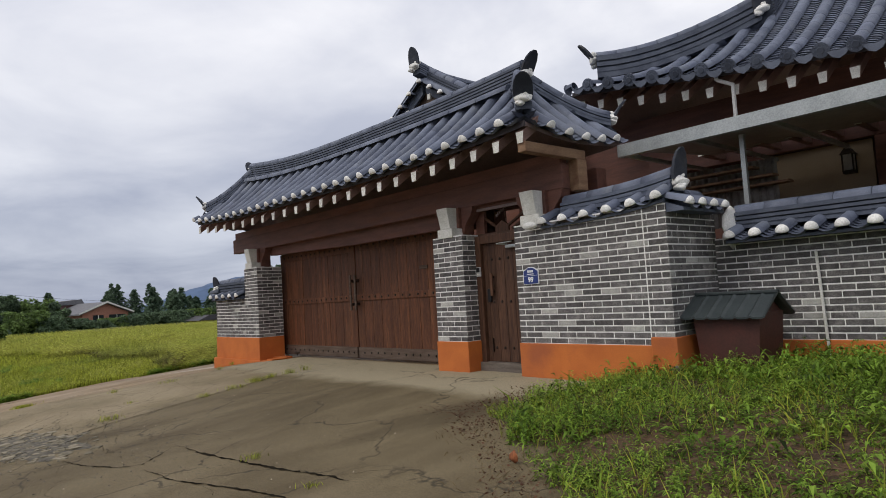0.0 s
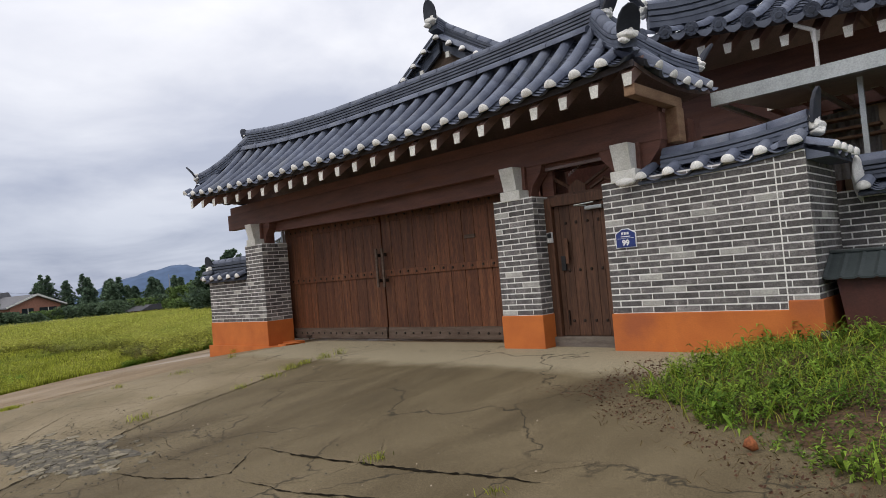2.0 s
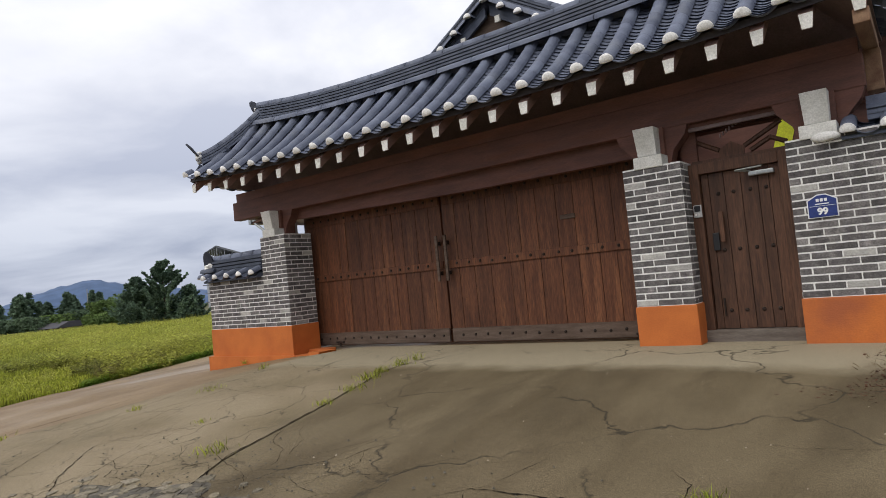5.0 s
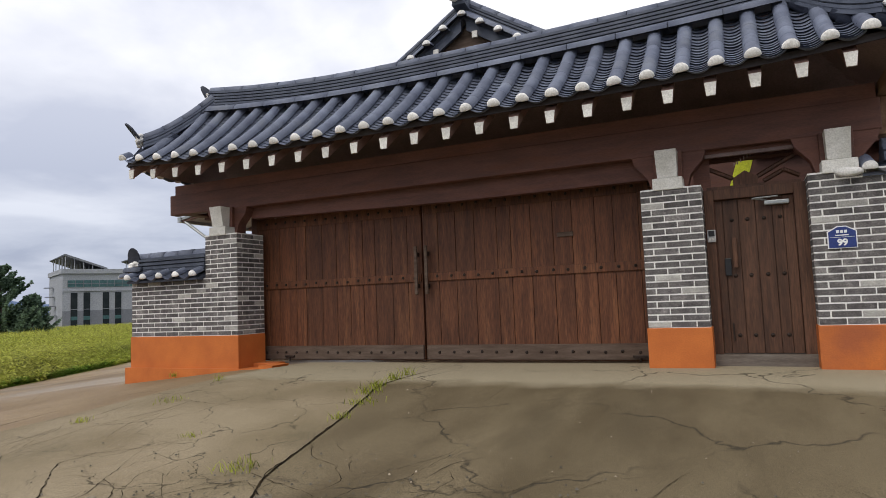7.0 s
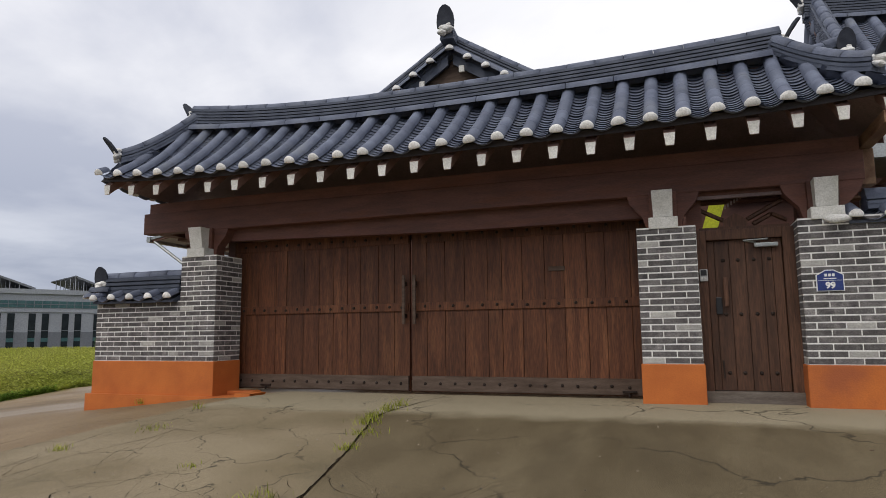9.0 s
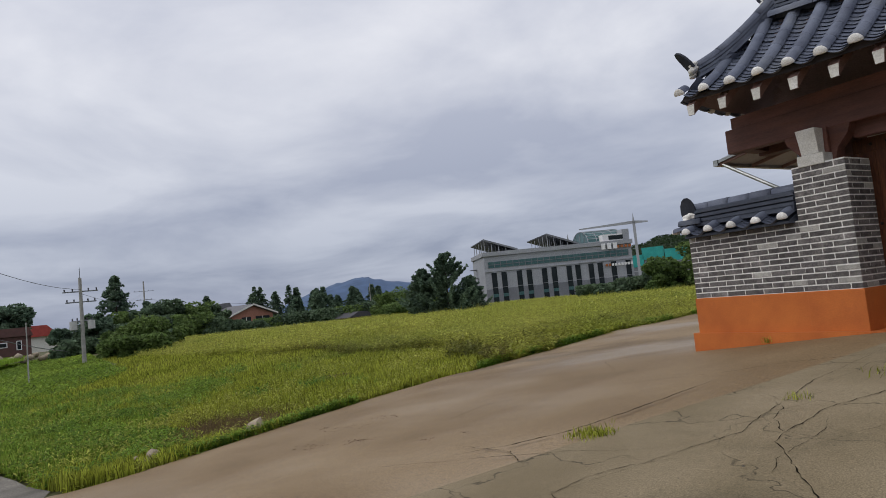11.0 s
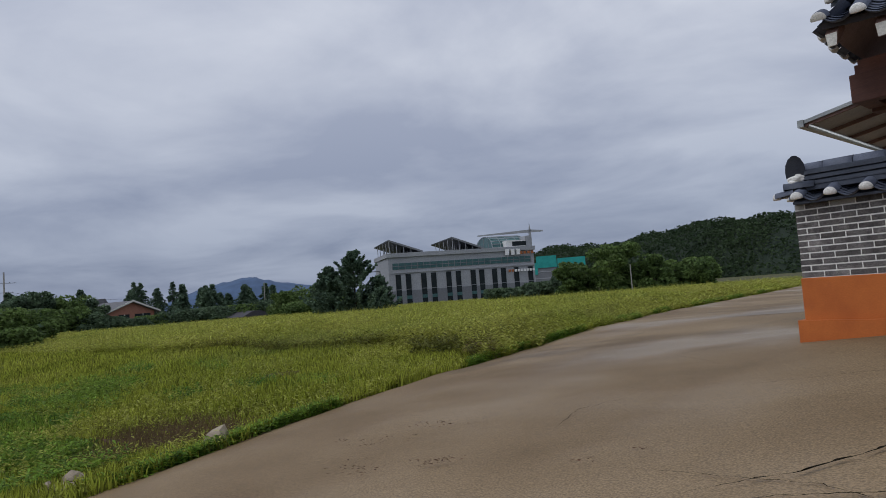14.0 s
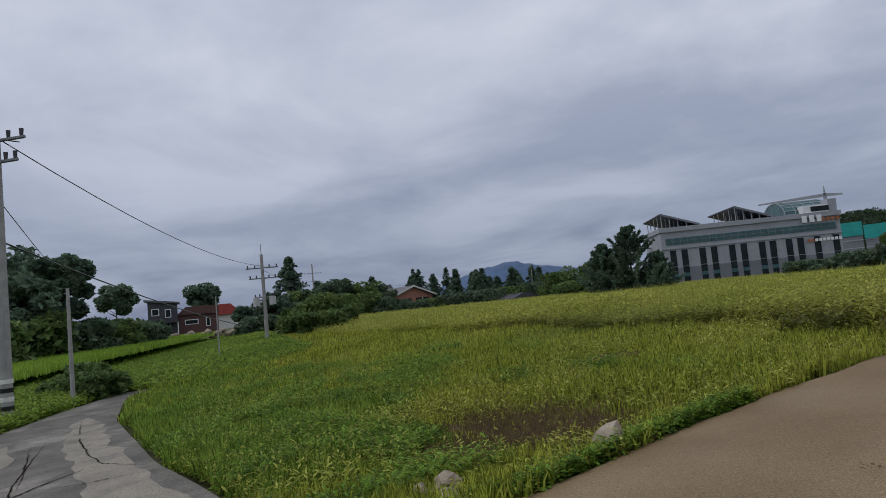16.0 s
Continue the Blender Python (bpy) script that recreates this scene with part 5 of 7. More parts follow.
# ---- the house and canopy in the courtyard ----
M_BEIGE = shader("beige_render", (0.42, 0.33, 0.23), (0.36, 0.28, 0.19), 0.9, 2, 60, 0.15)
M_CANOPY = shader("canopy_sheet", (0.35, 0.33, 0.30), (0.28, 0.26, 0.24), 0.5, 3, 30, 0.1)
house = thing("main_house", "main house with beige walls and dark timber", "house")
part("wall", block(-1.4, 13.0, 4.55, 4.75, 0.0, 4.3), M_BEAM, house, "dark timber wall")
part("wall", block(0.6, 0.8, 4.75, 10.0, 0.0, 4.3), M_BEAM, house)
part("wall_panel", block(3.38, 4.86, 4.50, 4.55, 0.6, 3.12), M_BEIGE, house, "plain beige wall panel")
part("wall_panel", block(5.24, 7.05, 4.50, 4.55, 0.6, 3.12), M_BEIGE, house, "plain beige wall panel")
for x in (3.22, 5.05, 7.2):
    part("post", block(x - 0.13, x + 0.13, 4.36, 4.60, 0.0, 3.6, 0.01), M_BEAM, house)
part("beam", block(1.3, 13.0, 4.34, 4.60, 3.13, 3.50, 0.01), M_BEAM, house)
for k in range(16):
    x = 2.7 + 0.45 * k
    stub = part("lower_rafter", block(x - 0.05, x + 0.05, 3.55, 4.5, 3.19, 3.30), M_RAFTER, house)
    part("rafter_end", prism([(x - 0.045, 3.18), (x + 0.045, 3.18), (x + 0.06, 3.31), (x - 0.06, 3.31)], 3.535, 3.552), M_WHITE, stub, "white painted rafter end")
tagged(new("downpipe", mesh_of("downpipe", rod(rod(rod(bmesh.new(), (3.26, 3.1, 4.34), (3.26, 3.1, 4.20), 0.03, None, 10), (3.26, 3.1, 4.21), (3.46, 3.2, 4.10), 0.03, None, 10), (3.46, 3.2, 4.11), (3.46, 3.2, 3.42), 0.03, None, 10), M_GREY)), "grey plastic downpipe under the eaves of the house", "pipe")
sconce = thing("wall_lantern", "black iron lantern on the beige wall", "wall lamp")
lx, ly, lz = 4.56, 4.40, 2.76
part("backplate", block(lx - 0.05, lx + 0.05, ly + 0.08, ly + 0.10, lz - 0.05, lz + 0.17, 0.01), M_IRON, sconce)
part("roof", prism([(lx - 0.10, lz + 0.16), (lx + 0.10, lz + 0.16), (lx + 0.03, lz + 0.25), (lx - 0.03, lz + 0.25)], ly - 0.10, ly + 0.08), M_IRON, sconce)
part("glass", block(lx - 0.065, lx + 0.065, ly - 0.075, ly + 0.055, lz - 0.08, lz + 0.16, 0.004), M_GREY, sconce)
for dx in (-0.07, 0.07):
    for dy in (-0.08, 0.06):
        part("bar", block(lx + dx - 0.01, lx + dx + 0.01, ly + dy - 0.01, ly + dy + 0.01, lz - 0.10, lz + 0.16), M_IRON, sconce)
part("base", block(lx - 0.08, lx + 0.08, ly - 0.09, ly + 0.07, lz - 0.13, lz - 0.08, 0.01), M_IRON, sconce)

canopy = thing("courtyard_canopy", "steel-framed canopy with a grey gutter behind the wall", "canopy")
part("gutter", sweep([(-0.05, 0), (0.05, 0), (0.05, 0.17), (0.035, 0.17), (0.035, 0.015), (-0.035, 0.015), (-0.035, 0.17), (-0.05, 0.17)], [(2.70, 1.16, 2.92), (11.0, 1.16, 2.96)], (0, 1, 0)), M_STEEL, canopy, "grey metal gutter")
part("roof_sheet", prism([(1.22, 3.02), (3.9, 3.22), (3.9, 3.24), (1.22, 3.04)], 2.72, 11.0, "x"), M_CANOPY, canopy, "translucent canopy sheet")
for k in range(9):
    part("purlin", block(2.72 + k * 0.98, 2.77 + k * 0.98, 1.22, 3.9, 2.93, 2.985), M_STEEL, canopy)
for x in (4.22, 7.4):
    part("post", block(x - 0.028, x + 0.028, 1.50, 1.556, 0.0, 2.95), M_STEEL, canopy, "galvanised post")
for k, (x, z) in enumerate(((2.75, 2.62), (2.95, 2.50), (3.1, 2.40))):
    part("stored_board", block(x, x + 1.3, 2.2 + 0.1 * k, 2.4 + 0.1 * k, z, z + 0.03), M_PALEWOOD, canopy)
wavy = [(2.9 + 0.02 * k, 2.6 + 0.018 * math.sin(k * 1.26)) for k in range(66)]
screen_bm = bmesh.new()
rows = [[screen_bm.verts.new((x, y, z)) for x, y in wavy] for z in (1.9, 2.78)]
for k in range(65):
    screen_bm.faces.new((rows[0][k], rows[0][k + 1], rows[1][k + 1], rows[1][k]))
bmesh.ops.solidify(screen_bm, geom=list(screen_bm.faces), thickness=0.004)
part("screen", screen_bm, M_CANOPY, canopy, "corrugated pale plastic screen")

# canopy that leans out beyond the left end of the gate
lean = thing("side_canopy", "open steel-framed lean-to canopy beyond the gate pillar", "canopy")
part("roof_sheet", prism([(-8.62, 2.60), (-6.9, 2.92), (-6.9, 2.93), (-8.62, 2.61)], 1.30, 6.0), M_CANOPY, lean, "beige translucent sheet")
for k in range(6):
    part("purlin", prism([(-8.62, 2.55), (-6.9, 2.87), (-6.9, 2.92), (-8.62, 2.60)], 1.30 + 0.9 * k, 1.345 + 0.9 * k), M_RAFTER, lean)
part("gutter", block(-8.68, -8.60, 1.25, 6.0, 2.55, 2.65), M_STEEL, lean)
part("brace", rod(bmesh.new(), (-8.55, 1.32, 2.56), (-7.3, 1.32, 1.75), 0.028), M_STEEL, lean)
part("post", block(-7.32, -7.26, 1.28, 1.34, -0.4, 2.85), M_STEEL, lean)
part("fascia", prism([(-8.62, 2.59), (-6.9, 2.91), (-6.9, 2.96), (-8.62, 2.64)], 1.27, 1.30), M_STEEL, lean)
# plain garden walls that close the yard
for name, x0, x1, y0, y1 in (("wall_side", -8.30, -8.05, 0.40, 16.0), ("wall_back", -8.30, 14.0, 15.8, 16.0)):
    tagged(new(name, mesh_of(name, block(x0, x1, y0, y1, -0.6, 1.35), M_MORTAR)), "plain garden wall closing the yard", "wall", kind="structure")


# ---- far hills ----
def far_range(name, label, pts, foot, depth, material, seed, rough):
    """A rounded range of hills: crest heights along a line, falling to both sides."""
    crest = [Vector(p) for p in pts]
    n, rows = 120, 9
    v = []
    d = (crest[-1] - crest[0])
    side = Vector((-d.y, d.x, 0)).normalized()
    if side.dot(crest[0]) < 0:
        side = -side
    for j in range(rows):
        u = j / (rows - 1) * 2 - 1
        for i in range(n + 1):
            t = i / n * (len(crest) - 1)
            k = min(int(t), len(crest) - 2)
            p = crest[k].lerp(crest[k + 1], t - k)
            z = foot + (p.z - foot) * (1 - abs(u) ** 1.6) + rough * noise.fractal(Vector((i * 0.13, j * 0.8, seed)), 1.0, 2.0, 4) * (1 - abs(u))
            q = p + side * (u * depth)
            v.append((q.x, q.y, z))
    f = [(j * (n + 1) + i, j * (n + 1) + i + 1, (j + 1) * (n + 1) + i + 1, (j + 1) * (n + 1) + i) for j in range(rows - 1) for i in range(n)]
    return tagged(new(name, fast(name, v, f, material, True)), label, "backdrop", kind="structure")


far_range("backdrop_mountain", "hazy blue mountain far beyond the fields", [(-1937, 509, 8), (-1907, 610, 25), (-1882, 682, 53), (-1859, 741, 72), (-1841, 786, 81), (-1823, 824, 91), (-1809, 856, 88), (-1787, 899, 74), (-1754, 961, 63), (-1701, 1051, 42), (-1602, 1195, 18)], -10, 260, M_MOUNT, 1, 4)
far_range("backdrop_hill", "dark wooded hill", [(-330, 300, 8), (-287, 342, 26), (-240, 345, 22), (-196, 320, 24), (-148, 295, 25), (-120, 305, 24), (-60, 320, 34), (20, 330, 42), (120, 330, 40)], -4, 60, M_HILL, 2, 1.5)


# ---- trees ----
def quads_from(c, a, b):
    """Leaf quads from centres and two half axes."""
    n = len(c)
    v = np.stack((c - a, c - b, c + a, c + b), axis=1).reshape(-1, 3)
    return v, np.arange(4 * n).reshape(n, 4)


def leaves_at(rng, c, size, flat=0.6):
    n = len(c)
    d = rng.normal(size=(n, 3)) * (1, 1, flat)
    d /= np.linalg.norm(d, axis=1)[:, None]
    e = rng.normal(size=(n, 3))
    e = np.cross(d, e)
    e /= np.linalg.norm(e, axis=1)[:, None]
    s = size * rng.uniform(0.6, 1.4, (n, 1))
    return quads_from(c, d * s, e * s * 0.55)


def trunk_mesh(height, r, limbs, spread, seed):
    rnd = random.Random(seed)
    bm = bmesh.new()
    p, n = Vector((0, 0, -0.4)), 5
    for k in range(n):
        q = Vector((rnd.uniform(-0.1, 0.1) * r * 4, rnd.uniform(-0.1, 0.1) * r * 4, height * (k + 1) / n))
        rod(bm, p, q, r * (1 - 0.16 * k), r * (1 - 0.16 * (k + 1)), 7)
        p = q
    for k in range(limbs):
        z = height * rnd.uniform(0.4, 0.95)
        a = rnd.uniform(0, 6.28)
        rod(bm, (0, 0, z), (spread * math.cos(a), spread * math.sin(a), z + spread * 0.5), r * 0.35, r * 0.1, 5)
    return bm


def broad_tree(name, label, at, height, width, seed, material=None, leaf=0.22, count=2600, low=0.15, category="tree", bare=0.25):
    """A broadleaf tree or bush: trunk, limbs and leaf clumps with gaps."""
    rng = np.random.default_rng(seed)
    t = thing(name, label, category)
    t.location = at
    part("trunk", trunk_mesh(height * 0.6, max(0.05, height * 0.022), 6, width * 0.3, seed), M_BARK, t)
    clumps = int(16 + width * 3)
    a, rr = rng.uniform(0, 6.28, clumps), np.sqrt(rng.uniform(0, 1, clumps)) * 0.42 * width
    zc = low * height + (height * (1 - low)) * rng.uniform(0.05, 0.92, clumps)
    shrink = 1 - 0.55 * np.abs((zc / height - 0.5) * 1.6) ** 2
    c = np.stack((rr * np.cos(a) * shrink, rr * np.sin(a) * shrink, zc), axis=1)
    w = rng.uniform(0.11, 0.2, clumps) * width
    pick = rng.integers(0, clumps, count)
    d = rng.normal(size=(count, 3))
    d /= np.linalg.norm(d, axis=1)[:, None]
    p = c[pick] + d * (w[pick] * rng.uniform(0.5, 1.05, count) ** 0.5)[:, None] * (1, 1, 0.75)
    p[:, 2] = np.clip(p[:, 2], 0.05, height * 1.05)
    v, f = leaves_at(rng, p, leaf)
    crown = new("crown", fast("crown", v, f, material or M_TREE))
    crown.parent = t
    return t


def conifer(name, label, at, height, width, seed, count=2600, leaf=0.22, droop=0.25, base=0.08):
    """A conifer: straight trunk and tiers of drooping needle boughs."""
    rng = np.random.default_rng(seed)
    t = thing(name, label, "tree")
    t.location = at
    part("trunk", trunk_mesh(height * 0.95, height * 0.014 + 0.04, 0, 0, seed), M_BARK, t)
    boughs = 130
    zb = height * (base + (0.97 - base) * rng.uniform(0, 1, boughs) ** 0.9)
    ab = rng.uniform(0, 6.28, boughs)
    lb = (1 - zb / height) ** 0.8 * width * 0.5 * rng.uniform(0.55, 1.15, boughs) + 0.1
    pick = rng.integers(0, boughs, count)
    u = rng.uniform(0.05, 1, count) ** 0.7
    r = lb[pick] * u
    p = np.stack((r * np.cos(ab[pick]), r * np.sin(ab[pick]), zb[pick] - droop * r * u), axis=1) + rng.normal(size=(count, 3)) * (leaf * 0.5)
    v, f = leaves_at(rng, p, leaf, 0.5)
    crown = new("crown", fast("crown", v, f, M_CONIFER))
    crown.parent = t
    return t


for i, (x, y, h, w) in enumerate(((-129.2, 3.6, 12.6, 7.2), (-133.6, 8.6, 7.4, 3.6), (-131.5, 20.4, 8.5, 4.3), (-225.8, 53.1, 12.2, 5.7), (-225.2, 55.3, 13.0, 5.0), (-224.4, 57.6, 12.4, 5.0), (-227.3, 61.2, 11.9, 5.0), (-222.8, 62.8, 12.2, 5.7), (-223.2, 65.8, 12.0, 5.7), (-215.4, 65.6, 9.3, 4.8), (-164.4, 50.0, 11.0, 4.8), (-163.7, 51.8, 9.3, 4.2), (-163.1, 53.5, 8.0, 4.2), (-164.2, 56.1, 9.5, 4.5), (-163.6, 57.6, 7.6, 3.7), (-163.0, 59.1, 7.2, 3.7), (-161.9, 61.5, 8.2, 4.5), (-161.2, 63.1, 7.0, 3.7), (-160.3, 64.9, 8.8, 4.3), (-159.4, 66.9, 7.6, 3.7), (-158.4, 68.9, 8.6, 3.7), (-157.6, 70.5, 7.4, 4.3))):
    conifer("spruce_tree", "dark conifer in the tree line beyond the field", (x + 5 * math.sin(i * 2.4), y, -2.9), h * (1.08 + 0.10 * math.sin(i * 1.7)), w * (1.9 + 0.45 * math.sin(i * 2.9)), 100 + i, 5600, 0.27)


conifer("cypress_tree", "broad feathery dark conifer beside the office building", (-68.1, 33.4, -2.0), 8.3, 9.8, 140, 30000, 0.14, -0.55, 0.0)
conifer("cypress_tree", "lower feathery conifer beside the taller one", (-69.4, 30.8, -2.0), 6.6, 7.4, 141, 15000, 0.15, -0.5, 0.0)
conifer("cypress_tree", "small feathery conifer at the foot of the taller one", (-66.4, 35.6, -2.0), 5.2, 5.8, 142, 11000, 0.15, -0.5, 0.0)
for i, (x, y, h, w) in enumerate(((-123.9, 5.7, 6.5, 5.9), (-121.7, 7.6, 7.6, 5.8), (-119.3, 9.6, 7.9, 6.1), (-120.9, 12.4, 7.2, 5.8), (-119.5, 14.5, 7.4, 5.8), (-118.1, 16.2, 6.7, 4.8), (-113.8, 17.3, 5.2, 3.7), (-108.6, 6.8, 5.1, 5.2), (-107.9, 11.2, 4.9, 6.1), (-107.2, 14.6, 4.1, 4.3),
                                  (-125.8, 22.8, 3.3, 5.1), (-125.0, 25.8, 2.8, 5.1), (-126.8, 30.2, 3.1, 5.3), (-125.6, 33.8, 3.6, 6.3), (-124.2, 37.5, 3.8, 6.3), (-122.7, 41.2, 3.6, 6.3), (-121.1, 45.0, 3.9, 6.3), (-119.5, 48.2, 4.3, 6.3), (-128, 0.5, 5.6, 6.0), (-112, 2.5, 4.6, 5.5))):
    broad_tree("tree", "dark green leafy tree at the far edge of the field", (x, y, -2.9), h + 0.15, w * 1.45, 200 + i, M_TREE if i % 4 else M_TREE2, 0.26, 8500, -0.05)
for i, (x, y, h, w) in enumerate(((-101.9, 43.1, 5.4, 5.4), (-98.6, 45.0, 6.0, 5.3), (-95.5, 46.3, 6.5, 5.2), (-88.0, 37.4, 3.5, 4.7), (-86.4, 40.2, 3.0, 4.7), (-84.0, 44.0, 4.4, 5.0), (-76.4, -0.8, 3.8, 4.2), (-76.1, 1.1, 4.6, 4.7), (-77.8, 3.2, 3.9, 3.7), (-70.3, -0.8, 2.9, 3.3), (-70.1, 1.0, 2.9, 3.3))):
    broad_tree("tree", "fresh green leafy tree at the edge of the field", (x, y, -2.8), h + 0.1, w * 1.3, 330 + i, M_TREE2, 0.20, 7500, -0.05)
for i, (x, y, h, w) in enumerate(((-44.5, 49.5, 5.4, 6.5), (-41, 52, 3.9, 6.0), (-47.5, 47.5, 3.8, 5.5), (-38, 54.5, 3.2, 5.0), (-52, 52, 2.4, 5.5), (-57, 53, 1.9, 6.0), (-62, 52, 1.5, 6))):
    broad_tree("tree", "green leafy tree beyond the field", (x, y, -0.9), h, w, 230 + i, M_TREE2 if i < 4 else M_TREE, 0.19, 9000, -0.05)
for i, (x, y, z, h, w) in enumerate(((-81.6, -24.1, -1.5, 9.8, 8.0), (-76.5, -27.5, -1.5, 10.0, 8.5), (-72, -25, -1.5, 7.0, 7), (-86, -28, -1.5, 9.4, 8), (-82, -33, -1.5, 10, 9))):
    broad_tree("pine_tree", "tall dark pine by the lane", (x, y, z), h, w, 250 + i, M_CONIFER, 0.36, 6500, 0.12)
for i, (x, y, z, h, w) in enumerate(((-102.3, -21.4, 0.2, 5.6, 5.0), (-126, -11.6, 0.2, 6.2, 6.5), (-109, -1.0, -2, 5.6, 4.6), (-112, -5.4, -1.5, 3.4, 3.4))):
    broad_tree("pine_tree", "dark umbrella-shaped pine near the houses", (x, y, z), h, w, 270 + i, M_CONIFER, 0.34, 3600, 0.42)
for i, (x, y, z, h, w) in enumerate(((-71.4, -23.9, -2.4, 4.6, 7), (-78, -21.5, -2.2, 3.6, 7), (-84, -19.8, -2.2, 3.4, 7), (-90, -18.5, -2.0, 3.0, 7), (-64, -25, -2.4, 4.0, 7), (-96, -17.5, -1.8, 2.6, 6), (-58, -26, -2.4, 3.4, 6), (-105, -4, -2, 2.2, 7), (-103, 1.5, -2, 2.0, 7), (-101, 6.5, -2, 2.2, 6))):
    broad_tree("bush", "dense dark green bush beyond the lane", (x, y, z), h, w, 290 + i, M_TREE if i % 2 else M_TREE2, 0.36, 3400, -0.05, "bush")
for i, (x, y, h, w) in enumerate(((-36.9, -13.4, 1.0, 2.2), (-38.7, -13.8, 1.4, 2.6), (-41.0, -15.0, 0.9, 2.6))):
    broad_tree("bush", "low dark green bush beside the lane", (x, y, float(land(x, y)) - 0.1), h, w, 310 + i, M_TREE2, 0.15, 4200, -0.05, "bush")


# woods on the hill
wr = np.random.default_rng(77)
hill = bpy.data.objects["backdrop_hill"].data
hv = np.array([v.co for v in hill.vertices]).reshape(9, 121, 3)
n = 60000
j, i, a, b = wr.integers(0, 7, n), wr.integers(0, 120, n), wr.random((n, 1)), wr.random((n, 1))
c = (hv[j, i] * (1 - a) + hv[j, i + 1] * a) * (1 - b) + (hv[j + 1, i] * (1 - a) + hv[j + 1, i + 1] * a) * b
c[:, 2] += wr.uniform(0.2, 2.2, n) * (1 + 0.6 * np.sin(c[:, 0] * 0.35) * np.sin(c[:, 1] * 0.31))
v, f = leaves_at(wr, c, 0.75)
tagged(new("hill_woods", fast("hill_woods", v, f, M_WOODS)), "dark green woods covering the hill", "woods", kind="stuff")


# ---- far buildings ----
M_PANEL = shader("pale_panel", (0.35, 0.365, 0.39), (0.31, 0.325, 0.35), 0.7, 0.3, 6, 0.05)
M_PANEL2 = shader("grey_panel", (0.21, 0.22, 0.24), (0.17, 0.18, 0.20), 0.7, 0.3, 6, 0.05)
M_GLASS = shader("dark_glazing", (0.010, 0.015, 0.018), (0.018, 0.025, 0.028), 0.35, 1, 5, 0, spec=0.2)
M_TEALGLASS = shader("green_glazing", (0.045, 0.11, 0.115), (0.07, 0.15, 0.15), 0.3, 1, 5, 0, spec=0.3)
M_SOLAR = shader("solar_roof", (0.03, 0.033, 0.04), (0.045, 0.048, 0.055), 0.4, 1, 8, 0)
M_TEAL = shader("teal_netting", (0.03, 0.30, 0.28), (0.04, 0.36, 0.33), 0.9, 0.5, 6, 0.1)
M_BRICKRED = shader("red_brick", (0.36, 0.17, 0.12), (0.30, 0.14, 0.10), 0.9, 2, 20, 0.1)
M_DARKCLAD = shader("dark_cladding", (0.055, 0.055, 0.065), (0.075, 0.07, 0.08), 0.7, 2, 20, 0.1)
M_MAROON = shader("maroon_cladding", (0.13, 0.06, 0.055), (0.10, 0.05, 0.045), 0.7, 2, 20, 0.1)
M_REDROOF = shader("red_roof", (0.42, 0.07, 0.055), (0.34, 0.055, 0.045), 0.6, 2, 20, 0.1)
M_ROOFGREY = shader("grey_roof", (0.16, 0.16, 0.17), (0.12, 0.12, 0.13), 0.7, 2, 20, 0.1)
M_POLE = shader("concrete_pole", (0.36, 0.35, 0.33), (0.28, 0.27, 0.26), 0.9, 3, 30, 0.2)
M_REDSIGN = shader("red_letters", (0.36, 0.12, 0.04), (0.36, 0.12, 0.04), 0.6, 2, 20, 0)


def placed(name, label, category, x, y, z, turn, kind=""):
    t = thing(name, label, category, kind=kind)
    t.matrix_basis = pose(x, y, z, 0, 0, turn)
    return t


# local x runs along the front, y away from the viewer
office = placed("office_building", "pale grey office block with slit windows and solar roofs", "building", -95.7, 59.0, -3.4, 64)
office.matrix_basis = office.matrix_basis @ Matrix.Scale(0.812, 4)
OL, OD, OH = 33.5, 16.0, 14.3
part("wall", block(0, OL, 0, OD, 0, OH - 0.6), M_PANEL, office, "pale grey panel walls")
part("parapet", block(-0.3, OL + 0.3, -0.35, OD, OH - 0.9, OH), M_PANEL, office)
part("cornice", block(-0.1, OL + 0.1, -0.2, 0, 9.95, 10.15), M_PANEL, office)
part("cladding_band", block(0, OL, -0.06, 0, 3.4, 6.2), M_PANEL2, office, "darker grey cladding band")
band = part("window_band", block(0.8, OL - 0.8, -0.10, 0, 10.8, 12.1), M_TEALGLASS, office, "long green-glass window band")
for k in range(24):
    part("mullion", block(0.8 + k * 1.38, 0.9 + k * 1.38, -0.16, -0.08, 10.8, 12.1), M_PANEL2, band)
part("mullion", block(0.8, OL - 0.8, -0.17, -0.08, 11.4, 11.5), M_PANEL2, band)
for k, x in enumerate((1.4, 3.6, 7.0, 9.2, 12.6, 14.8, 18.2, 20.2, 23.2, 25.3, 28.4, 31.8)):
    win = part("window", block(x, x + 1.15, -0.12, 0, 1.4, 9.7), M_GLASS, office, "tall dark slit window")
    for z in (2.6, 4.4, 6.4):
        part("transom", block(x, x + 1.15, -0.16, -0.10, z, z + (0.7 if z == 4.4 else 0.12)), M_PANEL2 if z != 4.4 else M_TEALGLASS, win)
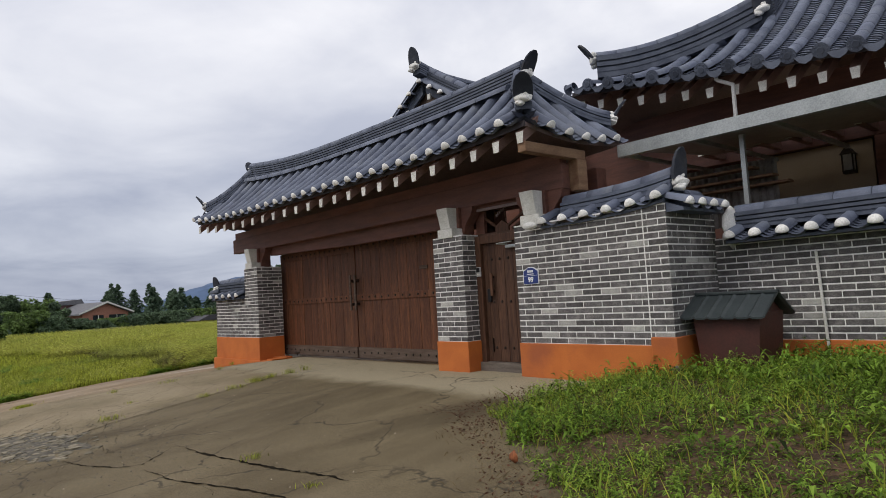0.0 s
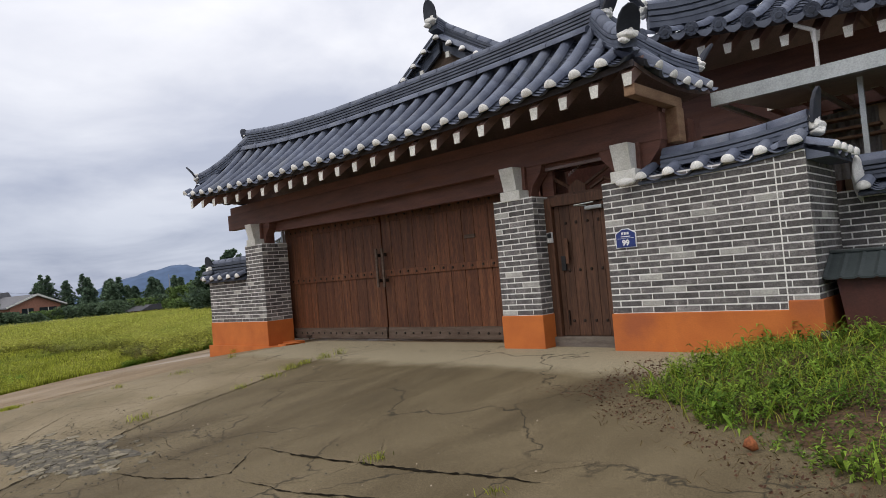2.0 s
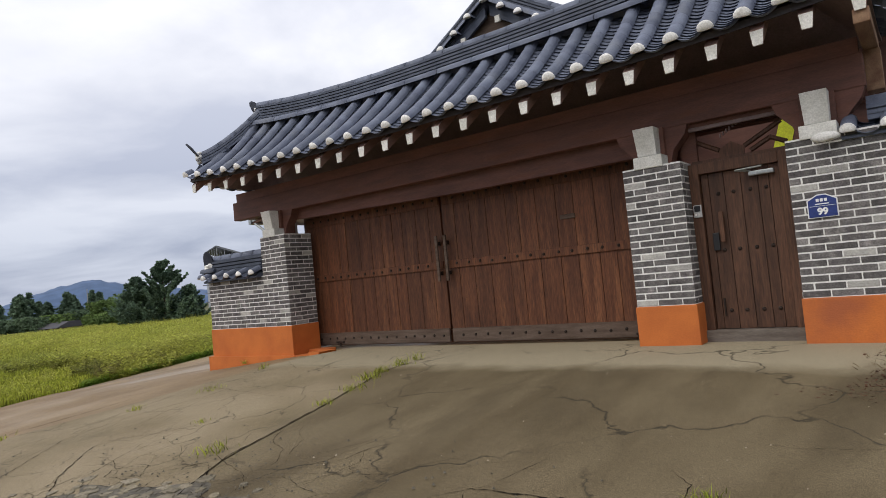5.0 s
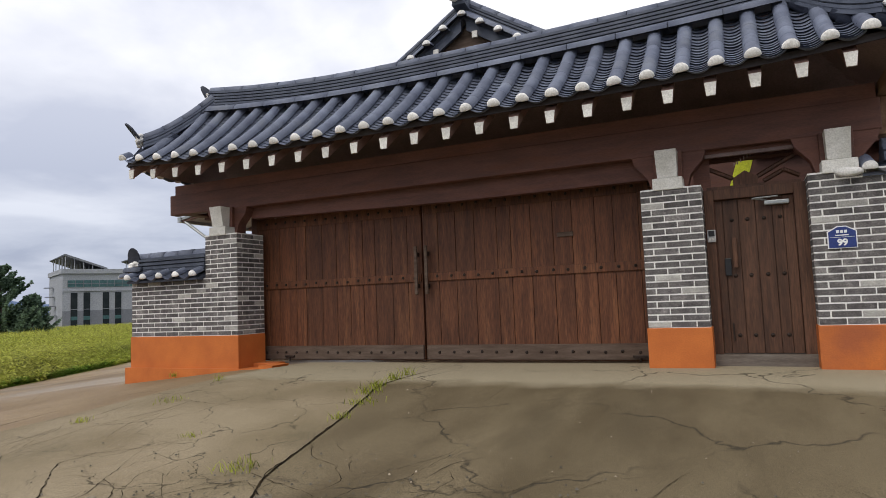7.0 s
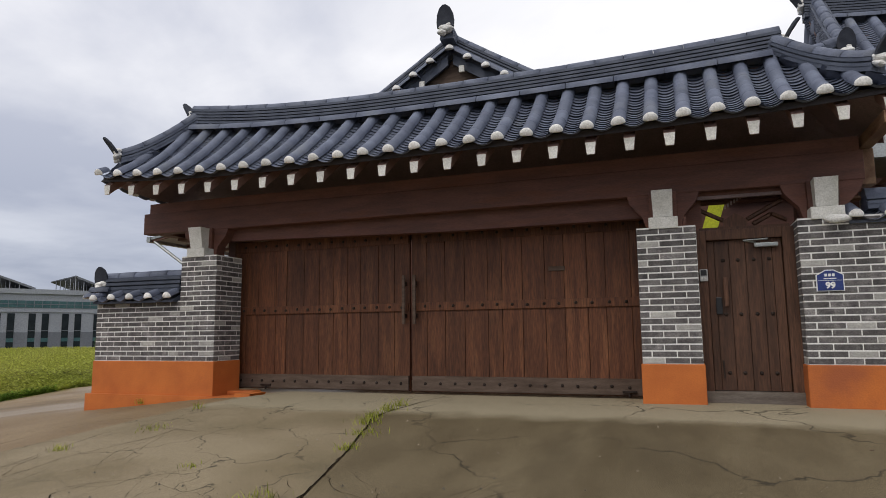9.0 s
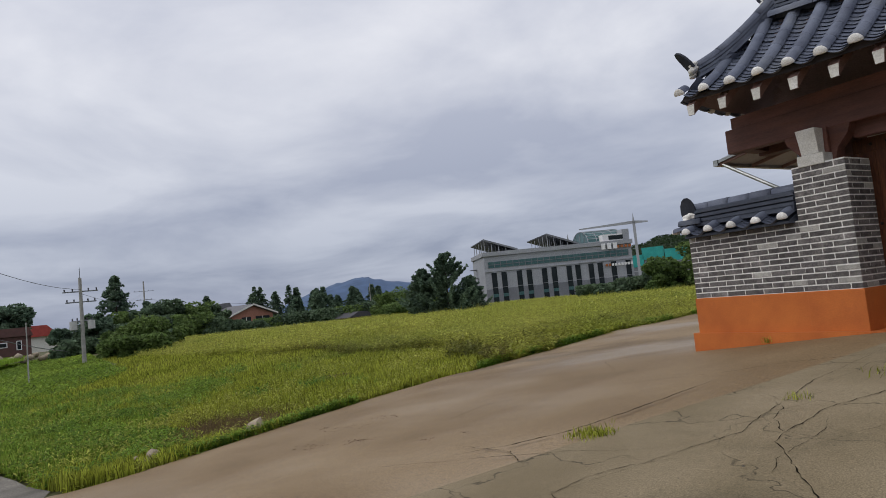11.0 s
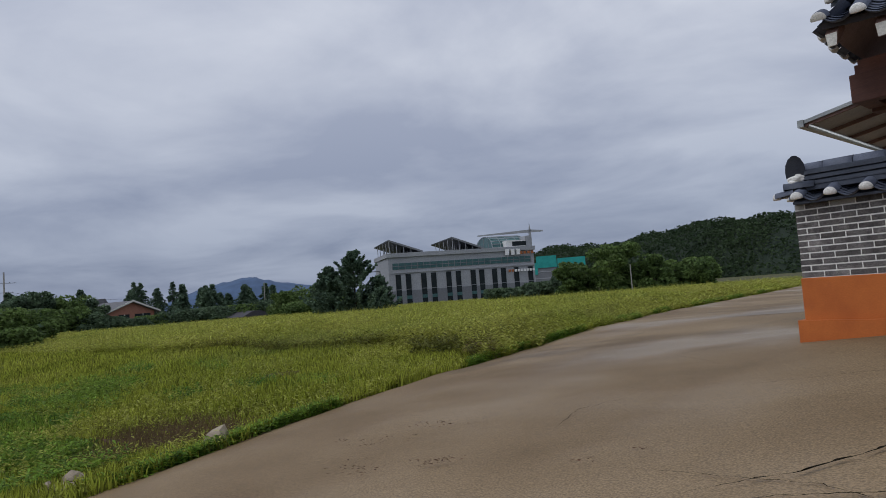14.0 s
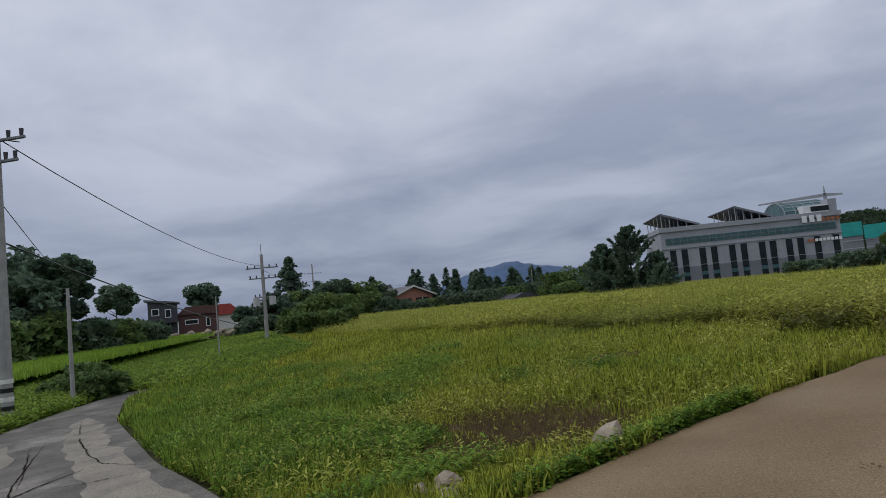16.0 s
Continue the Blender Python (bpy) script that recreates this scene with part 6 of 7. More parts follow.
for x0, x1 in ((0.4, 7.9), (14.6, 21.8)):
    roof = part("solar_roof", prism([(x0, OH + 2.75), (x1, OH + 0.05), (x1, OH + 0.25), (x0, OH + 2.95)], 0.5, 19.0), M_SOLAR, office, "dark sloping solar roof")
    for y in (0.8, 4.5, 8.0, 12.0, 15.2):
        for k in range(5):
            x = x0 + 0.2 + (x1 - x0 - 1.2) * k / 4
            part("strut", rod(bmesh.new(), (x, y, OH - 0.6), (x, y, OH + 2.75 - 2.7 * (x - x0) / (x1 - x0)), 0.09, None, 5), M_PANEL, roof)
    part("edge_beam", prism([(x0, OH + 2.60), (x1, OH - 0.10), (x1, OH + 0.30), (x0, OH + 3.0)], 0.35, 0.5), M_PANEL2, roof)
bm = bmesh.new()
ring = [[bm.verts.new((x, 8.0 - 5.8 * math.cos(a), OH + 0.2 + 2.9 * math.sin(a))) for a in [math.pi * k / 12 for k in range(13)]] for x in (24.6, 27.2, 29.8, 32.6)]
for r0, r1 in zip(ring, ring[1:]):
    for k in range(12):
        bm.faces.new((r0[k], r0[k + 1], r1[k + 1], r1[k]))
bm.faces.new(ring[0])
bm.faces.new(ring[-1][::-1])
vault = part("glass_vault", bm, M_TEALGLASS, office, "green glass barrel vault")
for k in range(13):
    a = math.pi * k / 12
    part("rib", rod(bmesh.new(), (24.5, 8.0 - 5.85 * math.cos(a), OH + 0.2 + 2.95 * math.sin(a)), (32.7, 8.0 - 5.85 * math.cos(a), OH + 0.2 + 2.95 * math.sin(a)), 0.06, None, 4), M_PANEL, vault)
    if k < 12:
        a2 = math.pi * (k + 1) / 12
        for x in (24.55, 26.6, 28.6, 30.6, 32.65):
            part("rib", rod(bmesh.new(), (x, 8.0 - 5.85 * math.cos(a), OH + 0.2 + 2.95 * math.sin(a)), (x, 8.0 - 5.85 * math.cos(a2), OH + 0.2 + 2.95 * math.sin(a2)), 0.07, None, 4), M_PANEL, vault)
for dy in (-3.2, 0.0, 3.2):
    part("rib", block(24.52, 24.60, 8 + dy - 0.06, 8 + dy + 0.06, OH, OH + 0.2 + 2.9 * math.sqrt(1 - (dy / 5.8) ** 2)), M_PANEL, vault)
part("roof_fascia", block(27.2, 31.8, 0.2, 3.0, OH, OH + 1.5), M_SIGNW, office, "white roof fascia")
part("roof_fascia", block(28.6, 31.9, 0.1, 0.2, OH + 0.25, OH + 1.2), M_GLASS, office)
part("roof_house", block(31.9, OL, 0.4, 9, OH, OH + 2.4), M_PANEL, office)
for k in range(3):
    part("sign_letter", block(26.5 + k * 1.35, 27.4 + k * 1.35, -0.5, -0.4, 12.5, 13.8), M_SIGNW, office, "white sign letter")
for k in range(4):
    part("sign_letter", block(30.0 + k * 0.9, 30.6 + k * 0.9, -0.5, -0.4, 12.6, 13.2), M_REDSIGN, office, "red sign letter")
for k in range(9):
    part("sign_letter", block(27.0 + k * 0.72, 27.5 + k * 0.72, -0.5, -0.4, 8.7, 9.25), M_SIGNW if k > 1 else M_REDSIGN, office)
for k in range(6):
    part("fire_stair", block(-1.6, -0.1, 3.0 + k * 1.4, 4.6 + k * 1.4, 1.5 + k * 1.9, 1.65 + k * 1.9), M_PANEL2, office)

site = placed("tower_block_site", "unfinished concrete tower block wrapped in teal netting", "building", -173, 189.5, -3, 38.5)
for k, (x0, x1, h) in enumerate(((0, 7.5, 15.5), (8.2, 18.5, 14.2), (-4, 0, 13.0))):
    body = part("tower", block(x0, x1, 0, 9, 0, h - 3.6), M_PANEL2, site, "bare concrete tower")
    part("netting", block(x0 - 0.2, x1 + 0.2, -0.3, 9.2, h - 4.6, h), M_TEAL, body, "teal safety netting")
    for j in range(4):
        part("slab_edge", block(x0 - 0.1, x1 + 0.1, -0.15, 0, 1.4 + 2.6 * j, 1.75 + 2.6 * j), M_PANEL, body)


def crane(x, y, z, h, left, right, turn):
    c = placed("tower_crane", "pale tower crane on the building site", "crane", x, y, z, turn)
    part("mast", block(-0.5, 0.5, -0.5, 0.5, 0, h), M_PANEL, c)
    part("jib", prism([(-left, h), (right, h), (right, h + 0.5), (0, h + 1.1), (-left, h + 0.4)], -0.3, 0.3), M_PANEL, c)
    part("peak", prism([(-0.5, h), (0.5, h), (0, h + 4)], -0.3, 0.3), M_PANEL, c)


crane(-168, 181, -3, 24.5, 20, 5, 42)
crane(-190, 168, -3, 20, 9, 3, 42)

red_house = placed("brick_house", "pink brick house with a low gable roof", "house", -195.6, 51.6, -7.9, 106)
part("wall", prism([(-13.4, 0), (0.0, 0), (0.0, 9.8), (-6.7, 12.4), (-13.4, 9.8)], 0, 15), M_BRICKRED, red_house, "pink-red brick walls")
for s0 in (-1, 1):
    part("roof", prism([(-6.7, 12.4), (-6.7, 12.85), (-6.7 + s0 * 7.9, 9.75), (-6.7 + s0 * 7.9, 9.35)], -0.9, 15.6), M_ROOFGREY, red_house)
    part("verge", prism([(-6.7, 12.5), (-6.7, 13.0), (-6.7 + s0 * 8.0, 9.9), (-6.7 + s0 * 8.0, 9.5)], -1.05, -0.9), M_WHITE, red_house)
for x0, x1 in ((-10.4, -7.4), (-5.8, -1.2)):
    win = part("window", block(x0, x1, -0.10, 0, 7.6, 9.2), M_GLASS, red_house)
    part("frame", block(x0 - 0.15, x1 + 0.15, -0.16, -0.08, 7.4, 7.6), M_WHITE, win)
    part("mullion", block((x0 + x1) / 2 - 0.08, (x0 + x1) / 2 + 0.08, -0.16, -0.08, 7.6, 9.2), M_WHITE, win)
part("rear_block", block(-13.0, -5.0, 15.1, 22, 0, 12.6), M_MAROON, red_house)
part("rear_roof", prism([(-13.8, 12.6), (-4.4, 12.6), (-5.4, 14.2), (-12.0, 13.6)], 14.6, 22.6), M_ROOFGREY, red_house)

dark_house = placed("modern_house", "dark-clad modern house with a maroon wing", "house", -117.9, -19.2, -1.4, 93)
part("wall", prism([(0, 0), (4.2, 0), (4.2, 5.0), (0, 5.6)], 0, 6), M_DARKCLAD, dark_house, "dark grey two-storey block")
part("roof", prism([(-0.5, 5.6), (4.6, 4.95), (4.6, 5.2), (-0.5, 5.9)], -0.5, 6.5), M_ROOFGREY, dark_house)
part("wing", block(4.2, 10.2, 1, 7, 0, 3.1), M_MAROON, dark_house, "maroon single-storey wing")
part("wing_roof", prism([(4.0, 3.1), (10.5, 3.0), (10.0, 4.3), (5.4, 4.3)], 0.6, 7.4), M_MAROON, dark_house)
for x0, x1, z0, z1, y in ((0.5, 1.6, 3.3, 4.4, 0), (2.4, 3.3, 2.9, 4.2, 0), (5.2, 7.2, 1.5, 2.3, 1), (8.3, 9.0, 1.0, 2.4, 1), (2.3, 3.1, 0.9, 2.2, 0), (0.5, 0.9, 0.9, 2.2, 0)):
    win = part("window", block(x0, x1, y - 0.10, y, z0, z1), M_SIGNW, dark_house, "white-framed window")
    part("pane", block(x0 + 0.12, x1 - 0.12, y - 0.13, y - 0.09, z0 + 0.12, z1 - 0.12), M_GLASS, win)
part("porch_roof", prism([(1.2, 2.1), (4.4, 2.1), (4.2, 2.5), (1.6, 2.7)], -1.2, 0), M_DARKCLAD, dark_house)
for x in (1.4, 4.2):
    part("porch_post", block(x - 0.06, x + 0.06, -1.1, -1.0, 0, 2.1), M_SIGNW, dark_house)
red_roofed = placed("red_roofed_house", "small white house with a red roof behind", "house", -147.5, -12.2, -1.5, 95)
part("wall", block(0, 7, 0, 6, 0, 3.0), M_WHITE, red_roofed)
part("roof", prism([(-0.6, 2.9), (7.6, 2.9), (5.5, 5.0), (1.0, 5.0)], -0.6, 6.6), M_REDROOF, red_roofed, "red roof")
pavilion = placed("low_house", "low house with a dark tiled roof behind the field", "house", -116.0, 41.5, -2.9, 104)
part("wall", block(0, 5, 0, 4, 0, 2.1), M_MAROON, pavilion)
part("roof", prism([(-0.8, 2.0), (5.8, 2.0), (3.4, 3.0), (1.6, 3.0)], -0.8, 4.8), M_DARKCLAD, pavilion)


# ---- poles and wires ----
def pole(x, y, z0, z1, r, label, arms=(), name="utility_pole"):
    p = thing(name, label, "pole")
    p.location = (x, y, 0)
    part("shaft", rod(bmesh.new(), (0, 0, z0), (0, 0, z1), r, r * 0.7, 12), M_POLE, p)
    for z, half, turn in arms:
        a = radians(turn)
        arm = part("crossarm", rod(bmesh.new(), (-half * math.cos(a), -half * math.sin(a), z), (half * math.cos(a), half * math.sin(a), z), 0.06, None, 6), M_PANEL2, p)
        for k in (-0.9, -0.45, 0.45, 0.9):
            part("insulator", rod(bmesh.new(), (k * half * math.cos(a), k * half * math.sin(a), z), (k * half * math.cos(a), k * half * math.sin(a), z + 0.28), 0.05, 0.07, 8), M_DARKCLAD, arm)
    return p


main_pole = pole(-73.05, -4.6, -2.6, 6.3, 0.20, "concrete power pole with crossarms and transformers", ((5.0, 1.5, 80), (4.0, 1.3, 80), (2.2, 0.9, 80)))
for dy in (-0.75, 0.75):
    part("transformer", rod(bmesh.new(), (0.2, dy, 1.4), (0.2, dy, 2.2), 0.32, 0.32, 12), M_GREY, main_pole, "grey transformer drum")
part("lightning_rod", rod(bmesh.new(), (0, 0, 6.2), (0, 0, 7.3), 0.03), M_PANEL2, main_pole)
near_pole = pole(-32.4, -15.15, -2.2, 7.4, 0.19, "grey concrete power pole beside the lane", ((6.9, 1.1, 60), (6.2, 0.8, 60)))
for k in range(4):
    part("stripe", rod(bmesh.new(), (0, 0, -1.75 + 0.28 * k), (0, 0, -1.61 + 0.28 * k), 0.197, None, 12), M_WHITE if k % 2 else M_BLACK, near_pole)
pole(-35.67, -13.95, -2.3, 2.16, 0.085, "slim pale post beside the lane", name="lane_post")
pole(-56.2, -8.9, -2.3, 2.1, 0.055, "thin grey post by the rice field", name="lane_post")
pole(-217.9, 19.7, -4, 15.2, 0.28, "distant concrete power pole beyond the trees", ((12.2, 2.8, 80), (9.6, 2.2, 80)))
pole(-37.4, 41.9, -1.0, 2.0, 0.06, "thin wooden post among the trees", name="field_post")
pole(-140, 57.6, -3, 6.2, 0.10, "thin grey post in the tree line", name="field_post")


def wire(a, b, sag, r=0.02):
    a, b = Vector(a), Vector(b)
    bm = bmesh.new()
    pts = [a.lerp(b, t) - Vector((0, 0, sag * 4 * t * (1 - t))) for t in [k / 12 for k in range(13)]]
    bm = sweep([(r * math.cos(a), r * math.sin(a)) for a in (0, 1.26, 2.51, 3.77, 5.03)], pts, Vector((b - a).y * Vector((1, 0, 0)) - (b - a).x * Vector((0, 1, 0))).normalized())
    return tagged(new("power_line", mesh_of("power_line", bm, M_BLACK)), "black power line between the poles", "cable", "power lines")


wire((-32.4, -15.1, 7.0), (-73.05, -4.6, 5.2), 0.9)
wire((-32.4, -15.1, 3.6), (-73.05, -6.0, -0.5), 0.4, 0.03)
wire((-32.9, -14.6, 7.0), (-12, -30, 7.6), 0.8)
wire((-73.05, -4.6, 4.8), (-217.9, 19.7, 12.2), 1.8)
wire((-217.9, 19.7, 9.8), (-190, 96, 4.5), 2.5, 0.03)
wire((-32.4, -15.1, 4.9), (-118, -25, 3.0), 1.0, 0.015)

# stones at the edge of the field
for i, (x, y, sx, sy, sz) in enumerate(((-13.86, -5.12, 0.17, 0.15, 0.20), (-14.02, -6.78, 0.17, 0.15, 0.14), (-13.70, -6.86, 0.21, 0.13, 0.09), (-14.05, -7.02, 0.14, 0.13, 0.11))):
    bm = lump(bmesh.new(), (x, y, float(land(x, y)) + sz * 0.35), (sx * 0.85, sy * 0.85, sz * 0.8), 20 + i, 2, 0.7)
    for f in bm.faces:
        f.smooth = False
    tagged(new("stone", mesh_of("stone", bm, M_STONE)), "pale rough stone at the edge of the field", "stone")
# rubble wall below the houses
for i in range(26):
    t = i / 25
    bm = lump(bmesh.new(), (-103 - 6 * t + (i % 2) * 0.6, -18 + 17 * t, -1.7 + 0.3 * (i % 3)), (0.7, 0.55, 0.4), 60 + i, 1, 0.6)
    tagged(new("boulder", mesh_of("boulder", bm, M_STONE)), "pale boulder in a low retaining wall", "boulder", "retaining wall boulders")


# ---- grass, weeds and crops ----
def blades(name, label, xy, height, width, material, seed, lean=0.35, lift=None, parent=None):
    """Grass: one thin bent blade for each place; height: an array or a number."""
    rng = np.random.default_rng(seed)
    n = len(xy)
    z = (lift if lift is not None else land(xy[:, 0], xy[:, 1])) - 0.04
    base = np.column_stack((xy, z))
    a = rng.uniform(0, 6.28, n)
    h = height * rng.uniform(0.55, 1.15, n)
    w = width * rng.uniform(0.7, 1.3, n)
    side = np.column_stack((np.cos(a), np.sin(a), np.zeros(n))) * w[:, None]
    b = rng.uniform(0, 6.28, n)
    off = np.column_stack((np.cos(b), np.sin(b), np.zeros(n))) * (h * lean * rng.uniform(0.2, 1.2, n))[:, None]
    up = np.zeros((n, 3))
    up[:, 2] = h
    mid = base + up * 0.6 + off * 0.35
    v = np.stack((base - side, base + side, mid + side * 0.7, base + up + off, mid - side * 0.7), axis=1).reshape(-1, 3)
    i = np.arange(n)[:, None] * 5
    f = np.concatenate((i + (0, 1, 2), i + (0, 2, 4), i + (4, 2, 3)))
    ob = new(name, fast(name, v, f, material))
    return tagged(ob, label, "grass", kind="stuff")


def leafy_stalks(name, label, xy, height, leaf, per, material, seed, lift=None, spread=0.35, top=0.0, broad=0.0, droop=0.25):
    """Weeds: several pointed leaves set up a stalk at each place."""
    rng = np.random.default_rng(seed)
    n = len(xy)
    z = (lift if lift is not None else land(xy[:, 0], xy[:, 1])) - 0.03
    h = height * rng.uniform(0.55, 1.15, n)
    pick = np.repeat(np.arange(n), per)
    u = np.tile((np.arange(per) + 0.5) / per, n) * 0.95 + top
    k = len(pick)
    tilt = rng.uniform(-0.15, 0.15, (n, 2))
    c = np.column_stack((xy[pick] + tilt[pick] * (u * h[pick])[:, None], z[pick] + u * h[pick]))
    a = rng.uniform(0, 6.28, k)
    d = np.column_stack((np.cos(a), np.sin(a), rng.uniform(-0.3, 0.75, k)))
    s = np.column_stack((-np.sin(a), np.cos(a), np.zeros(k)))
    ln = leaf * rng.uniform(0.6, 1.3, k)[:, None] * (1.1 - 0.5 * u)[:, None]
    c2 = c + d * ln * (0.5 + spread)
    if broad:
        # a folded leaf with a midrib: base, two shoulders to each side, drooping tip
        z1 = np.column_stack((np.zeros(k), np.zeros(k), ln[:, 0]))
        wide = s * ln * broad
        tip = c2 + d * ln - z1 * droop * rng.uniform(0.3, 1.8, (k, 1))
        mid = c2 + d * ln * 0.15
        v = np.stack((c2 - d * ln, mid - wide + z1 * 0.12, tip, mid + wide + z1 * 0.12, mid), axis=1).reshape(-1, 3)
        i = np.arange(k)[:, None] * 5
        f = np.concatenate((i + (0, 4, 1), i + (4, 2, 1), i + (0, 3, 4), i + (4, 3, 2)))
        ob = new(name, fast(name, v, f, material))
        return tagged(ob, label, "weeds", kind="stuff")
    v = np.stack((c2 - d * ln, c2 - s * ln * 0.32, c2 + d * ln - np.column_stack((np.zeros(k), np.zeros(k), 0.25 * ln[:, 0])), c2 + s * ln * 0.32), axis=1).reshape(-1, 3)
    ob = new(name, fast(name, v, np.arange(4 * k).reshape(k, 4), material))
    return tagged(ob, label, "weeds", kind="stuff")


def scatter(rng, n, x0, x1, y0, y1, keep):
    p = np.column_stack((rng.uniform(x0, x1, n), rng.uniform(y0, y1, n)))
    return p[keep(p[:, 0], p[:, 1], rng.uniform(0, 1, n))]


rng = np.random.default_rng(7)
field_line = np.vectorize(lambda y: float(field_edge(y)))
wave = lambda x, y, s: np.sin(x * s + 1.3 * np.sin(y * s * 0.7)) * np.sin(y * s * 1.13 + 0.8 * np.sin(x * s * 0.9 + 2))
crop_from = lambda x: np.interp(-x, (13, 17.4, 27, 38, 50, 70), (0.2, 2.2, 2.2, 1.6, 0.5, -1))
in_field = lambda x, y: (x < field_edge(y) - 0.03 + 0.12 * wave(x, y, 2.3)) & (y > lane_edge(x) + 0.12 + 0.1 * wave(x, y, 1.9))
bare = lambda x, y: np.exp(-(((x + 15.7) / 1.7) ** 2 + ((y + 5.0) / 0.85) ** 2)) + 0.7 * np.exp(-(((x + 19.6) / 0.8) ** 2 + ((y + 1.2) / 0.8) ** 2)) + 0.6 * np.exp(-(((x + 15.4) / 0.6) ** 2 + ((y + 6.0) / 0.8) ** 2))
near = lambda x, y: np.hypot(x + 9, y + 8)
p = scatter(rng, 420000, -45, -12.8, -13.5, 3.5, lambda x, y, r: in_field(x, y) & (y < crop_from(x) + 0.6) & (r < np.clip(9 / near(x, y), 0.12, 1) ** 1.5 * (1 - 0.72 * np.clip(1.05 * bare(x, y), 0, 1))))
hh = 0.20 + 0.07 * wave(p[:, 0], p[:, 1], 0.8) + 0.06 * wave(p[:, 0], p[:, 1], 4.1) + 0.10 * np.clip(-(p[:, 1] + 5) / 4, 0, 1)
hh *= 1 - 0.55 * np.clip(1.6 * bare(p[:, 0], p[:, 1]), 0, 1)
far_scale = np.clip(near(p[:, 0], p[:, 1]) / 10, 1, 3)
lush = (p[:, 1] < -5.9 + 0.8 * wave(p[:, 0], p[:, 1], 0.5) - np.clip(-(p[:, 0] + 15) * 0.02, -1, 1)) & (p[:, 0] < -15.5)
blades("field_grass", "short yellow-green grass of the field", p[~lush], hh[~lush], 0.012 * far_scale[~lush], M_GRASS, 1)
blades("lush_grass", "lush green grass on the corner by the lane", p[lush], hh[lush] * 0.85, 0.011 * far_scale[lush], M_GRASS2, 2)
p = scatter(rng, 60000, -85, -26, -14, 4, lambda x, y, r: in_field(x, y) & (y < crop_from(x) + 1) & (r < 0.5))
blades("field_grass", "short yellow-green grass farther out", p, 0.28, 0.03, M_GRASS, 3)
# bare brown earth showing through
for i, (cx, cy, a, b) in enumerate(((-15.5, -5.15, 0.9, 0.40), (-15.2, -4.5, 0.7, 0.3), (-16.2, -4.9, 0.6, 0.3), (-14.9, -5.4, 0.5, 0.25), (-19.1, 1.0, 0.9, 0.4), (-16.7, -5.7, 0.7, 0.3), (-19.6, -1.2, 0.6, 0.45), (-15.2, -6.0, 0.5, 0.4), (-26.5, -5.6, 0.6, 0.4), (-16.4, -5.5, 0.5, 0.25))):
    earth_patch = sheet("bare_earth", np.linspace(-1, 1, 18), np.linspace(-1, 1, 18), lambda x, y: 0.0, M_SOIL, "bare brown earth in the field grass", "earth")
    for v in earth_patch.data.vertices:
        u, w = v.co.x, v.co.y
        k = 1 + 0.4 * noise.noise(Vector((u * 1.8, w * 1.8, 9 + i)))
        x, y = cx + a * k * u * math.sqrt(1 - w * w / 2), cy + b * k * w * math.sqrt(1 - u * u / 2)
        v.co = (x, y, land(x, y) + 0.015 * (1 - max(abs(u), abs(w)) ** 3) + 0.03 * noise.noise(Vector((x * 5, y * 5, 0))) - 0.01)
# seed stalks standing above the grass
p = scatter(rng, 26000, -34, -12.9, -9.5, 2.5, lambda x, y, r: in_field(x, y) & (r < np.clip(10 / near(x, y), 0.1, 1) * 0.55 * (1 - 0.8 * np.clip(bare(x, y), 0, 1))) & (wave(x, y, 0.9) > -0.35))
leafy_stalks("field_weeds", "pale weeds standing in the field grass", p, 0.32, 0.06, 5, M_CROP, 4)
p = scatter(rng, 60000, -30, -12.9, -11, 2.5, lambda x, y, r: in_field(x, y) & (r < np.clip(9 / near(x, y), 0.1, 1) ** 1.3 * 0.75 * (1 - 0.9 * np.clip(bare(x, y), 0, 1))) & (wave(x, y, 1.6) > -0.15) & (y < crop_from(x)))
leafy_stalks("field_weeds", "small broad-leaved weeds in the field grass", p, 0.17, 0.045, 5, M_GRASS, 40, broad=0.36)
# lush broad-leaved weeds on the corner by the lane
p = scatter(rng, 26000, -34, -14.2, -11.5, -4.6, lambda x, y, r: in_field(x, y) & (r < np.clip(9 / near(x, y), 0.2, 1)) & (y < -6.3 + 0.9 * wave(x, y, 0.7)) & (wave(x, y, 1.25) > -0.1) & (bare(x, y) < 0.25))
leafy_stalks("lush_weeds", "lush broad-leaved green weeds by the lane corner", p, 0.27 + 0.08 * wave(p[:, 0], p[:, 1], 1.1), 0.062, 8, M_WEED, 41, broad=0.36)
# dry stems round the bare patch
p = scatter(rng, 42000, -19, -12.9, -7.2, -2.5, lambda x, y, r: in_field(x, y) & (r < 0.12 + 0.7 * np.clip(bare(x, y), 0, 1)))
blades("dry_stems", "dry brown stems on bare earth", p, 0.16, 0.005, M_DRY, 5, 0.9)
# edge weeds against the concrete
ey = rng.uniform(-7.2, 30, 9000)
p = np.column_stack((field_line(ey) - np.abs(rng.normal(0, 0.16, 9000)), ey))
p = p[(wave(p[:, 0], p[:, 1], 0.7) > -0.25)]
leafy_stalks("edge_weeds", "broad-leaved green weeds along the concrete edge", p, 0.20, 0.05, 7, M_WEED, 6, broad=0.36)
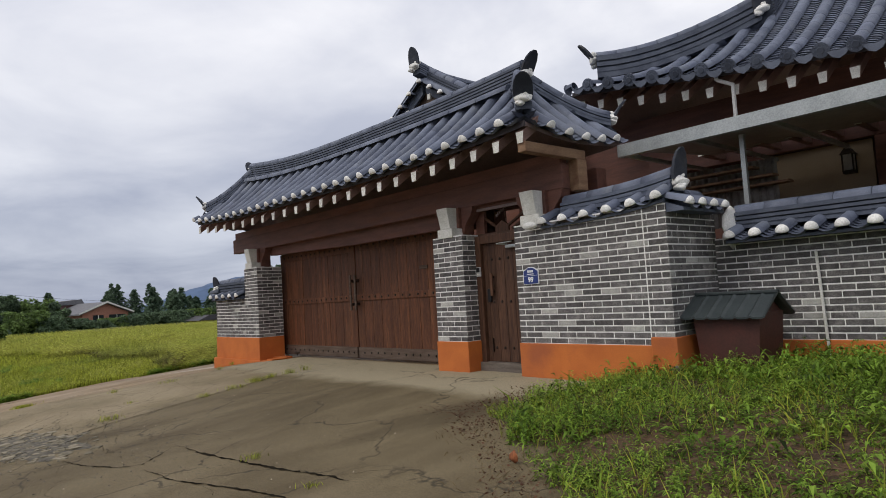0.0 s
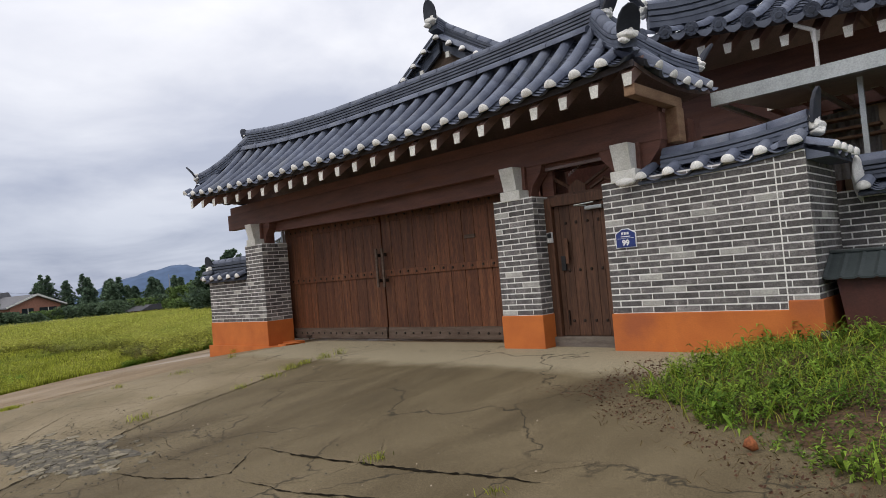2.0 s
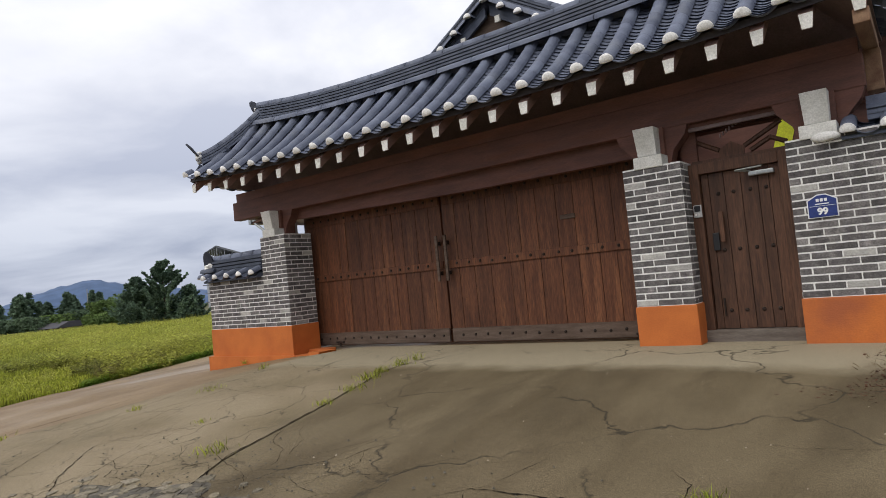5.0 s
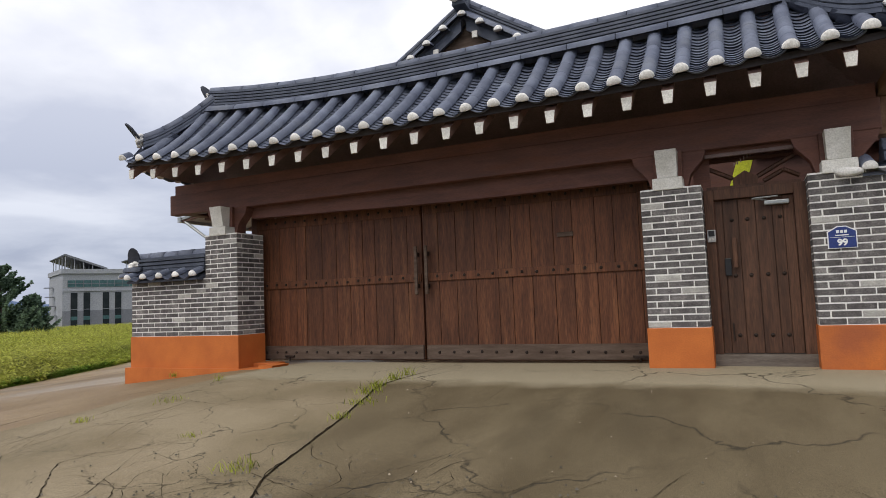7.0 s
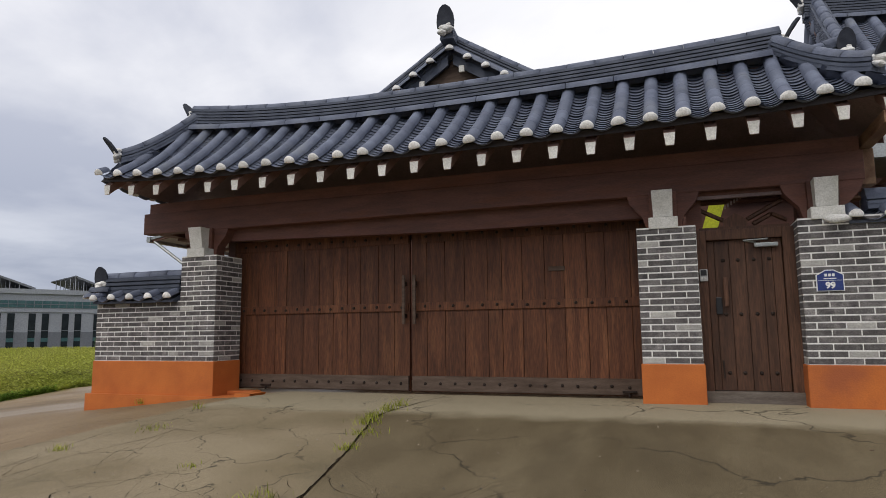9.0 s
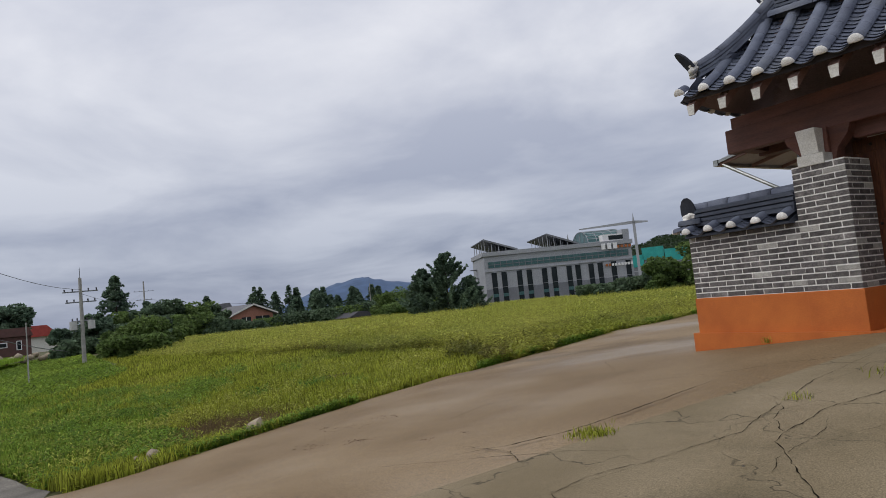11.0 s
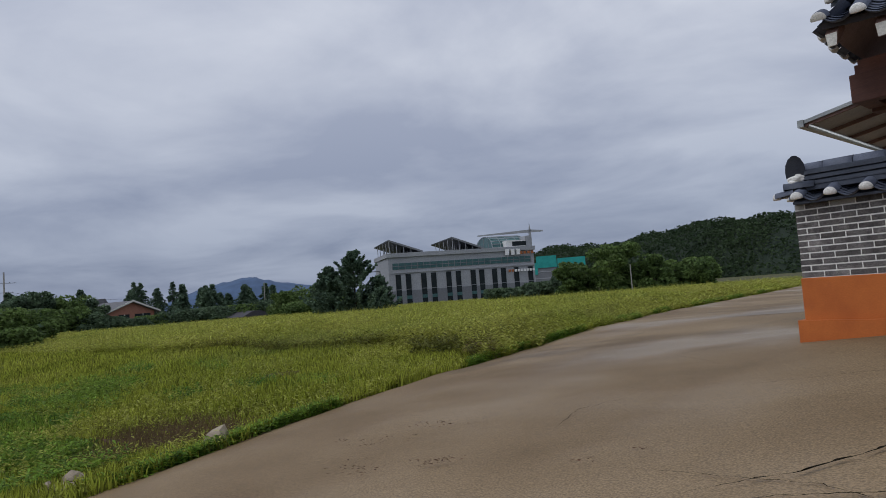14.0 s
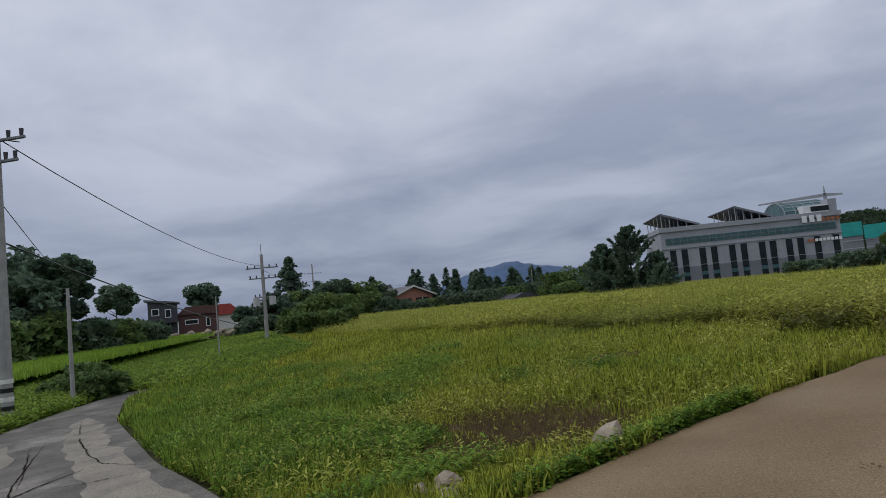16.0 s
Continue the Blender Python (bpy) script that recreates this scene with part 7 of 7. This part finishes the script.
# the tall weed crop behind
p = scatter(rng, 150000, -46, -13.5, -1, 40, lambda x, y, r: in_field(x, y) & (y > crop_from(x) + 0.5 * wave(x, y, 0.6)) & (r < np.clip(16 / near(x, y), 0.22, 1)))
fs = np.clip(near(p[:, 0], p[:, 1]) / 18, 1, 2.2)
for k, (lo, hi) in enumerate(((1.0, 1.35), (1.35, 3.0))):
    q = p[(fs >= lo) & (fs < hi)]
    leafy_stalks("weed_crop", "tall yellow-green weeds filling the field", q, (0.60 + 0.14 * wave(q[:, 0], q[:, 1], 0.35) + 0.12 * wave(q[:, 0], q[:, 1], 1.7)) * np.clip(0.35 + (field_edge(q[:, 1]) - q[:, 0]) / 2.6, 0.35, 1), 0.092 * (1 + 0.5 * k), 8, M_CROP, 10 + k)
p = scatter(rng, 60000, -90, -24, -3, 62, lambda x, y, r: in_field(x, y) & (y > crop_from(x)) & ((x < -42) | (y > 36)) & (r < 0.8) & (x < field_edge(y)))
leafy_stalks("weed_crop", "tall yellow-green weeds far out in the field", p, 0.60, 0.15, 6, M_CROP, 13)
# a belt of darker broad-leaved plants along the front of the crop
p = scatter(rng, 60000, -34, -13.2, -1, 30, lambda x, y, r: in_field(x, y) & (r < np.clip(14 / near(x, y), 0.25, 1)) & (((x > field_edge(y) - 3.0 + 0.5 * wave(x, y, 0.9)) & (x < field_edge(y) - 1.4 + 0.4 * wave(x, y, 1.2)) & (y > 1.5)) | (np.abs(y - crop_from(x) - 0.3 - 0.5 * wave(x, y, 0.6)) < 0.45)) & (wave(x, y, 1.5) > -0.45))
leafy_stalks("dark_weeds", "belt of darker broad-leaved plants before the tall weeds", p, 0.46, 0.085, 9, M_OLIVE, 15, broad=0.4)
# thin seed stalks rising above the crop
p = scatter(rng, 15000, -60, -14.5, 0, 45, lambda x, y, r: in_field(x, y) & (y > crop_from(x) + 0.6) & (x < field_edge(y) - 2.2) & (wave(x, y, 0.8) > -0.3))
blades("seed_stalks", "thin seed stalks rising above the weeds", p, 0.82 + 0.15 * wave(p[:, 0], p[:, 1], 0.9), 0.007 * np.clip(near(p[:, 0], p[:, 1]) / 12, 1, 3), M_CROP, 16, 0.25)
# darker broad-leaved plants in drifts through the crop
p = scatter(rng, 30000, -40, -13.5, -0.5, 26, lambda x, y, r: in_field(x, y) & (y > crop_from(x) - 0.3) & (wave(x, y, 0.45) > 0.25) & (r < np.clip(14 / near(x, y), 0.2, 1)) & ((y < crop_from(x) + 2.5) | (r < 0.12)))
leafy_stalks("dark_weeds", "darker broad-leaved plants among the weeds", p, 0.46, 0.075, 8, M_OLIVE, 14, broad=0.4)
for k in range(26):
    cx, cy = rng.uniform(-30, -14.6), rng.uniform(-8.5, -0.5)
    if in_field(cx - 0.5, cy) and bare(cx, cy) < 0.3:
        p = rng.normal((cx, cy), (0.5, 0.22), (130, 2))
        p = p[in_field(p[:, 0], p[:, 1])]
        leafy_stalks("green_patch", "low patch of broad green weeds in the grass", p, 0.26, 0.055, 7, M_WEED if k % 3 else M_CLOVER, 500 + k, broad=0.4)
for cx, cy in ((-23.4, -4.4), (-25.2, -3.7), (-21.8, -5.2), (-31, -6.3), (-29, -5.6)):
    p = rng.normal((cx, cy), (0.75, 0.4), (420, 2))
    leafy_stalks("green_patch", "patch of broad green weeds in the grass", p, 0.34, 0.075, 7, M_GRASS2, int(50 - cx))

# other side of the lane, and the rice beyond
p = scatter(rng, 60000, -60, -18, -30, -12, lambda x, y, r: (y < lane_far(x) - 0.1) & (r < 0.8) & (x < -20))
leafy_stalks("verge_weeds", "broad green weeds on the far verge of the lane", p, 0.42, 0.13, 6, M_GRASS2, 20)
p = scatter(rng, 40000, -120, -36, -26, -2, lambda x, y, r: (y < lane_edge(x) + 4) & (x < -38) & (y < -3.5 - 0.02 * (x + 60)))
leafy_stalks("verge_weeds", "rough grass and weeds beyond the bend", p, 0.35, 0.18, 4, M_GRASS2, 21)
rice = sheet("rice_paddy", np.linspace(-112, -46, 60), np.linspace(-22.0, -6.0, 24), lambda x, y: -1.35 + 0.03 * noise.noise(Vector((x * 3, y * 3, 0))), M_RICE, "bright green rice paddy", "rice paddy")
for v in rice.data.vertices:
    u = (v.co.y + 22) / 16
    v.co.y = -22.0 + 1.2 * (v.co.x + 46) / 66 + u * (2.2 + 11.5 * (-46 - v.co.x) / 66)
p = np.array([(v.co.x, v.co.y) for v in rice.data.vertices])
q = p[rng.integers(0, len(p), 50000)] + rng.normal(0, 0.5, (50000, 2))
blades("rice_plants", "dense bright green rice", q, 0.55, 0.035, M_RICE, 22, 0.2, np.full(50000, -1.62))

# ---- weeds on the bank by the wall ----
def bank_height(x, y):
    return land(x, y) + bank_rise(x, y)[0] + 0.02


bank_bare = lambda x, y: 0.85 * np.exp(-(((x - 6.1) / 1.4) ** 2 + ((y + 2.5) / 0.6) ** 2)) + 0.8 * np.exp(-(((x - 4.7) / 0.5) ** 2 + ((y + 0.9) / 0.3) ** 2)) + np.exp(-(((x - 4.2) / 0.7) ** 2 + ((y + 2.9) / 0.35) ** 2))
on_bank = lambda x, y, lo: (x > 2.78 + 0.3 * np.clip((y + 1.3) / 1.0, 0, 1)) & (bank_rise(x, y)[1] > lo + 0.12 * wave(x, y, 3.0)) & (y < np.where(x < 3.98, -0.05, 1.05)) & ~((x > 4.0) & (x < 4.82) & (y > 0.15) & (y < 0.86))
thin = lambda x, y, r: r < 1 - 0.93 * np.clip(bank_bare(x, y) + 0.35 * (wave(x, y, 1.7) > 0.55), 0, 1)
p = scatter(rng, 34000, 2.3, 13, -7.5, 1.05, lambda x, y, r: on_bank(x, y, 0.05) & thin(x, y, r))
leafy_stalks("bank_weeds", "dense green broad-leaved weeds on the bank", p, 0.15 + 0.07 * wave(p[:, 0], p[:, 1], 1.9) + 0.03 * wave(p[:, 0], p[:, 1], 5.3), 0.030, 11, M_BANK, 30, bank_height(p[:, 0], p[:, 1]), broad=0.30, droop=0.6)
p = scatter(rng, 3600, 2.3, 13, -7.5, 1.05, lambda x, y, r: on_bank(x, y, 0.12) & thin(x, y, r) & (wave(x, y, 2.3) > 0.0))
leafy_stalks("bank_weeds", "larger lance-leaved weeds rising from the bank", p, 0.27, 0.062, 9, M_BANK, 35, bank_height(p[:, 0], p[:, 1]), broad=0.30, droop=0.7)
p = scatter(rng, 26000, 3.4, 13, -7.5, -0.6, lambda x, y, r: on_bank(x, y, 0.15) & (r < 0.9 * np.exp(-(((x - 4.9) / 1.1) ** 2 + ((y + 2.9) / 0.9) ** 2))))
leafy_stalks("clover", "low dark green clover covering the earth", p, 0.07, 0.017, 7, M_CLOVER, 36, bank_height(p[:, 0], p[:, 1]), broad=0.62, droop=0.1)
p = scatter(rng, 16000, 2.3, 13, -7.5, 1.05, lambda x, y, r: on_bank(x, y, 0.0) & thin(x, y, r) & (wave(x, y, 1.3) > -0.3))
blades("bank_grass", "arching yellow-green grass on the bank", p, 0.23, 0.0042, M_GRASS, 31, 0.9, bank_height(p[:, 0], p[:, 1]))
p = scatter(rng, 1700, 2.9, 13, -0.8, 1.05, lambda x, y, r: on_bank(x, y, 0.3) & (r < np.where(x > 4.8, 0.6, 0.16)))
leafy_stalks("tall_weeds", "taller drooping weeds along the foot of the wall", p, 0.30, 0.065, 10, M_WEED, 32, bank_height(p[:, 0], p[:, 1]), broad=0.28, droop=0.9)
p = scatter(rng, 60000, 2.2, 13, -7.5, 1.0, lambda x, y, r: (bank_rise(x, y)[1] > -0.25) & (r < 0.05 + 0.85 * np.clip(bank_bare(x, y), 0, 1)) & (y < 0))
blades("dry_litter", "dry brown stems on the bare earth", p, 0.06, 0.005, M_DRY, 33, 2.2, bank_height(p[:, 0], p[:, 1]))
p = scatter(rng, 16000, 2.4, 13, -7.5, 1.0, lambda x, y, r: on_bank(x, y, 0.1) & (r < 0.9 * np.clip(bank_bare(x, y), 0, 1)))
blades("sparse_grass", "thin olive grass on the bare earth", p, 0.10, 0.004, M_OLIVE, 37, 1.0, bank_height(p[:, 0], p[:, 1]))
p = scatter(rng, 900, 2.6, 13, -4.5, 1.05, lambda x, y, r: on_bank(x, y, 0.1) & (r < np.where(wave(x, y, 2.1) > 0.15, 0.9, 0.05)) & (bank_bare(x, y) < 0.5))
blades("bank_blades", "broad arching bright green blades on the bank", p, 0.30, 0.012, M_GRASS2, 34, 0.9, bank_height(p[:, 0], p[:, 1]))
# leaf litter and crumbs of earth at the foot of the bank
p = scatter(rng, 60000, 1.4, 8, -6.5, -0.5, lambda x, y, r: (np.abs(bank_rise(x, y)[1] + 0.18) < 0.55 * (0.15 + r)) & (r < 0.30 + 0.35 * wave(x, y, 3.1)))
c = np.column_stack((p, land(p[:, 0], p[:, 1]) + 0.036 + np.clip(bank_rise(p[:, 0], p[:, 1])[0], 0, 1)))
v, f = leaves_at(rng, c, 0.013, 0.35)
tagged(new("leaf_litter", fast("leaf_litter", v, f, M_LITTER)), "brown litter and crumbs of earth at the edge of the bank", "litter", kind="stuff")
p = scatter(rng, 2600, 1.6, 7, -6, -0.6, lambda x, y, r: (np.abs(bank_rise(x, y)[1] + 0.15) < 0.4) & (wave(x, y, 2.0) > -0.2))
blades("dead_twigs", "dead brown twigs and stalks lying at the edge of the bank", p, 0.05, 0.004, M_DRY, 38, 3.5, land(p[:, 0], p[:, 1]) + 0.075)
M_SHARD = shader("clay_shard", (0.34, 0.115, 0.045), (0.22, 0.075, 0.032), 0.9, 14, 60, 0.5, grain=0.4)
tagged(new("brick_fragment", mesh_of("brick_fragment", lump(bmesh.new(), (4.2, -2.97, float(land(4.2, -2.97)) + 0.07), (0.05, 0.022, 0.040), 8, 1, 0.9), M_SHARD)), "broken orange-red fragment lying at the edge of the bank", "rubble")


# ---- tufts growing in the cracks ----
def tuft(x, y, count, spread, height, seed, material=None):
    g = np.random.default_rng(seed)
    q = g.normal((x, y), spread, (count, 2))
    ob = blades("crack_tuft", "tuft of grass growing from a crack in the concrete", q, height, 0.003, material or M_GRASS2, seed, 0.9, land(q[:, 0], q[:, 1]) + 0.06)
    return tagged(ob, category="grass tuft", group="crack tufts")


for i, (x, y, n, s, h) in enumerate(((-2.72, -1.1, 60, 0.05, 0.14), (-2.74, -1.45, 70, 0.06, 0.12), (-2.66, -1.75, 90, 0.07, 0.13), (-2.48, -2.2, 70, 0.08, 0.10), (-2.36, -2.75, 60, 0.06, 0.09), (-2.72, -0.8, 40, 0.04, 0.16),
                                     (-6.2, -4.5, 260, 0.08, 0.08), (-6.05, -4.52, 200, 0.07, 0.07), (-4.85, -2.4, 40, 0.08, 0.10), (-5.2, -1.3, 26, 0.04, 0.14), (-2.3, -4.1, 80, 0.08, 0.10), (1.72, -3.9, 60, 0.05, 0.09), (3.0, -4.0, 30, 0.04, 0.07), (-7.3, -0.14, 30, 0.03, 0.13), (-3.4, -3.5, 30, 0.05, 0.07), (-5.1, -3.3, 40, 0.05, 0.10))):
    tuft(x, y, n, s, h * 0.72, 400 + i, M_GRASS)
